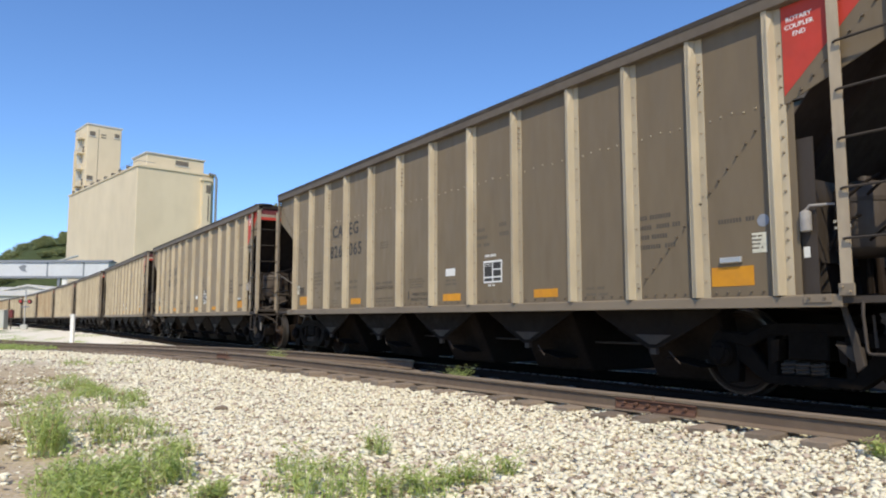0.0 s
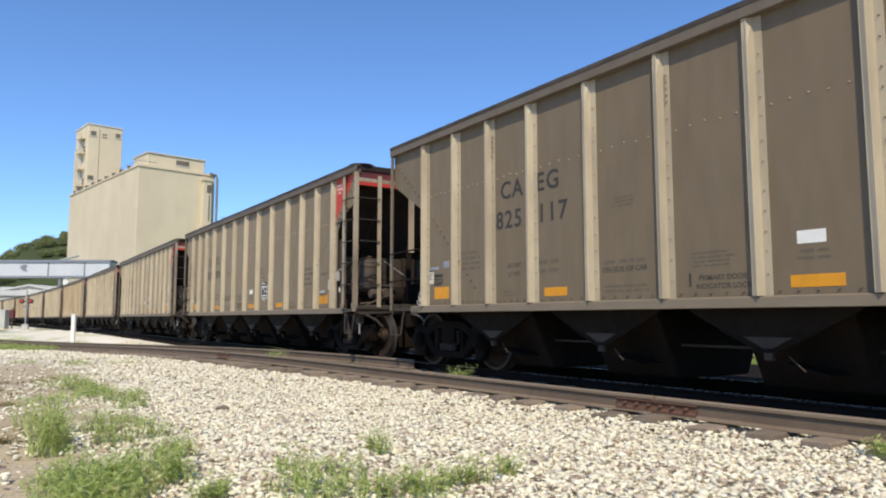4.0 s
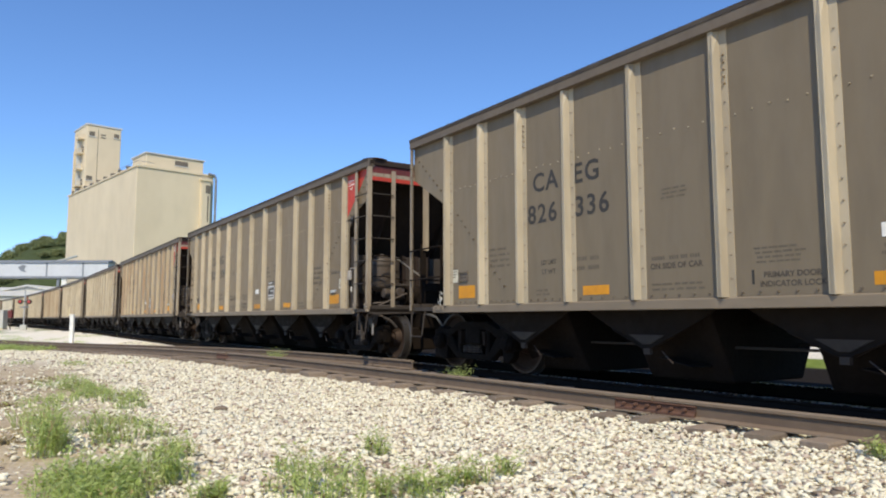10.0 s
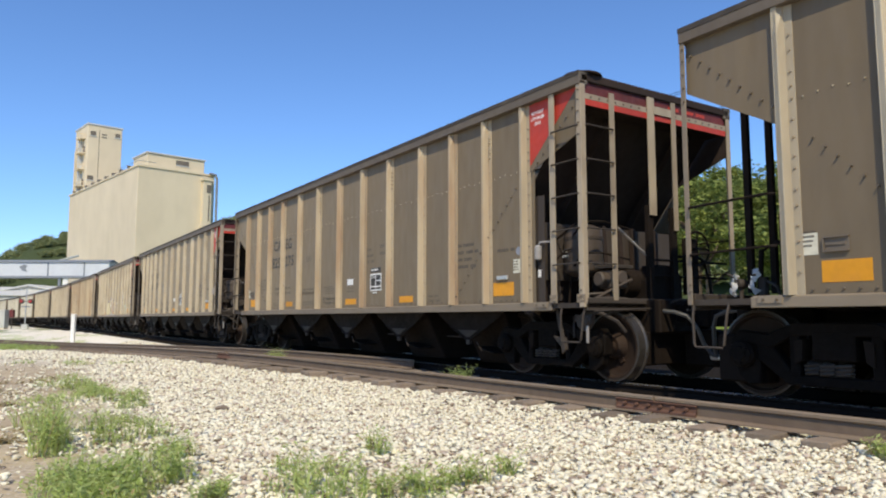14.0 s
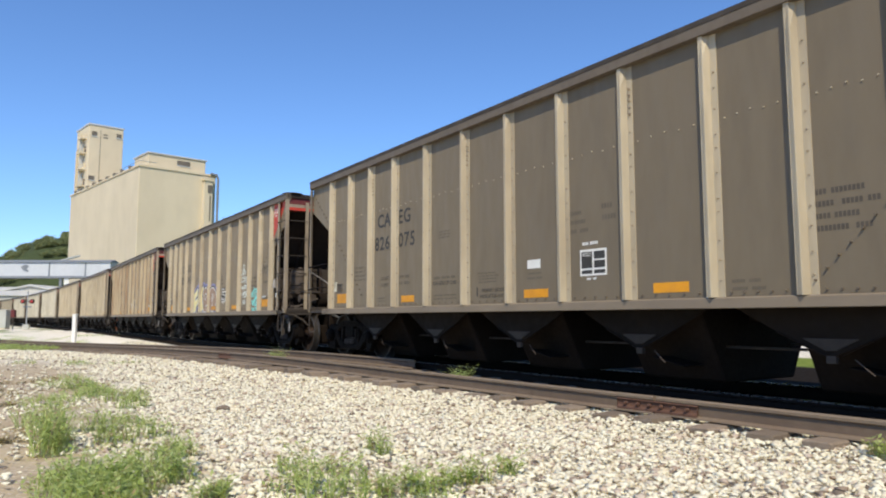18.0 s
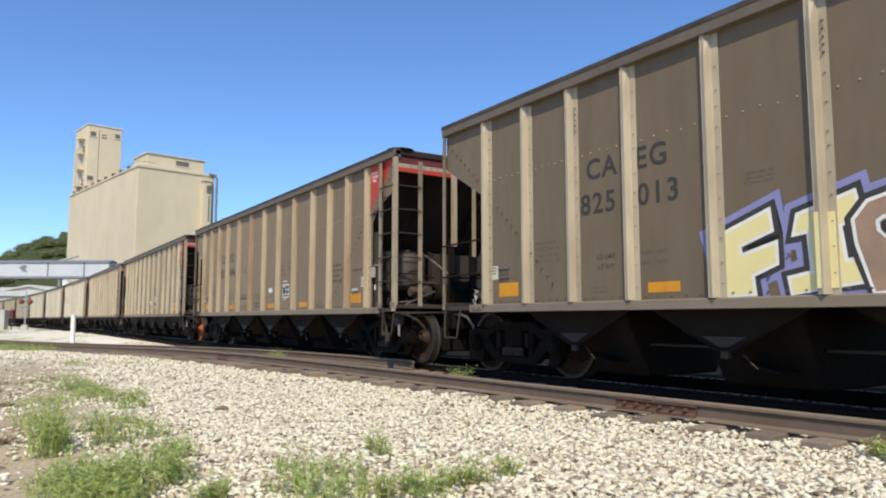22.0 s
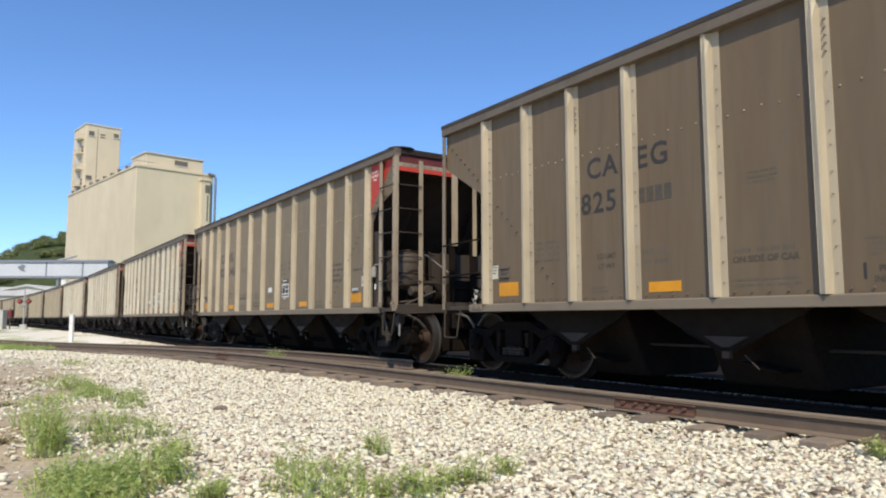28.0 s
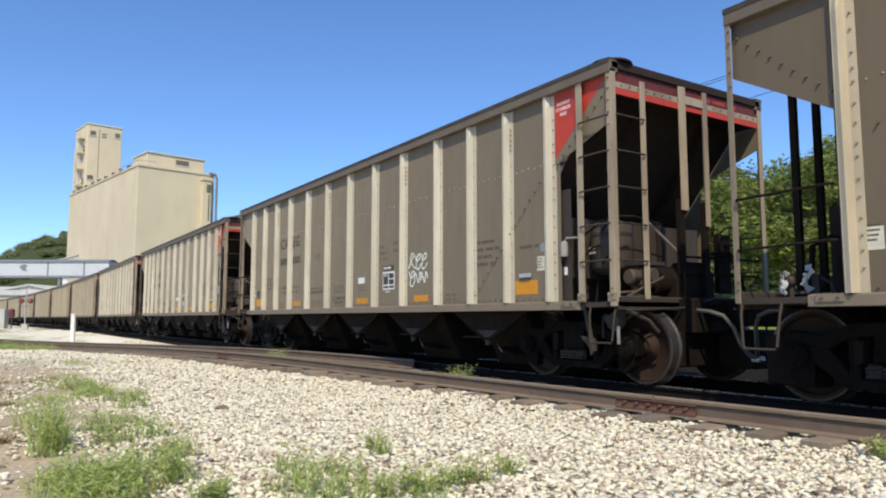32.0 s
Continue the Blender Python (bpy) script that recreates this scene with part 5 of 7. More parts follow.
def build_car():
    car = new("hopper_car")
    car.rotation_mode = "QUATERNION"
    tagged(car, "dusty brown-grey ribbed steel coal hopper car on the rails", "hopper car", "coal train")
    post = mesh_of("side_post", side_post(), MAT["post"], 0.003)
    for q in (-1, 1):
        y0, y1 = sorted((q * (SHEET - 0.008), q * SHEET))
        sheet = part("side_sheet", Shape().box(-HALF + 0.92, HALF - 1.0, y0, y1, 0.96, TOP - 0.12), MAT["panel"], car)
        b, dark_bolts = Shape(), Shape()
        for i, p in enumerate(POSTS[:-1]):
            n = POSTS[i + 1]
            for k in range(5):
                x = p + 0.19 + (n - p - 0.38) * k / 4
                b.stud((x, q * SHEET, 2.83 + 0.012 * ((k * 7 + i * 3) % 3)), (0, q, 0), 0.010, 0.012)
                dark_bolts.stud((x, q * SHEET, 1.03), (0, q, 0), 0.014, 0.016)
        for e in (-1, 1):
            for k in range(16 if e > 0 else 12):
                dark_bolts.stud((e * (5.97 - 0.108 * k), q * SHEET, (2.72 if e > 0 else 2.42) - 0.107 * k), (0, q, 0), 0.013, 0.034)
        part("bolts", b, MAT["post"], sheet)
        part("bolts", dark_bolts, MAT["chord"], sheet)
        part("top_chord", Shape().prism([(q * 1.36, TOP - 0.165), (q * 1.505, TOP - 0.165), (q * 1.505, TOP - 0.02), (q * 1.49, TOP), (q * 1.375, TOP), (q * 1.36, TOP - 0.02)], "x", REAR, HALF), MAT["chord"], car, bevel=0.006)
        part("chord_cap", Shape().box(REAR, HALF, *sorted((q * 1.35, q * 1.511)), TOP - 0.012, TOP + 0.006).box(REAR, HALF, *sorted((q * 1.506, q * 1.511)), TOP - 0.05, TOP - 0.012), MAT["coal_dust"], car, "sooty top edge")
        part("side_sill", Shape().prism([(q * 1.37, SILL), (q * 1.47, SILL), (q * 1.47, 0.975), (q * 1.40, 0.99), (q * 1.37, 0.99)], "x", -HALF + 0.62, HALF - 0.62), MAT["sill"], car, bevel=0.005)
        for e in (-1, 1):
            sp = part("sill_plate", Shape().box(*sorted((e * (HALF - 0.95), e * (HALF - 0.70))), *sorted((q * 1.471, q * 1.483)), 0.915, 0.985), MAT["sill"], car)
            part("bolts", Shape().stud((e * (HALF - 0.90), q * 1.483, 0.95), (0, q, 0), 0.016, 0.014).stud((e * (HALF - 0.76), q * 1.483, 0.95), (0, q, 0), 0.016, 0.014), MAT["chord"], sp)
        for i, x in enumerate(POSTS):
            p = part("side_post", post, None, car, at=pose(x, q * SHEET, 0, 0, 0, 0 if q < 0 else 180))
            b = Shape()
            rng = random.Random(i)
            ends = i in (0, 12)
            for k in range(15 if ends else 11):
                z = 1.16 + k * (2.45 / (15 if ends else 11)) + rng.uniform(-0.05, 0.05)
                b.stud((0.084, -0.011, z), (0, -1, 0), 0.010 if not ends else 0.015, 0.015)
            if i % 3 == 2:
                for k in range(5):
                    b.stud((0.084, -0.011, 3.18 + 0.075 * k), (0, -1, 0), 0.016, 0.026)
            part("bolts", b, MAT["bolt"], p)
    # inside: cross ridges between the hopper bays
    for x in (-3.3, -1.1, 1.1, 3.3):
        part("ridge_sheet", Shape().prism([(x - 0.6, 0.98), (x + 0.6, 0.98), (x, 1.9)], "y", -1.37, 1.37), MAT["slope"], car)
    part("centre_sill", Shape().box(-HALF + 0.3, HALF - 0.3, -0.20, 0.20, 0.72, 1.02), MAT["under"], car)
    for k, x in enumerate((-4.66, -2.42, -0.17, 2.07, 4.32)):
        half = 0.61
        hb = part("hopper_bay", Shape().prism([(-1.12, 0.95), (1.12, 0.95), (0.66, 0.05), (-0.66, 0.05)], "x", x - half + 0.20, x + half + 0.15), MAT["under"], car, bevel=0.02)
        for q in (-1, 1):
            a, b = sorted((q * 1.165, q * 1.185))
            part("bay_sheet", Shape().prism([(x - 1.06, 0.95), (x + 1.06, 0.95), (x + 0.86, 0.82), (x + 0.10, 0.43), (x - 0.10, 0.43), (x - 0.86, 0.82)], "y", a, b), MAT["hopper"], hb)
        part("bay_flange", Shape().tube([(x - 0.52, -1.19, 0.645), (x - 0.06, -1.19, 0.435), (x + 0.06, -1.19, 0.435), (x + 0.52, -1.19, 0.645)], 0.012, 5), MAT["under"], hb)
        part("bay_gusset", Shape().prism([(x - 0.26, 0.585), (x + 0.26, 0.585), (x + 0.05, 0.475), (x - 0.05, 0.475)], "y", -1.197, -1.186), MAT["gear"], hb)
        part("door_lever", Shape().tube([(x + 0.20, -1.16, 0.40), (x + 0.38, -1.20, 0.27)], 0.007, 6), MAT["tank"], hb)
        part("latch", Shape().box(x - 0.04, x + 0.05, -1.20, -1.15, 0.36, 0.43), MAT["gear"], hb)
        part("door", Shape().slab([(x + 0.10, -1.1, 0.33), (x + 0.10, 1.1, 0.33), (x + 0.55, 1.1, 0.24), (x + 0.55, -1.1, 0.24)], 0.012), MAT["under"], hb)
    for y in (-0.62, 0.62):
        part("brake_rod", Shape().tube([(-HALF + 1.4, y, 0.45), (HALF - 1.4, y, 0.45)], 0.018, 6), MAT["gear"], car)
    for e in (-1, 1):
        end_fittings(car, e)
        truck(car, e * TRUCK_AT, e)
        part("body_bolster", Shape().prism([(-1.36, 0.98), (-1.36, 0.90), (-0.3, 0.80), (0.3, 0.80), (1.36, 0.90), (1.36, 0.98)], "x", e * TRUCK_AT - 0.18, e * TRUCK_AT + 0.18), MAT["under"], car)
    # stencils, tags and reflectors on the near side
    y = -SHEET - 0.0005
    def plate(name, x0, x1, z0, z1, mat, label="", lift=0.003):
        return part(name, Shape().box(x0 - SHIFT, x1 - SHIFT, y - lift, y, z0 + DROP, z1 + DROP), MAT[mat], car, label)
    plate("reflector", -5.89, -5.455, 1.145, 1.34, "orange", "orange reflective rectangle")
    plate("reflector", -3.14, -2.70, 1.12, 1.235, "orange")
    plate("reflector", 0.30, 0.80, 1.11, 1.225, "orange")
    plate("reflector", 2.565, 3.04, 1.11, 1.222, "orange")
    plate("reflector", 5.37, 5.845, 1.150, 1.345, "orange")
    plate("tag", 0.38, 0.65, 1.51, 1.63, "white", "small white number tag")
    plate("tag", -6.06, -5.915, 1.40, 1.60, "cream")
    box = part("stencil_frame", Shape().box(1.35, 1.80, y - 0.003, y, 1.30, 1.63), MAT["white"], car, "white stencilled frame round black fields")
    part("field", Shape().box(1.375, 1.56, y - 0.005, y - 0.0031, 1.395, 1.60).box(1.59, 1.775, y - 0.005, y - 0.0031, 1.505, 1.60).box(1.59, 1.775, y - 0.005, y - 0.0031, 1.395, 1.485).box(1.375, 1.56, y - 0.005, y - 0.0031, 1.325, 1.37).box(1.59, 1.775, y - 0.005, y - 0.0031, 1.325, 1.37), MAT["black"], box)
    plate("tag", 5.84, 5.995, 1.465, 1.66, "cream", "cream paper label")
    for lx in (5.775, -6.115):
        part("label_marks", bars(Shape(), lx + SHIFT + (0.1 if lx < 0 else 0.0), lx + 0.12 + SHIFT + (0.1 if lx < 0 else 0.0), 1.50 if lx > 0 else 1.58, 1.64 if lx > 0 else 1.74, 4, y - 0.0035, 51, 0.0), MAT["ink"], car)
    part("sticker", Shape().lathe([(0.0, 0.062), (0.003, 0.062)], (5.90, y - 0.003, 1.72), "y", 20), MAT["sticker"], car, "pale blue round sticker")
    plate("label", 1.425, 1.835, 1.712, 1.80, "black", "black stencil patch")
    part("label_marks", bars(bars(bars(Shape(), 1.46, 1.60, 1.60, 1.64, 2, y - 0.0055, 41, 0.1), 1.52, 1.68, 1.30, 1.335, 1, y, 42, 0.1), 1.46, 1.80, 1.735, 1.785, 1, y - 0.0035, 43, 0.0), MAT["white"], car)
    part("placard_holder", Shape().box(5.425, 5.665, y - 0.04, y, 1.325, 1.385), MAT["steel"], car, "scuffed metal holder", bevel=0.008)
    part("card_holder", Shape().box(-5.93, -5.70, y - 0.008, y, 1.36, 1.50).box(-5.93, -5.70, y - 0.028, y - 0.008, 1.36, 1.375).box(-5.93, -5.70, y - 0.028, y - 0.008, 1.485, 1.50).box(-5.93, -5.915, y - 0.028, y - 0.008, 1.375, 1.485).box(-5.90, -5.73, y - 0.018, y - 0.008, 1.42, 1.445), MAT["chord"], car, "weathered metal card holder")
    ink = Shape()
    bars(ink, -1.80, -1.43, 2.305, 2.44, 3, y, 11)
    bars(ink, -1.95, -1.305, 1.575, 1.635, 1, y, 12, 0.0)
    bars(ink, -1.96, -1.265, 1.214, 1.31, 2, y, 13, 0.1)
    bars(ink, -5.0, -4.47, 1.685, 2.0, 4, y, 14)
    bars(ink, -3.155, -2.755, 1.53, 1.73, 2, y, 16, 0.1)
    bars(ink, -3.96, -3.62, 1.217, 1.309, 2, y, 17)
    bars(ink, -0.71, -0.15, 1.457, 1.632, 4, y, 18)
    bars(ink, 1.20, 1.60, 1.90, 2.20, 3, y, 19)
    bars(ink, 1.78, 2.05, 2.02, 2.24, 2, y, 24)
    bars(ink, 0.36, 0.72, 1.36, 1.46, 2, y, 20)
    bars(ink, 3.55, 4.0, 1.10, 1.22, 2, y, 21)
    part("small_lettering", ink, MAT["faint"], car, "worn unreadable stencil lines")
    ink = bars(Shape(), 4.38, 5.02, 1.60, 2.00, 4, y, 22)
    bars(ink, 5.42, 5.95, 1.78, 1.84, 1, y, 23)
    part("small_lettering", ink, MAT["ink"], car)
    lettering("lettering", "PRIMARY DOOR", 0.077, MAT["ink"], car, -0.42, y - 0.002, 1.335)
    lettering("lettering", "INDICATOR LOCK", 0.077, MAT["ink"], car, -0.42, y - 0.002, 1.24)
    for word, x, z in (("LD LMT", -3.775, 1.69), ("LT WT", -3.775, 1.555), ("ON SIDE OF CAR", -1.725, 1.507)):
        lettering("lettering", word, 0.09, MAT["ink"], car, x, y - 0.002, z)
    plate("mark", -0.825, -0.80, 1.16, 1.30, "black")
    done = set()
    for c in car.children_recursive:
        if c.name.startswith("truck") or (c.parent and c.parent.name.startswith("truck")):
            continue
        c.location.y *= WIDEN
        if c.data and c.data.name not in done and c.rotation_euler.x == 0:
            done.add(c.data.name)
            c.data.transform(Matrix.Diagonal((1, WIDEN, 1, 1)))
    return car


FIRST, LAST = -10, 13
NUMBERS = {-9: "826065", -8: "825117", 0: "825", -7: "825284", -6: "826336", -5: "825109", -4: "825275", -3: "826075", -2: "825013", -1: "825046", 1: "825346"}


def number_car(car, number):
    y = -SHEET * WIDEN - 0.003
    number = number or ""
    if len(number) < 6:
        s = Shape()
        if not number:
            bars(s, -3.98, -3.42, 2.28, 2.52, 1, y, 33, 0.0)
        bars(s, -3.16, -2.60, 2.28, 2.52, 1, y, 34, 0.0)
        part("small_lettering", s, MAT["ink"], car, "dark unreadable number")
    for word, x, z, sp in (("CA", -3.825, 2.865, 1.12), ("EG", -3.05, 2.865, 1.15), (number[:3], -3.89, 2.40, 1.16), (number[3:], -2.965, 2.40, 1.16)):
        if not word:
            continue
        lettering("lettering", word, 0.36, MAT["black"], car, x, y, z, sp, "large black stencilled characters")


GLYPHS = (
    ((-0.9, 0.1), (-0.2, 0.9), (0.7, 0.4), (0.5, -0.7), (-0.4, -0.8), (-0.8, 0.0), (0.2, 0.5)),
    ((-1.0, -0.6), (-0.1, 0.2), (0.5, 0.8), (0.0, 1.0), (-0.4, 0.4), (0.2, -0.5), (0.9, -0.9)),
    ((0.9, 0.5), (0.0, -0.1), (-0.6, -0.8), (-0.9, -0.2), (-0.3, 0.3), (0.3, -0.3), (0.7, -0.9), (1.0, -0.3)),
    ((-0.9, 0.9), (-0.3, 0.1), (0.5, 0.3), (0.4, 0.8), (-0.2, 0.6), (-0.4, -0.6), (0.3, -1.0), (0.9, -0.4)),
    ((-0.9, -0.2), (-0.5, 0.7), (0.1, -0.6), (0.6, 0.6), (1.0, -0.2)),
    ((-0.7, 1.0), (0.1, 0.4), (-0.5, -0.1), (0.4, -0.4), (0.9, 0.2), (0.4, 0.7), (0.0, -0.9)),
)


def scrawl(name, car, mat, x, z, w, h, seed, strokes, r=0.014, label="", count=0):
    """Freehand spray strokes in a field of the near side."""
    rng = random.Random(seed)
    y = -SHEET * WIDEN - 0.003
    for row in range(strokes):
        zc = z + h * (1 - (row + 0.5) / strokes)
        rh = h / strokes * 0.45
        n = count or max(3, round(w / (h / strokes) * 1.25))
        for k in range(n):
            xc = x + w * (k + 0.5) / n
            ww = w / n * 0.62
            s = Shape()
            glyph = rng.choice(GLYPHS)
            tilt = rng.uniform(-0.3, 0.3)
            p = [Vector((xc + (u + v * tilt) * ww, y, zc + v * rh * 1.1 + u * rh * 0.12)) for u, v in glyph]
            q = []
            for i in range(len(p) - 1):
                p0, p1, p2, p3 = p[max(i - 1, 0)], p[i], p[i + 1], p[min(i + 2, len(p) - 1)]
                for t in (0, 0.25, 0.5, 0.75):
                    q.append(0.5 * (2 * p1 + (p2 - p0) * t + (2 * p0 - 5 * p1 + 4 * p2 - p3) * t * t + (3 * p1 - p0 - 3 * p2 + p3) * t ** 3))
            q.append(p[-1])
            for i in range(len(q) - 1):
                d = (q[i + 1] - q[i])
                if d.length < 0.004:
                    continue
                d.normalize()
                u = Vector((-d.z, 0, d.x)) * r
                a, b = q[i] - d * r * 0.5, q[i + 1] + d * r * 0.5
                yy = -0.0002 * ((i + k * 7) % 5)
                off = Vector((0, yy, 0))
                s.slab([a + u + off, b + u + off, b - u + off, a - u + off], 0.001)
            part(name, s, MAT[mat], car, label)


def tag_letters(car):
    """The big sprayed word between the fifth and eighth posts."""
    y = -SHEET * WIDEN
    letters = (
        ("F", "graf_yellow", [(-2.20, 1.0), (-2.33, 1.58), (-1.72, 1.80), (-1.70, 1.62), (-2.05, 1.50), (-2.03, 1.38), (-1.66, 1.48), (-1.66, 1.30), (-1.92, 1.20), (-1.90, 1.02)]),
        ("I", "graf_yellow", [(-1.50, 1.0), (-1.52, 1.14), (-1.30, 1.18), (-1.32, 1.58), (-1.46, 1.56), (-1.42, 1.72), (-0.92, 1.86), (-0.88, 1.66), (-1.06, 1.60), (-1.02, 1.26), (-0.84, 1.28), (-0.86, 1.10)]),
        ("R", "graf_brown", [(-0.78, 1.0), (-0.90, 1.42), (-0.92, 1.62), (-0.80, 1.76), (-0.55, 1.82), (-0.36, 1.76), (-0.30, 1.62), (-0.30, 1.50), (-0.02, 1.50), (-0.06, 1.24), (-0.36, 1.25), (-0.52, 1.22), (-0.46, 1.02)]),
        ("O", "graf_brown", [(0.30 + 0.45 * math.cos(a), 1.395 + 0.385 * math.sin(a)) for a in np.arange(0, 6.28, 0.3)]),
    )
    for rank, (_, colour, poly) in enumerate(letters):

        def grown(d):
            out, n = [], len(poly)
            for i in range(n):
                a, b, e = Vector(poly[i - 1]), Vector(poly[i]), Vector(poly[(i + 1) % n])
                u, w = (b - a).normalized(), (e - b).normalized()
                turn = 1 if sum(poly[k - 1][0] * poly[k][1] - poly[k][0] * poly[k - 1][1] for k in range(n)) > 0 else -1
                nrm = (Vector((u.y, -u.x)) + Vector((w.y, -w.x))) * turn
                v = b + nrm.normalized() * d * min(1.6, 2 / max(0.6, nrm.length))
                out.append((v.x, max(v.y, 0.984)))
            return out
        for k, (d, mat, lift) in enumerate(((0.15, "graf_blue", 0.0022 + 0.0002 * rank), (0.085, "black", 0.0042 + 0.003 * rank), (0.032, "white", 0.005 + 0.003 * rank), (0.0, colour, 0.0058 + 0.003 * rank))):
            part("sprayed_letter", Shape().prism(grown(d), "y", y - lift, y - lift + 0.0006), MAT[mat], car, "large sprayed letter with dark outline" if k == 3 else "")
    def line(points, r, mat, lift):
        s = Shape()
        for (x0, z0), (x1, z1) in zip(points, points[1:]):
            d = Vector((x1 - x0, 0, z1 - z0)).normalized()
            u = Vector((-d.z, 0, d.x)) * r
            p, q = Vector((x0, y - lift, z0)) - d * r * 0.4, Vector((x1, y - lift, z1)) + d * r * 0.4
            s.slab([p + u, q + u, q - u, p - u], 0.0005)
        part("sprayed_stroke", s, MAT[mat], car)
    heart = [(0.0, -0.075), (-0.085, 0.01), (-0.09, 0.06), (-0.05, 0.085), (-0.005, 0.05), (0.04, 0.085), (0.085, 0.06), (0.08, 0.01), (0.0, -0.075)]
    line([(-0.60 + u, 1.50 + w) for u, w in heart], 0.022, "black", 0.0132)
    line([(-0.60 + u * 1.5, 1.50 + w * 1.5) for u, w in heart], 0.016, "white", 0.0132)
    line([(0.33 + u, 1.38 + w * 0.8) for u, w in heart], 0.012, "white", 0.0162)
    line([(0.24, 1.57), (0.40, 1.58)], 0.012, "white", 0.0162)
    line([(0.33, 1.58), (0.31, 1.49)], 0.012, "white", 0.0162)
    line([(0.23, 1.48), (0.42, 1.485)], 0.012, "white", 0.0162)
    line([(0.27, 1.29), (0.26, 1.21), (0.30, 1.19), (0.35, 1.20), (0.37, 1.30)], 0.012, "white", 0.0162)
    line([(0.44, 1.55), (0.58, 1.53)], 0.009, "graf_pink", 0.0162)
    line([(0.42, 1.51), (0.56, 1.485)], 0.009, "graf_pink", 0.0162)
    line([(0.10, 1.45), (0.16, 1.38)], 0.02, "graf_pink", 0.0157)
    # the reflector stays clear of the paint, which runs on across the posts
    part("reflector", Shape().box(0.235, 0.735, y - 0.0195, y - 0.018, 1.055, 1.17), MAT["orange"], car)
    for x, mat, top in ((-1.198, "graf_yellow", 1.72), (-0.060, "graf_brown", 1.60)):
        part("sprayed_stroke", Shape().box(x - 0.031, x + 0.020, y - 0.0925, y - 0.091, 1.04, top), MAT[mat], car)
        part("sprayed_stroke", Shape().box(x + 0.048, x + 0.118, y - 0.0195, y - 0.0125, 1.04, top), MAT[mat], car)


def build_train():
    cars = {}
    first = build_car()
    for i in range(FIRST, LAST + 1):
        cars[i] = first if i == FIRST else copy_thing(first, Matrix.Identity(4))
    for i, c in cars.items():
        number_car(c, NUMBERS.get(i))
    # the far cars never come near: no bolts or small fittings on them
    small = ("bolts", "rivets", "spring", "bearing", "small_lettering", "spoke", "tank_pipe", "retainer_hose", "valve_label", "friction_wedge", "brake_shoe", "bulkhead_rib", "lettering", "label_marks", "glad_hand", "tank_strap", "foot_bracket", "latch", "card_holder")
    for i in range(6, LAST + 1):
        for c in list(cars[i].children_recursive):
            if c.name.split(".")[0] in small and not c.children:
                bpy.data.objects.remove(c)
    skins = {}
    for i, (panel, stake) in {-10: ("panel_grey", "post"), -9: ("panel", "post"), -6: ("panel_grey", "post"), -4: ("panel", "post_rust"), -3: ("panel_grey", "post"), -1: ("panel_rust", "post_rust"),
                              0: ("panel_rust", "post"), 1: ("panel_dark", "post"), 2: ("panel_grey", "post_pale"), 3: ("panel_pale", "post_pale"), 4: ("panel_pale", "post_pale"),
                              **{k: ("panel_grey", "post_dull") for k in range(5, LAST + 1)}}.items():
        for c in cars[i].children:
            name = c.name.split(".")[0]
            mat = panel if name in ("side_sheet", "corner_gusset") else stake if name == "side_post" else ""
            if mat in ("", "panel", "post"):
                continue
            if (c.data.name, mat) not in skins:
                me = c.data.copy()
                me.materials[0] = MAT[mat]
                skins[c.data.name, mat] = me
            c.data = skins[c.data.name, mat]
    for i in (-10, -9, -6, -3, -1, 0):
        for c in list(cars[i].children):
            if c.name.split(".")[0] == "label":
                bpy.data.objects.remove(c)
    yy = -SHEET * WIDEN
    part("sticker", Shape().box(-5.68, -5.51, yy - 0.003, yy - 0.0005, 1.59, 1.70), MAT["sticker"], cars[-8], "pale blue worn sticker", bevel=0.001)
    part("paint_patch", Shape().box(-6.12, -5.83, yy - 0.003, yy - 0.0005, 1.575, 1.625), MAT["sticker"], cars[-8], "pale scuffed patch")
    tag_letters(cars[-2])
    for k, (x, z, w, h, n) in enumerate(((3.47, 1.975, 0.34, 0.215, 3), (3.45, 1.785, 0.59, 0.20, 4), (3.47, 1.585, 0.61, 0.18, 5), (3.50, 1.37, 0.60, 0.20, 5), (3.60, 1.17, 0.24, 0.19, 1))):
        scrawl("sprayed_scrawl", cars[-2], "graf_white", x, z, w, h, 3 + k, 1, 0.011, "pale sprayed scrawl", n)
    ring = Shape()
    for k in range(14):
        a, b = (Vector((3.65 + 0.075 * math.cos(v), -SHEET * WIDEN - 0.003, 2.255 + 0.085 * math.sin(v))) for v in (k * math.pi / 7, (k + 1) * math.pi / 7))
        u = (a + b) / 2 - Vector((3.65, a.y, 2.255))
        u = u.normalized() * 0.014
        ring.slab([a - u, a + u, b + u, b - u], 0.001)
    part("sprayed_scrawl", ring, MAT["graf_white"], cars[-2], "pale sprayed ring")
    for k, (x, z, w, h, n) in enumerate(((4.41, 1.36, 0.66, 0.25, 4), (4.78, 1.22, 0.30, 0.17, 2), (4.43, 1.09, 0.34, 0.25, 2), (4.74, 1.03, 0.20, 0.20, 1), (4.48, 0.99, 0.44, 0.08, 3))):
        scrawl("sprayed_scrawl", cars[-2], "graf_teal", x, z, w, h, 60 + k, 1, 0.021, "teal sprayed scrawl", n)
    scrawl("sprayed_scrawl", cars[-2], "ink", 5.32, 1.98, 0.42, 0.24, 31, 1, 0.011, "faint dark sprayed scrawl")
    tagged(cars[-2], "brown-grey coal hopper car with sprayed graffiti on its side")
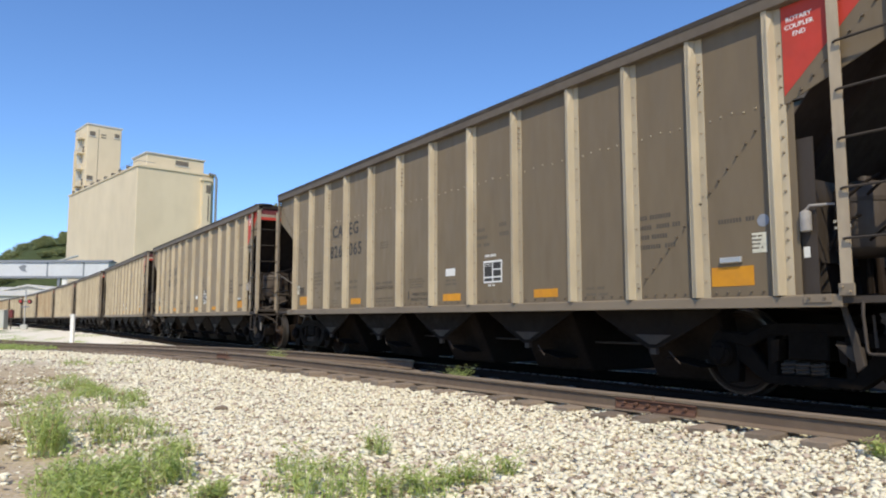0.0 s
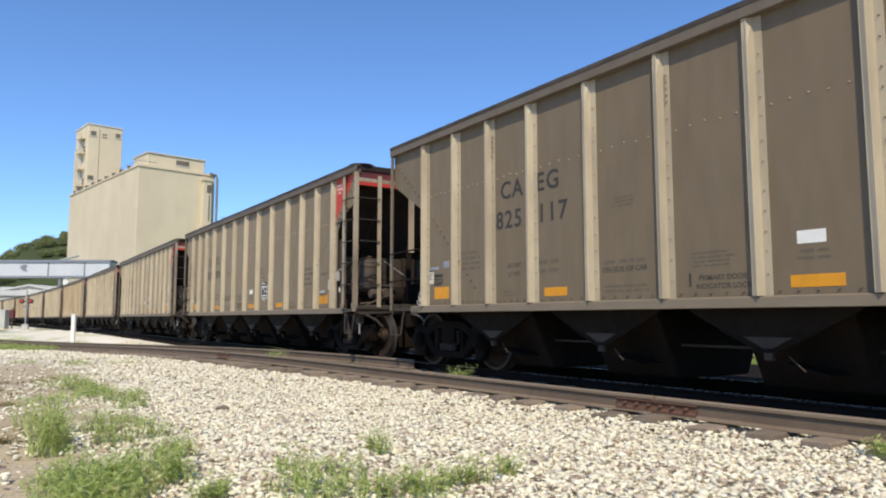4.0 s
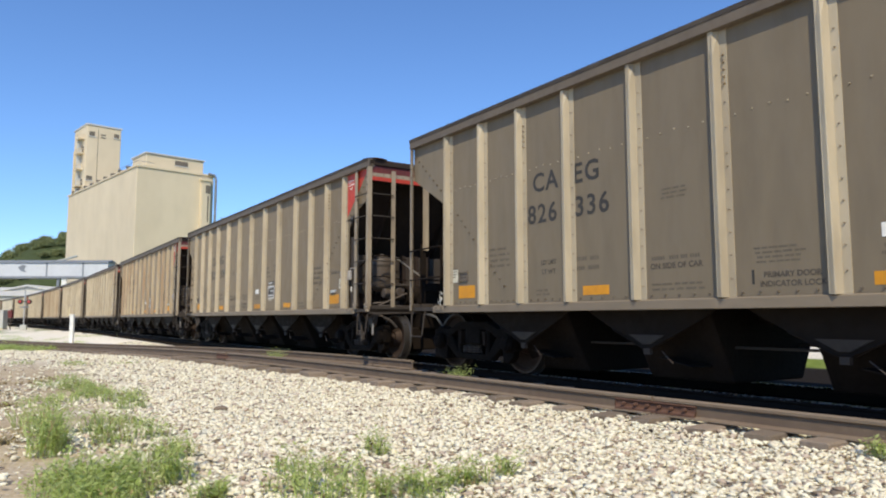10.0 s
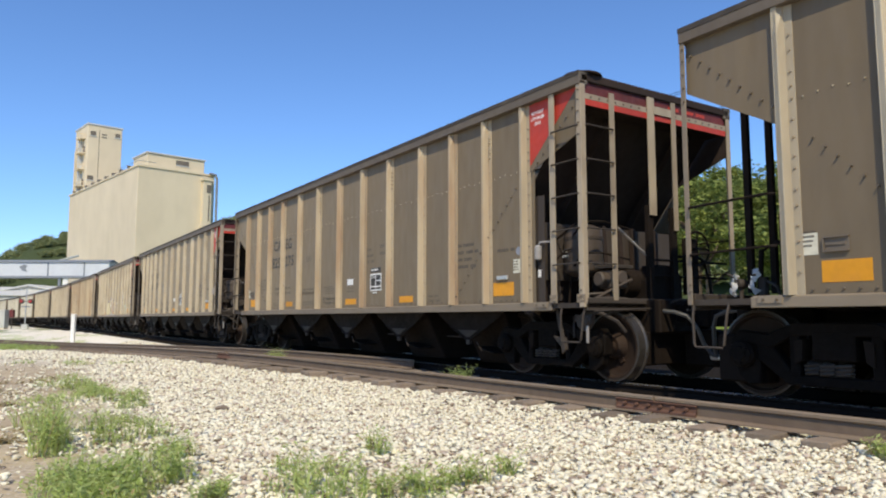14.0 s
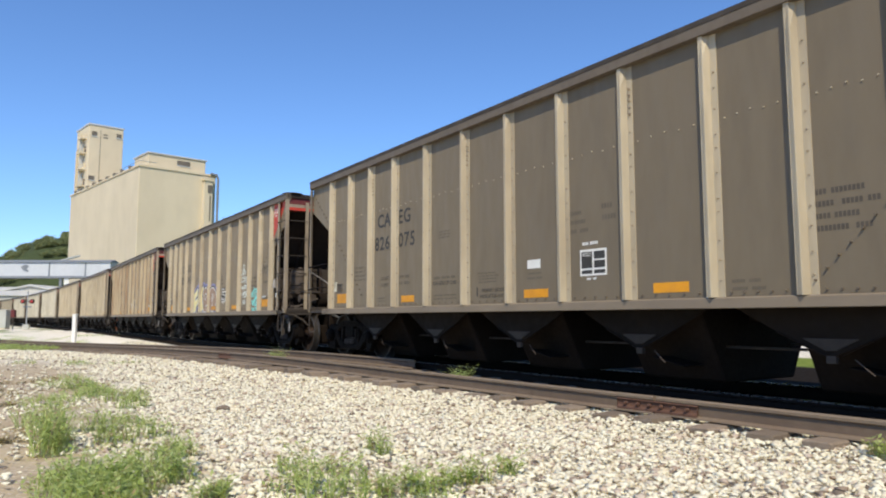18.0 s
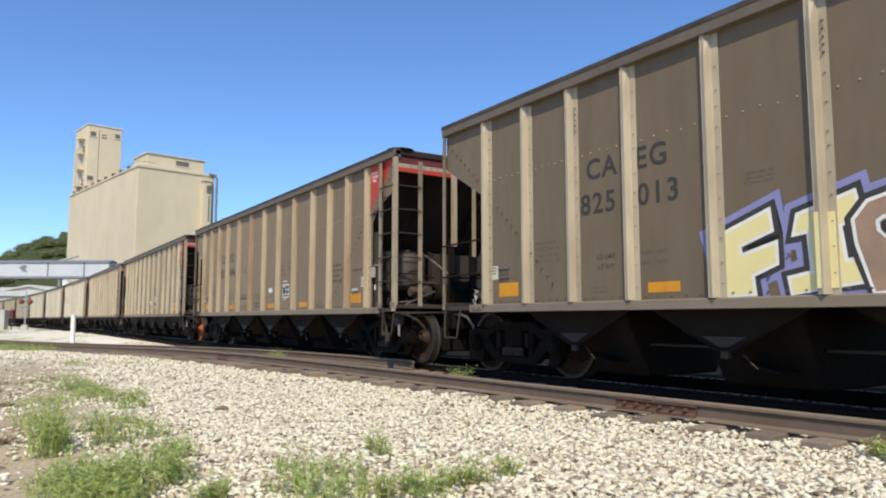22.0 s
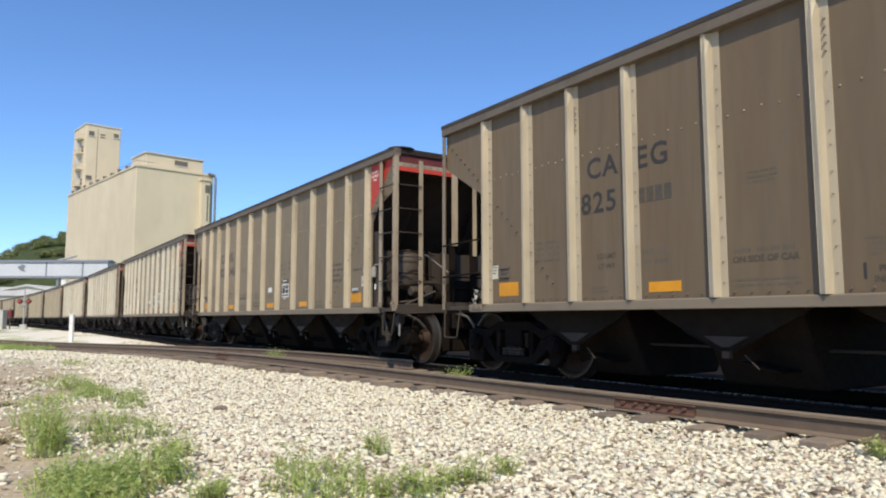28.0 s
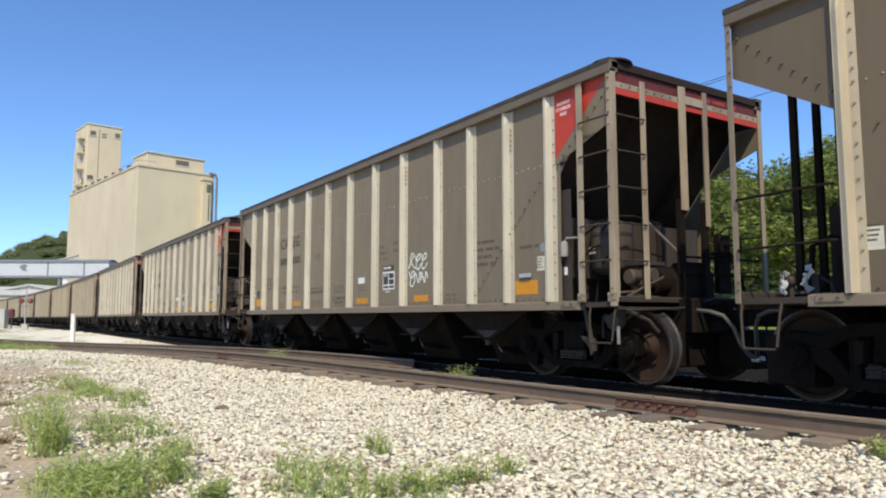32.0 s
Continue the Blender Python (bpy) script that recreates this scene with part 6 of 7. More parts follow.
    scrawl("sprayed_scrawl", cars[2], "graf_white", 2.33, 1.32, 0.60, 0.58, 21, 2, 0.013, "pale sprayed scrawl")
    tagged(cars[2], "brown-grey coal hopper car with a pale sprayed scrawl")
    for c in cars[0].children:
        if c.name.startswith("truck"):
            for w in c.children:
                if w.name.startswith("wheelset") and c.matrix_basis.translation.x > 0 and w.matrix_basis.translation.x > 0:
                    w.data = RUSTY_WHEELS
                    w["label"] = "bright orange rusted wheels"
    return cars


CARS = build_train()


# ---- grain elevator ----
def at_corner(base, yaw, name, label, category):
    ob = new(name)
    ob.matrix_basis = pose(*base, 0, 0, yaw)
    return tagged(ob, label, category)


# elevator space: origin at the corner that faces the tracks, x along its short wall, y along its long wall
elevator = at_corner((-70.9, 160.0, -0.5), 42.5, "grain_elevator", "tall cream concrete grain elevator with a head house tower", "grain elevator")
LONG, SHORT, HIGH = 56.0, 18.6, 36.6
part("bin_block", Shape().box(0, SHORT, 0, LONG, 0, HIGH), MAT["concrete"], elevator, bevel=0.15)
part("cornice", Shape().box(-0.25, SHORT + 0.25, -0.25, LONG + 0.2, HIGH - 0.1, HIGH + 0.35), MAT["concrete"], elevator)
s = Shape()
for k in range(9):
    s.box(-0.5, 0.3, 5 + k * 5.6, 6.2 + k * 5.6, HIGH + 0.35, HIGH + 0.75)
part("roof_vents", s, MAT["concrete_dark"], elevator)
pent = part("gallery", Shape().box(2.9, SHORT - 1.6, 2.6, 12.0, HIGH + 0.35, HIGH + 4.0), MAT["concrete"], elevator, bevel=0.1)
part("gallery_roof", Shape().box(2.6, SHORT - 1.3, 2.3, 12.3, HIGH + 4.0, HIGH + 4.3), MAT["roof"], pent)
part("louvre", Shape().box(9.8, 13.0, 2.52, 2.7, HIGH + 2.0, HIGH + 3.2), MAT["concrete_dark"], pent)
part("louvre_sill", Shape().box(9.7, 13.1, 2.45, 2.6, HIGH + 1.8, HIGH + 2.0), MAT["roof"], pent)
part("railing", Shape().tube([(0.1, 0.1, HIGH + 1.3), (0.1, 14, HIGH + 1.3)], 0.06, 4).tube([(0.1, 0.1, HIGH + 1.3), (4, 0.1, HIGH + 1.3)], 0.06, 4), MAT["bridge_edge"], elevator)
leg = part("stair_box", Shape().box(SHORT - 3.3, SHORT - 1.3, -1.2, 0.0, 24.0, HIGH - 1.6), MAT["concrete"], elevator, "pale yellow outer shaft")
part("shaft_cap", Shape().box(SHORT - 3.6, SHORT - 0.9, -1.5, 0.1, HIGH - 1.6, HIGH - 1.0), MAT["concrete"], leg)
part("shaft_slit", Shape().box(SHORT - 2.0, SHORT - 1.7, -1.28, -1.19, 25, HIGH - 5.2), MAT["concrete_dark"], leg)
part("shaft_opening", Shape().box(SHORT - 2.5, SHORT - 1.35, -1.29, -1.19, HIGH - 4.6, HIGH - 2.6), MAT["concrete_dark"], leg)
part("shaft_platform", Shape().box(SHORT - 3.7, SHORT - 1.0, -1.6, 0.0, 22.9, 24.0), MAT["concrete"], leg)
part("shaft_foot", Shape().box(SHORT - 2.3, SHORT - 1.6, -0.9, 0.0, 19.6, 22.9), MAT["concrete"], leg)
part("shaft_opening", Shape().box(SHORT - 3.3, SHORT - 1.5, -1.68, -1.59, 22.9, 23.6), MAT["concrete_dark"], leg)
part("down_pipe", Shape().tube([(SHORT - 1.6, -0.6, HIGH + 0.4), (SHORT - 0.1, -0.7, HIGH + 0.2), (SHORT + 0.3, -0.7, HIGH - 0.8), (SHORT + 0.3, -0.7, 2)], 0.32, 8), MAT["bridge_edge"], elevator, soft=True)
# the head house stands over the far end
tower = part("head_house", Shape().box(0.6, 9.8, 43.3, 55.0, HIGH, 55.6), MAT["concrete"], elevator, bevel=0.12)
part("parapet", Shape().box(0.4, 10.0, 43.1, 55.2, 55.6, 56.0), MAT["roof"], tower)
for x0, z0, x1, z1 in ((1.3, 52.5, 2.7, 53.8), (7.9, 52.9, 9.2, 54.1), (1.0, 39.9, 2.5, 41.1)):
    w = part("window", Shape().box(x0, x1, 43.2, 43.4, z0, z1), MAT["concrete_dark"], tower)
    part("sill", Shape().box(x0 - 0.2, x1 + 0.2, 43.1, 43.35, z0 - 0.2, z0), MAT["roof"], w)
part("vent", Shape().box(4.3, 5.6, 43.2, 43.35, 52.3, 52.6).box(4.3, 5.6, 43.2, 43.35, 53.1, 53.4), MAT["concrete_dark"], tower)
for z, dark in ((53.6, False), (49.4, True), (44.8, False), (40.0, True)):
    b = part("balcony", Shape().box(-1.0, 0.62, 45.0, 48.4, z - 1.9, z - 1.6), MAT["concrete"], tower)
    if dark:
        part("balcony_door", Shape().box(0.50, 0.62, 45.4, 46.8, z - 1.6, z + 0.4), MAT["concrete_dark"], b)
    part("balcony_rail", Shape().tube([(0.6, 45.05, z - 0.6), (-0.95, 45.05, z - 0.6), (-0.95, 48.35, z - 0.6), (0.6, 48.35, z - 0.6)], 0.07, 5).tube([(-0.95, 45.05, z - 1.6), (-0.95, 45.05, z - 0.6)], 0.07, 5), MAT["concrete"], b)
part("ladder_cage", Shape().box(-0.45, 0.6, 47.6, 48.2, HIGH, 52.5), MAT["roof"], tower)
part("outer_ladder", Shape().box(-0.5, 0.6, 50.5, 51.3, HIGH, 49.0), MAT["concrete"], tower)
part("joint_strip", Shape().box(3.6, 3.7, 43.24, 43.32, HIGH, 54.6), MAT["concrete_dark"], tower)

# ---- conveyor bridge and sheds ----
bridge = tagged(new("conveyor_bridge"), "white sheet-clad conveyor bridge on steel legs", "conveyor bridge")
part("gallery", Shape().box(-150, -66.5, 139, 142, 9.2, 11.9), MAT["bridge"], bridge)
part("gallery_roof", Shape().prism([(138.7, 11.9), (142.3, 11.9), (142.3, 12.1), (140.5, 12.5), (138.7, 12.1)], "x", -150, -66.3), MAT["bridge_edge"], bridge)
part("floor_beam", Shape().box(-150, -66.5, 138.9, 142.1, 8.8, 9.2), MAT["bridge_edge"], bridge)
for x in (-78.6, -71.4, -104.0, -120.0):
    part("cladding_joint", Shape().box(x - 0.15, x + 0.15, 138.94, 139.0, 9.2, 11.9), MAT["bridge_edge"], bridge)
part("emblem", Shape().prism([(-84.3, 11.0), (-83.4, 11.5), (-82.7, 11.2), (-83.1, 10.6), (-82.6, 10.0), (-83.6, 10.2), (-84.0, 10.6)], "y", 138.93, 138.985), MAT["bridge_edge"], bridge, "dark painted emblem")
part("leg_panel", Shape().box(-75.7, -74.7, 139.2, 139.4, 2.0, 8.8), MAT["white"], bridge, "white sheet on a leg")
for x in (-76.4, -108.0, -140.0):
    for y in (139.4, 141.6):
        part("leg", Shape().box(x - 0.25, x + 0.25, y - 0.2, y + 0.2, -0.6, 8.8), MAT["bridge_edge"], bridge)
    part("leg_brace", Shape().tube([(x, 139.4, 0.2), (x, 141.6, 8.0)], 0.1, 5), MAT["bridge_edge"], bridge)
part("brace", Shape().tube([(-80.5, 143.5, 12.2), (-78.5, 150.0, 14.2)], 0.25, 6), MAT["wall_pale"], bridge)


def shed(x0, x1, y0, y1, eaves, ridge, label):
    ob = tagged(new("shed"), label, "building")
    part("wall", Shape().box(x0, x1, y0, y1, -0.6, eaves), MAT["wall_pale"], ob)
    part("roof", Shape().prism([(y0 - 0.5, eaves - 0.05), ((y0 + y1) / 2, ridge), (y1 + 0.5, eaves - 0.05), ((y0 + y1) / 2, ridge + 0.2)][:2] + [(y1 + 0.5, eaves - 0.05), (y1 + 0.5, eaves + 0.12), ((y0 + y1) / 2, ridge + 0.2), (y0 - 0.5, eaves + 0.12)], "x", x0 - 0.6, x1 + 0.6), MAT["roof"], ob)
    part("door", Shape().box(x0 + 3, x0 + 7, y0 - 0.04, y0 + 0.02, -0.6, 3.6), MAT["bridge_edge"], ob)
    return ob


shed(-125, -96.5, 172, 186, 6.4, 8.6, "long pale metal-roofed shed beside the elevator")
shed(-88, -76, 150, 158, 5.6, 6.8, "small pale shed under the conveyor bridge")
barn = tagged(new("shed"), "pale metal-roofed gabled building behind the tracks", "building")
part("wall", Shape().prism([(-110.8, -0.6), (-97.2, -0.6), (-97.2, 7.6), (-104.0, 8.9), (-110.8, 7.6)], "y", 176, 190), MAT["wall_pale"], barn)
for d in (-1, 1):
    part("roof", Shape().prism([(-104.0, 9.35), (-104.0 + d * 7.4, 7.75), (-104.0 + d * 7.4, 7.45), (-104.0, 8.95)], "y", 175.4, 190.6), MAT["roof"], barn)
part("door", Shape().box(-106.0, -102.0, 175.96, 176.02, -0.6, 5.0), MAT["bridge_edge"], barn)
for x in (-107.6, -100.4):
    part("window", Shape().box(x - 0.7, x + 0.7, 175.96, 176.02, 5.6, 7.0), MAT["concrete_dark"], barn)


# ---- trackside things ----
def crossing_signal():
    ob = tagged(new("crossing_signal"), "railway crossing signal with twin red lamps on a mast", "crossing signal")
    ob.matrix_basis = pose(-44.55, 75.0, -0.35, 0, 0, 20)
    part("mast", Shape().tube([(0, 0, 0), (0, 0, 4.2)], 0.06, 8), MAT["steel"], ob)
    part("base", Shape().box(-0.3, 0.3, -0.3, 0.3, 0, 0.5), MAT["wall_pale"], ob, bevel=0.03)
    part("crossarm", Shape().tube([(-0.5, -0.02, 2.95), (0.5, -0.02, 2.95)], 0.05, 6), MAT["black"], ob)
    for x in (-0.42, 0.42):
        h = part("lamp_hood", Shape().lathe([(0.0, 0.26), (-0.03, 0.26), (-0.04, 0.16), (-0.28, 0.16), (-0.28, 0.14), (-0.05, 0.14)], (x, -0.05, 2.95), "y", 14), MAT["black"], ob)
        part("lens", Shape().lathe([(-0.285, 0.15), (-0.30, 0.12), (-0.31, 0.03)], (x, -0.05, 2.95), "y", 12), MAT["signal_red"], h)
    part("sign", Shape().box(-0.42, 0.42, -0.10, -0.08, 2.32, 2.46), MAT["bridge_edge"], ob, "grey plate below the lamps")
    return ob


crossing_signal()
stub = tagged(new("signal_post"), "short dark post with a rusty red box beside the crossing", "post")
stub.matrix_basis = pose(-46.1, 75.2, -0.35)
part("mast", Shape().tube([(0, 0, 0), (0, 0, 2.2)], 0.07, 8), MAT["gear"], stub)
part("box", Shape().box(-0.22, 0.22, -0.2, 0.2, 1.25, 2.05), MAT["maroon"], stub, bevel=0.03)
case = tagged(new("relay_cabinet"), "pale relay cabinet standing beside the crossing", "cabinet")
case.matrix_basis = pose(-47.35, 75.6, -0.35)
part("body", Shape().box(-0.45, 0.45, -0.4, 0.4, 0.12, 2.0), MAT["wall_pale"], case, bevel=0.03)
part("lid", Shape().box(-0.5, 0.5, -0.45, 0.45, 2.0, 2.07), MAT["roof"], case, bevel=0.015)
part("plinth", Shape().box(-0.5, 0.5, -0.45, 0.45, 0.0, 0.12), MAT["concrete"], case)
part("door_handle", Shape().box(0.22, 0.27, -0.44, -0.40, 0.95, 1.15), MAT["steel"], case)
post = tagged(new("marker_post"), "short white marker post standing in the gravel", "post")
post.matrix_basis = pose(-19.75, 37.6, -0.66)
part("stake", Shape().prism([(-0.10, -0.09), (0.10, -0.09), (0.10, 0.09), (-0.10, 0.09)], "z", 0, 1.62), MAT["white"], post, bevel=0.02)
part("cap", Shape().box(-0.12, 0.12, -0.11, 0.11, 1.62, 1.67), MAT["white"], post, bevel=0.015)
derail = tagged(new("derail_marker"), "small yellow painted block beside the siding rail", "marker")
derail.matrix_basis = pose(-17.55, 31.4, siding_z(31.4) - 0.14, 0, 0, 48)
part("block", Shape().prism([(-0.28, 0.0), (0.28, 0.0), (0.24, 0.10), (-0.17, 0.13)], "y", -0.1, 0.1), MAT["yellow"], derail, bevel=0.02)
part("plate", Shape().box(-0.35, 0.35, -0.16, 0.16, -0.03, 0.0), MAT["rail_side"], derail)

# ---- overhead line behind the tracks ----
POLES = (-48.0, 22.0 + 46.0)
for s in POLES:
    pole = tagged(new("utility_pole"), "weathered timber utility pole with one crossarm", "utility pole")
    x, y, a = on_track(s)
    px, py = beside(s, 18.0)
    pole.matrix_basis = pose(px, py, ground_z(px, py) - 0.3, 0, 0, math.degrees(a))
    part("shaft", Shape().tube([(0, 0, 0), (0, 0, 11.6)], 0.17, 10, 0.11), MAT["bark"], pole, soft=True)
    part("crossarm", Shape().box(-1.2, 1.2, -0.06, 0.06, 10.3, 10.45), MAT["tie"], pole)
line = tagged(new("overhead_wires"), "three dark overhead wires between the poles", "wires")
for off, z in ((18.0, 11.1), (17.0, 10.6), (18.9, 10.2)):
    a, b = beside(POLES[0], off), beside(POLES[1], off)
    pts = []
    for k in range(25):
        t = k / 24
        pts.append((a[0] + (b[0] - a[0]) * t, a[1] + (b[1] - a[1]) * t, z - 0.9 * 4 * t * (1 - t) * 0.5))
    part("wire", Shape().tube(pts, 0.014, 5), MAT["wire"], line)


# ---- trees ----
def leaf_templates(rng, leaves=7):
    out = []
    for k in range(5):
        v, f = [], []
        for j in range(leaves):
            c = rng.normal(size=3) * 0.55
            a = rng.normal(size=3)
            a /= np.linalg.norm(a)
            b = np.cross(a, rng.normal(size=3))
            b /= np.linalg.norm(b)
            n = len(v)
            v += [c - a * 0.5, c + b * 0.24, c + a * 0.5, c - b * 0.24]
            f += [(n, n + 1, n + 2), (n, n + 2, n + 3)]
        out.append((np.array(v), np.array(f)))
    return out


LEAF_RNG = np.random.default_rng(11)
LEAVES = leaf_templates(LEAF_RNG)


def tree(x, y, h, spread, seed, mat="leaf", clumps=2600, size=0.26, label="broad green leafy tree behind the railway"):
    rng = np.random.default_rng(seed)
    z = ground_z(x, y)
    ob = tagged(new("tree"), label, "tree", "trees behind the tracks")
    ob.matrix_basis = pose(x, y, z)
    trunk = Shape().tube([(0, 0, -0.2), (rng.uniform(-0.2, 0.2), 0, h * 0.25), (rng.uniform(-0.4, 0.4), rng.uniform(-0.4, 0.4), h * 0.55), (0, 0, h * 0.85)], 0.03 * h, 8, 0.008 * h)
    part("trunk", trunk, MAT["bark"], ob, soft=True)
    limbs, lobes = Shape(), [(np.array([0, 0, h * 0.86]), spread * 0.42)]
    for k in range(9):
        a, up = 2 * math.pi * k / 9 + rng.uniform(-0.3, 0.3), rng.uniform(0.22, 0.75)
        tip = np.array([math.cos(a) * spread * rng.uniform(0.45, 0.8), math.sin(a) * spread * rng.uniform(0.45, 0.8), h * (up + 0.14)])
        limbs.tube([(0, 0, h * up * 0.8), tuple(tip * np.array([0.5, 0.5, 1]) - np.array([0, 0, h * 0.05])), tuple(tip)], 0.012 * h, 6, 0.004 * h)
        lobes.append((tip, spread * rng.uniform(0.28, 0.48)))
    part("branchwork", limbs, MAT["bark"], ob, soft=True)
    pts = []
    for c, r in lobes:
        n = int(clumps / len(lobes))
        d = rng.normal(size=(n, 3))
        d /= np.linalg.norm(d, axis=1)[:, None]
        rr = r * rng.uniform(0.35, 1.08, (n, 1)) ** 0.6
        p = c + d * rr * np.array([1, 1, 0.8])
        keep = np.array([noise.noise(tuple(q * 0.75 + seed)) > -0.10 for q in p])
        pts.append(p[keep])
    pts = np.concatenate(pts)
    pts = pts[pts[:, 2] > h * 0.1]
    me = scatter_mesh("crown", pts, rng.uniform(0.7, 1.4, len(pts)) * size * 1.35, MAT[mat], rng, LEAVES)
    part("crown", me, None, ob)
    return ob


TREES = [(20, 39, 9.2, 4.2), (24.5, 42.5, 9.8, 4.4), (17.5, 46.5, 9.5, 4.6), (29, 47, 11.8, 4.6), (32.5, 43, 10.4, 4.4), (38, 52, 13, 5.0), (26, 53, 12.0, 5.0), (21, 58, 12.5, 5.4), (36, 62, 16.5, 6.0), (44, 58, 15, 5.6), (14, 52, 10, 4.6), (28, 38, 6.5, 3.4), (35, 36.5, 7.5, 3.8)]
for k, (x, y, h, r) in enumerate(TREES):
    tree(x, y, h, r, 40 + k)


def wooded_hill(name, label, spots, seed, size, mat="leaf_hazed"):
    """A far wood: crowns of many leaf clumps over a rise. spots: x, y, z, radius of every crown."""
    rng = np.random.default_rng(seed)
    pts = []
    for x, y, z, r in spots:
        n = 190
        d = rng.normal(size=(n, 3))
        d /= np.linalg.norm(d, axis=1)[:, None]
        d[:, 2] = np.abs(d[:, 2]) * 1.1 - 0.35
        p = np.array([x, y, z]) + d * r * rng.uniform(0.6, 1.05, (n, 1))
        pts.append(p)
    pts = np.concatenate(pts)
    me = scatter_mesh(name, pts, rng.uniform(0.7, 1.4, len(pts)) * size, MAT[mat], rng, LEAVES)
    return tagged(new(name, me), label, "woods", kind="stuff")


def rise(name, label, line, depth, seed):
    """A hillside under the woods: line of crest points x, y, z; it falls to the ground before and behind."""
    verts, faces = [], []
    for x, y, z in line:
        d = Vector((x, y, 0)).normalized()
        for k, f in ((-1.0, -0.02), (-0.6, 0.45), (-0.25, 0.85), (0, 1.0), (0.5, 0.9), (1.2, 0.0)):
            verts.append((x + d.x * depth * k, y + d.y * depth * k, -1.5 + (z + 1.0) * f))
    for i in range(len(line) - 1):
        faces += [(i * 6 + k, i * 6 + k + 1, (i + 1) * 6 + k + 1, (i + 1) * 6 + k) for k in range(5)]
    me = bpy.data.meshes.new(name)
    me.from_pydata(verts, [], faces)
    me.materials.append(MAT["hill"])
    me.polygons.foreach_set("use_smooth", [True] * len(me.polygons))
    tagged(new(name, me), label, "hill", kind="structure")
    rng = np.random.default_rng(seed)
    spots = []
    for i in range(len(line) - 1):
        a, b = np.array(line[i]), np.array(line[i + 1])
        n = max(2, int(np.linalg.norm(b[:2] - a[:2]) / 4.5))
        for k in range(n):
            c = a + (b - a) * (k + rng.uniform(0, 1)) / n
            d = np.array([c[0], c[1], 0]) / np.linalg.norm(c[:2])
            for back, f in ((0.0, 1.0), (-0.16, 0.90), (-0.32, 0.75), (-0.5, 0.55), (-0.7, 0.32)):
                p = c + d * depth * (back + rng.uniform(-0.06, 0.06))
                spots.append((p[0] + rng.uniform(-3, 3), p[1], (c[2] + 1) * f - 1.5 + rng.uniform(-1.2, 1.6), rng.uniform(2.6, 4.8)))
    wooded_hill("far_woods", "dense green woods covering the rise, haze mixed into their colour", spots, seed, 0.95)


MAT["hill"] = material("woodland_floor", (0.055, 0.075, 0.025), 0.95, grain=0.5, scale=0.3, stains=0.4, stain_scale=0.05, bump=0)
rise("hill", "wooded hill behind the sheds", [(-330, 410, 27), (-282, 425, 36), (-268, 430, 41), (-255, 440, 50), (-240, 450, 55), (-205, 470, 60), (-150, 480, 54)], 90, 7)
rise("wooded_bank", "wooded bank along the far side of the railway", [(-95, 300, 40), (-70, 262, 38), (-35, 220, 33), (5, 175, 28), (40, 140, 24), (75, 115, 22), (110, 95, 21)], 45, 9)


# ---- weeds ----
def weed_mesh(rng, n, h, spread, lean=0.22):
    s = Shape()
    for k in range(n):
        a = rng.uniform(0, 2 * math.pi)
        r = spread * math.sqrt(rng.uniform(0, 1))
        p = Vector((r * math.cos(a), r * math.sin(a), -0.01))
        hh = h * rng.uniform(0.4, 1.0) * (1 - 0.35 * r / spread)
        d = Vector((rng.gauss(0, lean), rng.gauss(0, lean), 1)).normalized()
        q = Vector((rng.gauss(0, 1), rng.gauss(0, 1), 0)).normalized()
        w = rng.uniform(0.0025, 0.005)
        bend = Vector((rng.gauss(0, 0.25), rng.gauss(0, 0.25), -0.1)) * hh
        m, t = p + d * hh * 0.55, p + d * hh + bend
        s.add([p - q * w, p + q * w, m + q * w * 0.9, m - q * w * 0.9, t], [(0, 1, 2, 3), (3, 2, 4)])
        for j in range(rng.choice((4, 6, 8))):
            u = rng.uniform(0.25, 1.0)
            c = p + d * hh * u + bend * u * u
            la = rng.uniform(0, 2 * math.pi)
            lw = Vector((math.cos(la), math.sin(la), rng.uniform(-0.2, 0.6))).normalized()
            lx = lw.cross(Vector((0, 0, 1))).normalized()
            ll, ww = rng.uniform(0.025, 0.065), rng.uniform(0.005, 0.012)
            s.add([c, c + lw * ll * 0.5 + lx * ww, c + lw * ll, c + lw * ll * 0.5 - lx * ww], [(0, 1, 2, 3)])
    return s


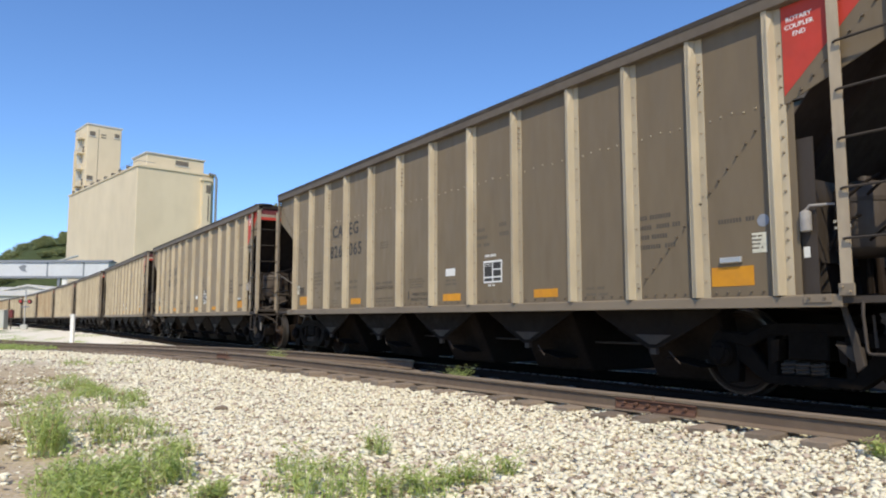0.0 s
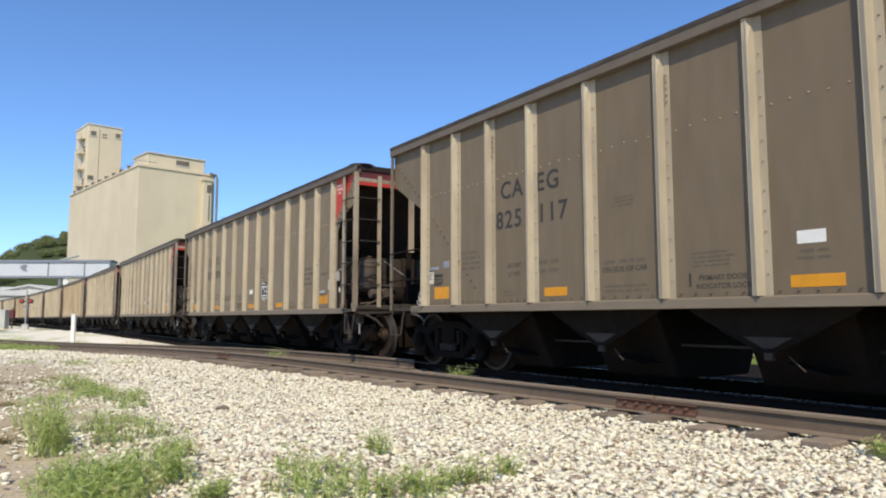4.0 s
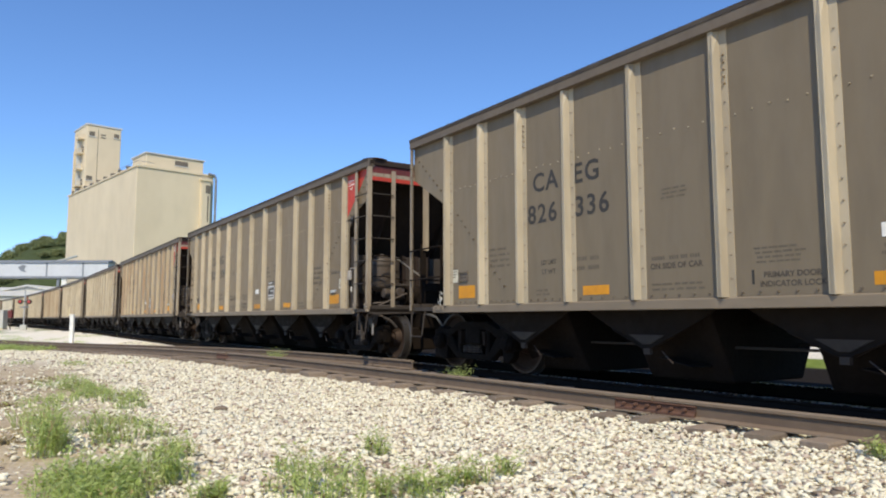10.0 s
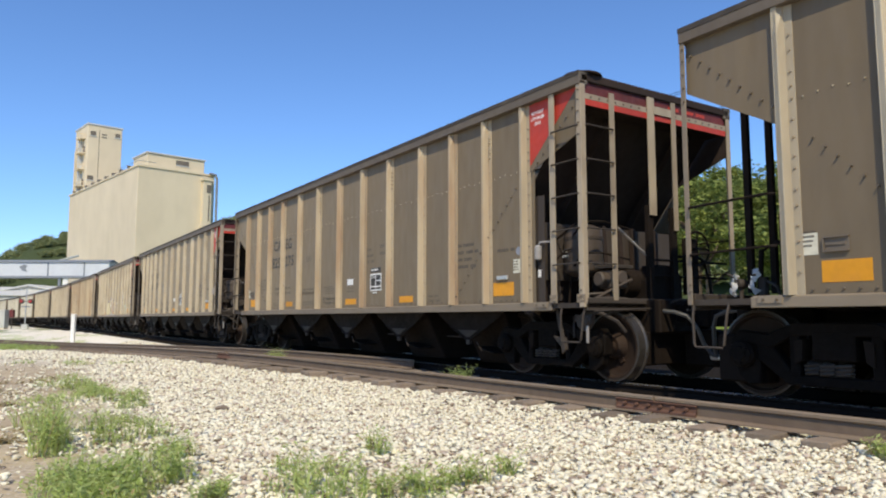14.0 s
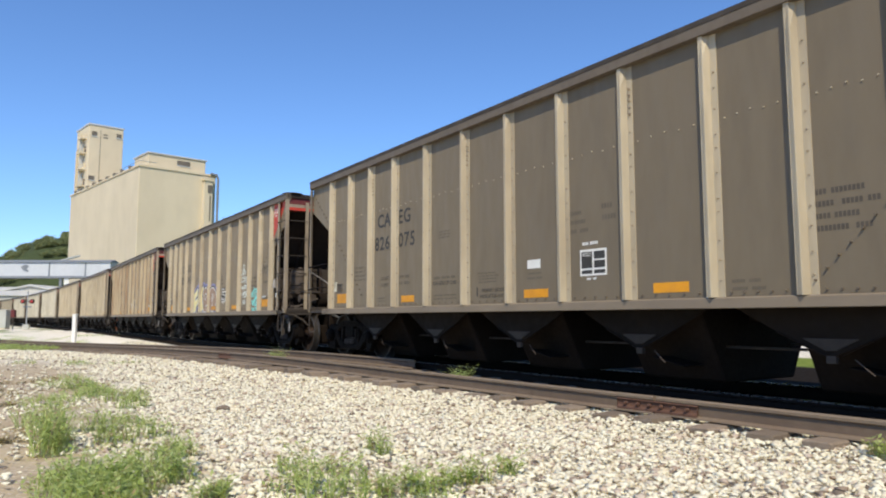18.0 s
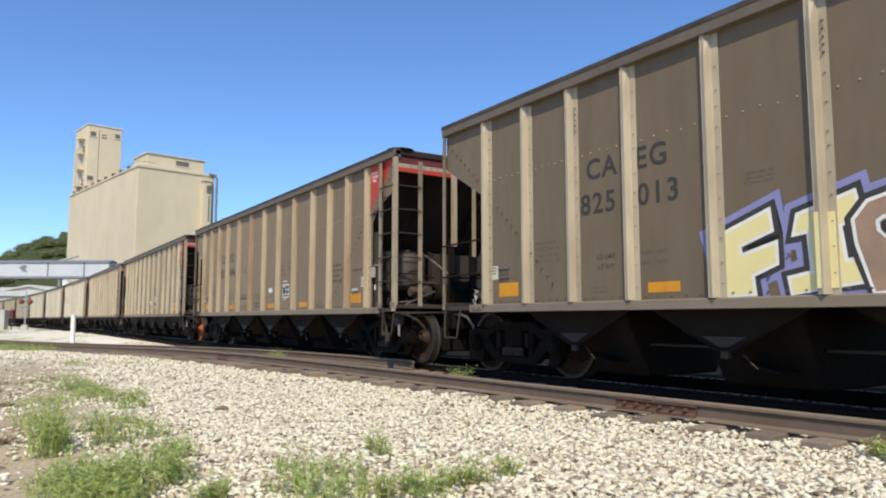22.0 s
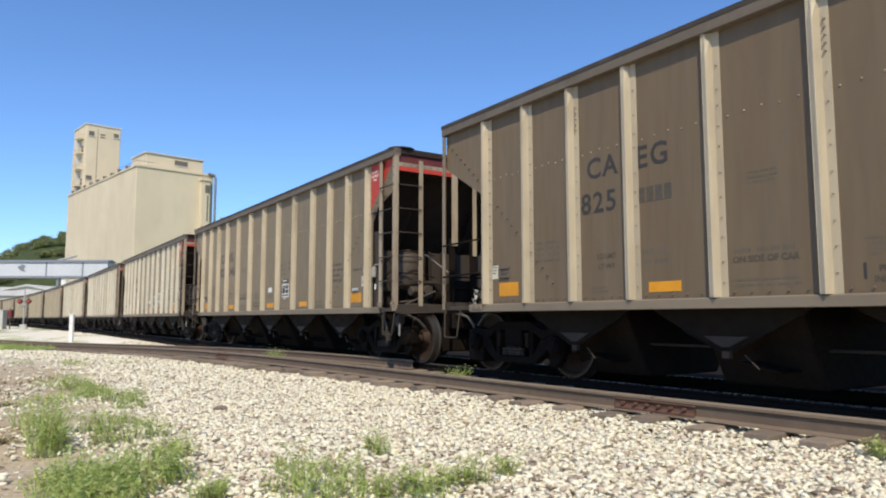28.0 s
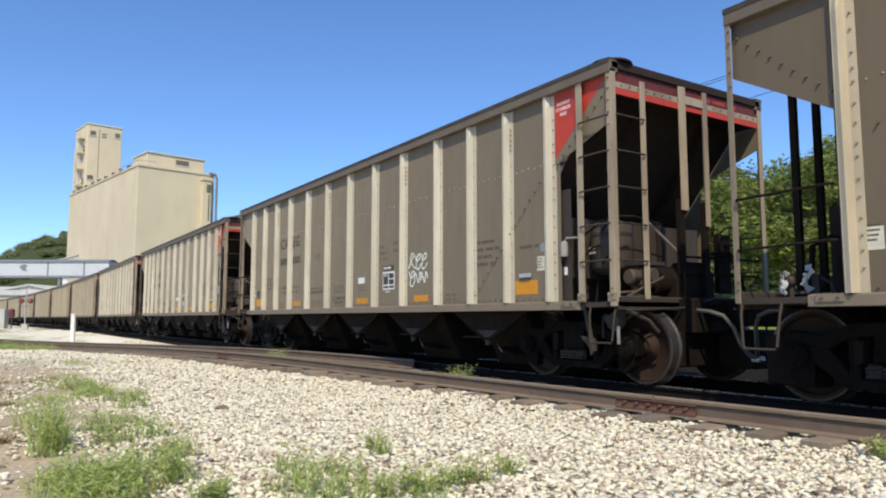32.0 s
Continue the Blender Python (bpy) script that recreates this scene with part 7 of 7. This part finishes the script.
def weeds():
    rng = random.Random(5)
    # x, y, height, spread, stems
    tall_clump = [(-3.02, 5.46, 0.58, 0.13, 80), (-3.16, 5.82, 0.58, 0.11, 60), (-3.40, 6.2, 0.56, 0.11, 50), (-3.62, 6.55, 0.5, 0.12, 36), (-3.95, 6.75, 0.4, 0.12, 28)]
    swath = [(-5.38, 10.44, 0.3, 0.22, 60), (-4.68, 9.52, 0.3, 0.26, 80), (-4.07, 8.88, 0.3, 0.24, 70), (-3.59, 8.21, 0.28, 0.18, 50), (-6.09, 11.55, 0.26, 0.2, 44), (-3.96, 9.19, 0.24, 0.15, 30)]
    thin = [(-3.13, 6.47, 0.38, 0.18, 44), (-2.73, 5.89, 0.40, 0.18, 44), (-3.14, 6.99, 0.26, 0.16, 30), (-2.52, 6.25, 0.34, 0.16, 34), (-2.90, 6.75, 0.28, 0.16, 26)]
    thicket = [(-2.29, 4.31, 0.32, 0.18, 52), (-2.33, 4.57, 0.34, 0.2, 66), (-2.09, 4.31, 0.36, 0.22, 80), (-1.99, 4.39, 0.38, 0.22, 80), (-1.81, 4.21, 0.34, 0.16, 50), (-2.06, 3.97, 0.3, 0.2, 60), (-1.84, 3.91, 0.3, 0.2, 60), (-2.1, 4.91, 0.28, 0.15, 34)]
    edge = [(-1.85, 4.77, 0.44, 0.13, 46), (-1.67, 4.57, 0.38, 0.11, 40), (-1.88, 5.26, 0.26, 0.1, 22), (-2.1, 5.52, 0.28, 0.1, 20), (-1.31, 4.03, 0.26, 0.1, 32), (-1.3, 4.18, 0.2, 0.06, 12)]
    airy = [(-0.93, 4.25, 0.44, 0.14, 18), (-0.84, 4.39, 0.46, 0.16, 20), (-0.66, 4.15, 0.46, 0.18, 24), (-0.58, 4.31, 0.4, 0.14, 16), (-0.71, 3.91, 0.4, 0.22, 26), (-1.07, 4.82, 0.28, 0.09, 10), (-0.71, 4.77, 0.3, 0.1, 10)]
    fringe = [(-0.4, 4.09, 0.28, 0.14, 20), (-0.27, 4.15, 0.32, 0.14, 24), (-0.15, 4.25, 0.32, 0.16, 28), (-0.04, 4.09, 0.28, 0.12, 18), (-0.49, 5.43, 0.34, 0.09, 24), (-0.57, 5.64, 0.26, 0.06, 12)]
    single = [(0.06, 4.42, 0.26, 0.12, 20), (0.19, 4.48, 0.3, 0.11, 30), (0.41, 4.77, 0.28, 0.07, 28), (3.15, 5.2, 0.26, 0.09, 30), (-10.08, 17.01, 0.16, 0.3, 40), (0.22, 10.25, 0.56, 0.10, 130), (-4.06, 17.1, 0.6, 0.2, 120)]
    verge = [(-33.51, 54.5, 0.4, 0.8, 110), (-28.77, 48.38, 0.4, 0.8, 110), (-30.16, 52.83, 0.35, 0.7, 90), (-25.23, 45.81, 0.35, 0.6, 90), (-25.61, 41.42, 0.35, 0.6, 90), (-23.4, 40.45, 0.3, 0.5, 70), (-26.89, 44.63, 0.35, 0.7, 90), (-25.68, 48.38, 0.3, 0.5, 60)]
    spots = tall_clump + swath + thin + thicket + edge + airy + fringe + single + verge
    for k in range(5):
        t = 0.45 + k / 9
        spots.append((-7.3 + 3.2 * t + rng.uniform(-0.35, 0.35), 12.5 - 4.2 * t + rng.uniform(-0.35, 0.35), rng.uniform(0.14, 0.26), rng.uniform(0.25, 0.45), 60))
    for k in range(14):
        spots.append((-24.0 + rng.uniform(-7, 5), 41.0 + rng.uniform(-4, 4), rng.uniform(0.25, 0.5), rng.uniform(0.5, 0.9), 110))
    for k in range(5):
        spots.append((-8.5 + rng.uniform(-1.5, 1.5), 15.0 + rng.uniform(-2.5, 2.5), rng.uniform(0.1, 0.22), rng.uniform(0.2, 0.4), 55))
    for x, y, h, spread, n in spots:
        z = stone_level(x, y) if y < 17 else ground_z(x, y)
        w = tagged(new("weed"), "light green leafy weed growing through the gravel", "weed", "weeds")
        w.matrix_basis = pose(x, y, z)
        part("foliage", weed_mesh(rng, n, h, spread), MAT["weed"], w)
        if rng.random() < 0.6:
            part("dry_foliage", weed_mesh(rng, max(6, n // 9), h * 0.9, spread), MAT["dry"], w)


    # rank growth over the rails where the siding leaves the gravel
    for k, y in enumerate(np.arange(29.6, 38.0, 0.55)):
        x = siding_x(y) + (-0.55, 0.75, -1.1)[k % 3] + rng.uniform(-0.2, 0.2)
        w = tagged(new("weed"), "rank green weed growing over the rusty siding rail", "weed", "weeds")
        w.matrix_basis = pose(x, y - 0.5, ground_z(x, y - 0.5)) @ Matrix.Scale(2.2, 4)
        part("foliage", weed_mesh(rng, 150, rng.uniform(0.13, 0.22), rng.uniform(0.25, 0.36)), MAT["weed"], w)


weeds()


def straw():
    """Low dry tufts on the trodden earth."""
    rng = random.Random(12)
    for k in range(26):
        y = rng.uniform(4.2, 12.0)
        x = -0.50 * y - 0.55 - rng.uniform(0.0, 1.5)
        w = tagged(new("dry_tuft"), "low tuft of straw-coloured dry grass", "dry grass", "dry tufts on the earth")
        w.matrix_basis = pose(x, y, stone_level(x, y) - 0.01)
        part("dry_foliage", weed_mesh(rng, rng.randint(18, 40), rng.uniform(0.07, 0.16), rng.uniform(0.08, 0.20), 0.6), MAT["dry"], w)


straw()
chunk = Shape()
chunk.prism([(-0.085, 0.0), (0.08, -0.01), (0.065, 0.03), (0.01, 0.045), (-0.065, 0.03)], "y", -0.035, 0.035)
ob = tagged(part("wood_chunk", chunk, MAT["tie"], bevel=0.012), "dark broken piece of tie timber lying on the gravel", "wood piece")
ob.matrix_basis = pose(-2.47, 7.95, -0.235, 0, 0, 15)


# ---- the train's run ----
# small surges of the train about its even pace: seconds, metres
SURGE = ((0, 7, 8, 9, 11, 12, 13, 14, 19, 20, 21, 22, 23, 25, 26, 27, 30, 31, 32), (0, 0, -0.01, 0, 0, 0.015, 0.003, 0.005, 0, 0.07, 0, -0.025, 0, 0, 0.065, 0, 0, -0.03, 0))


def travelled(t):
    """Metres run, nought where the body of car 0 has its head at s = 0."""
    return np.interp(t, *SURGE) + (-142.712172 + 5.497266719 * t + 0.01490313739 * t ** 2 - 0.002413504662 * t ** 3 + 0.0001536106 * t ** 4
            - 4.440600124e-6 * t ** 5 + 4.714547e-8 * t ** 6)


def car_pose(i, t):
    s = i * CAR_PITCH - travelled(t) + HALF - SLACK.get(i, 0.0)
    a, b = on_track(s - TRUCK_AT), on_track(s + TRUCK_AT)
    yaw = math.degrees(math.atan2(a[1] - b[1], a[0] - b[0]))
    return pose((a[0] + b[0]) / 2, (a[1] + b[1]) / 2, 0.0, 0, 0, yaw)


def motions():
    times = [k * 1.0 for k in range(33)]
    spin = [k * 0.1 for k in range(321)]
    for i, car in CARS.items():
        walk(car, [(t, car_pose(i, t)) for t in times])
        for child in car.children:
            if child.name.startswith("truck"):
                for w in child.children:
                    if w.name.startswith("wheelset"):
                        p = w.matrix_basis.translation.copy()
                        walk(w, [(t, pose(*p, 0, math.degrees(travelled(t) / WHEEL_R) % 360.0, 0)) for t in spin])

    # a fly crosses close to the lens
    fly = [(0.0, (-1.9, 1.9, 1.25)), (2.6, (-1.6, 1.95, 1.22)), (2.9, (-0.779, 2.0, 1.276)), (3.0, (-0.491, 2.0, 1.281)), (3.1, (-0.169, 2.0, 1.332)), (3.4, (0.9, 2.05, 1.75)), (3.7, (1.9, 2.1, 2.2)), (32.0, (2.2, 2.1, 2.2))]
    walk(FLY, [(t, pose(*p, 0, -12, 0)) for t, p in fly])


def build_fly():
    fly = tagged(new("fly"), "small dark fly in the air over the gravel", "insect")
    body = Shape().lathe([(-0.007, 0.0008), (-0.0045, 0.0024), (0.0, 0.0028), (0.003, 0.002), (0.0045, 0.0022), (0.007, 0.0008)], (0, 0, 0), "x", 10)
    part("body", body, MAT["wire"], fly, soft=True)
    for q in (-1, 1):
        part("wing", Shape().slab([(0.002, q * 0.0015, 0.002), (0.0, q * 0.006, 0.006), (-0.004, q * 0.009, 0.0075), (-0.0075, q * 0.006, 0.005), (-0.0045, q * 0.002, 0.003)], 0.0004), MAT["rubber"], fly)
    return fly


FLY = build_fly()
motions()
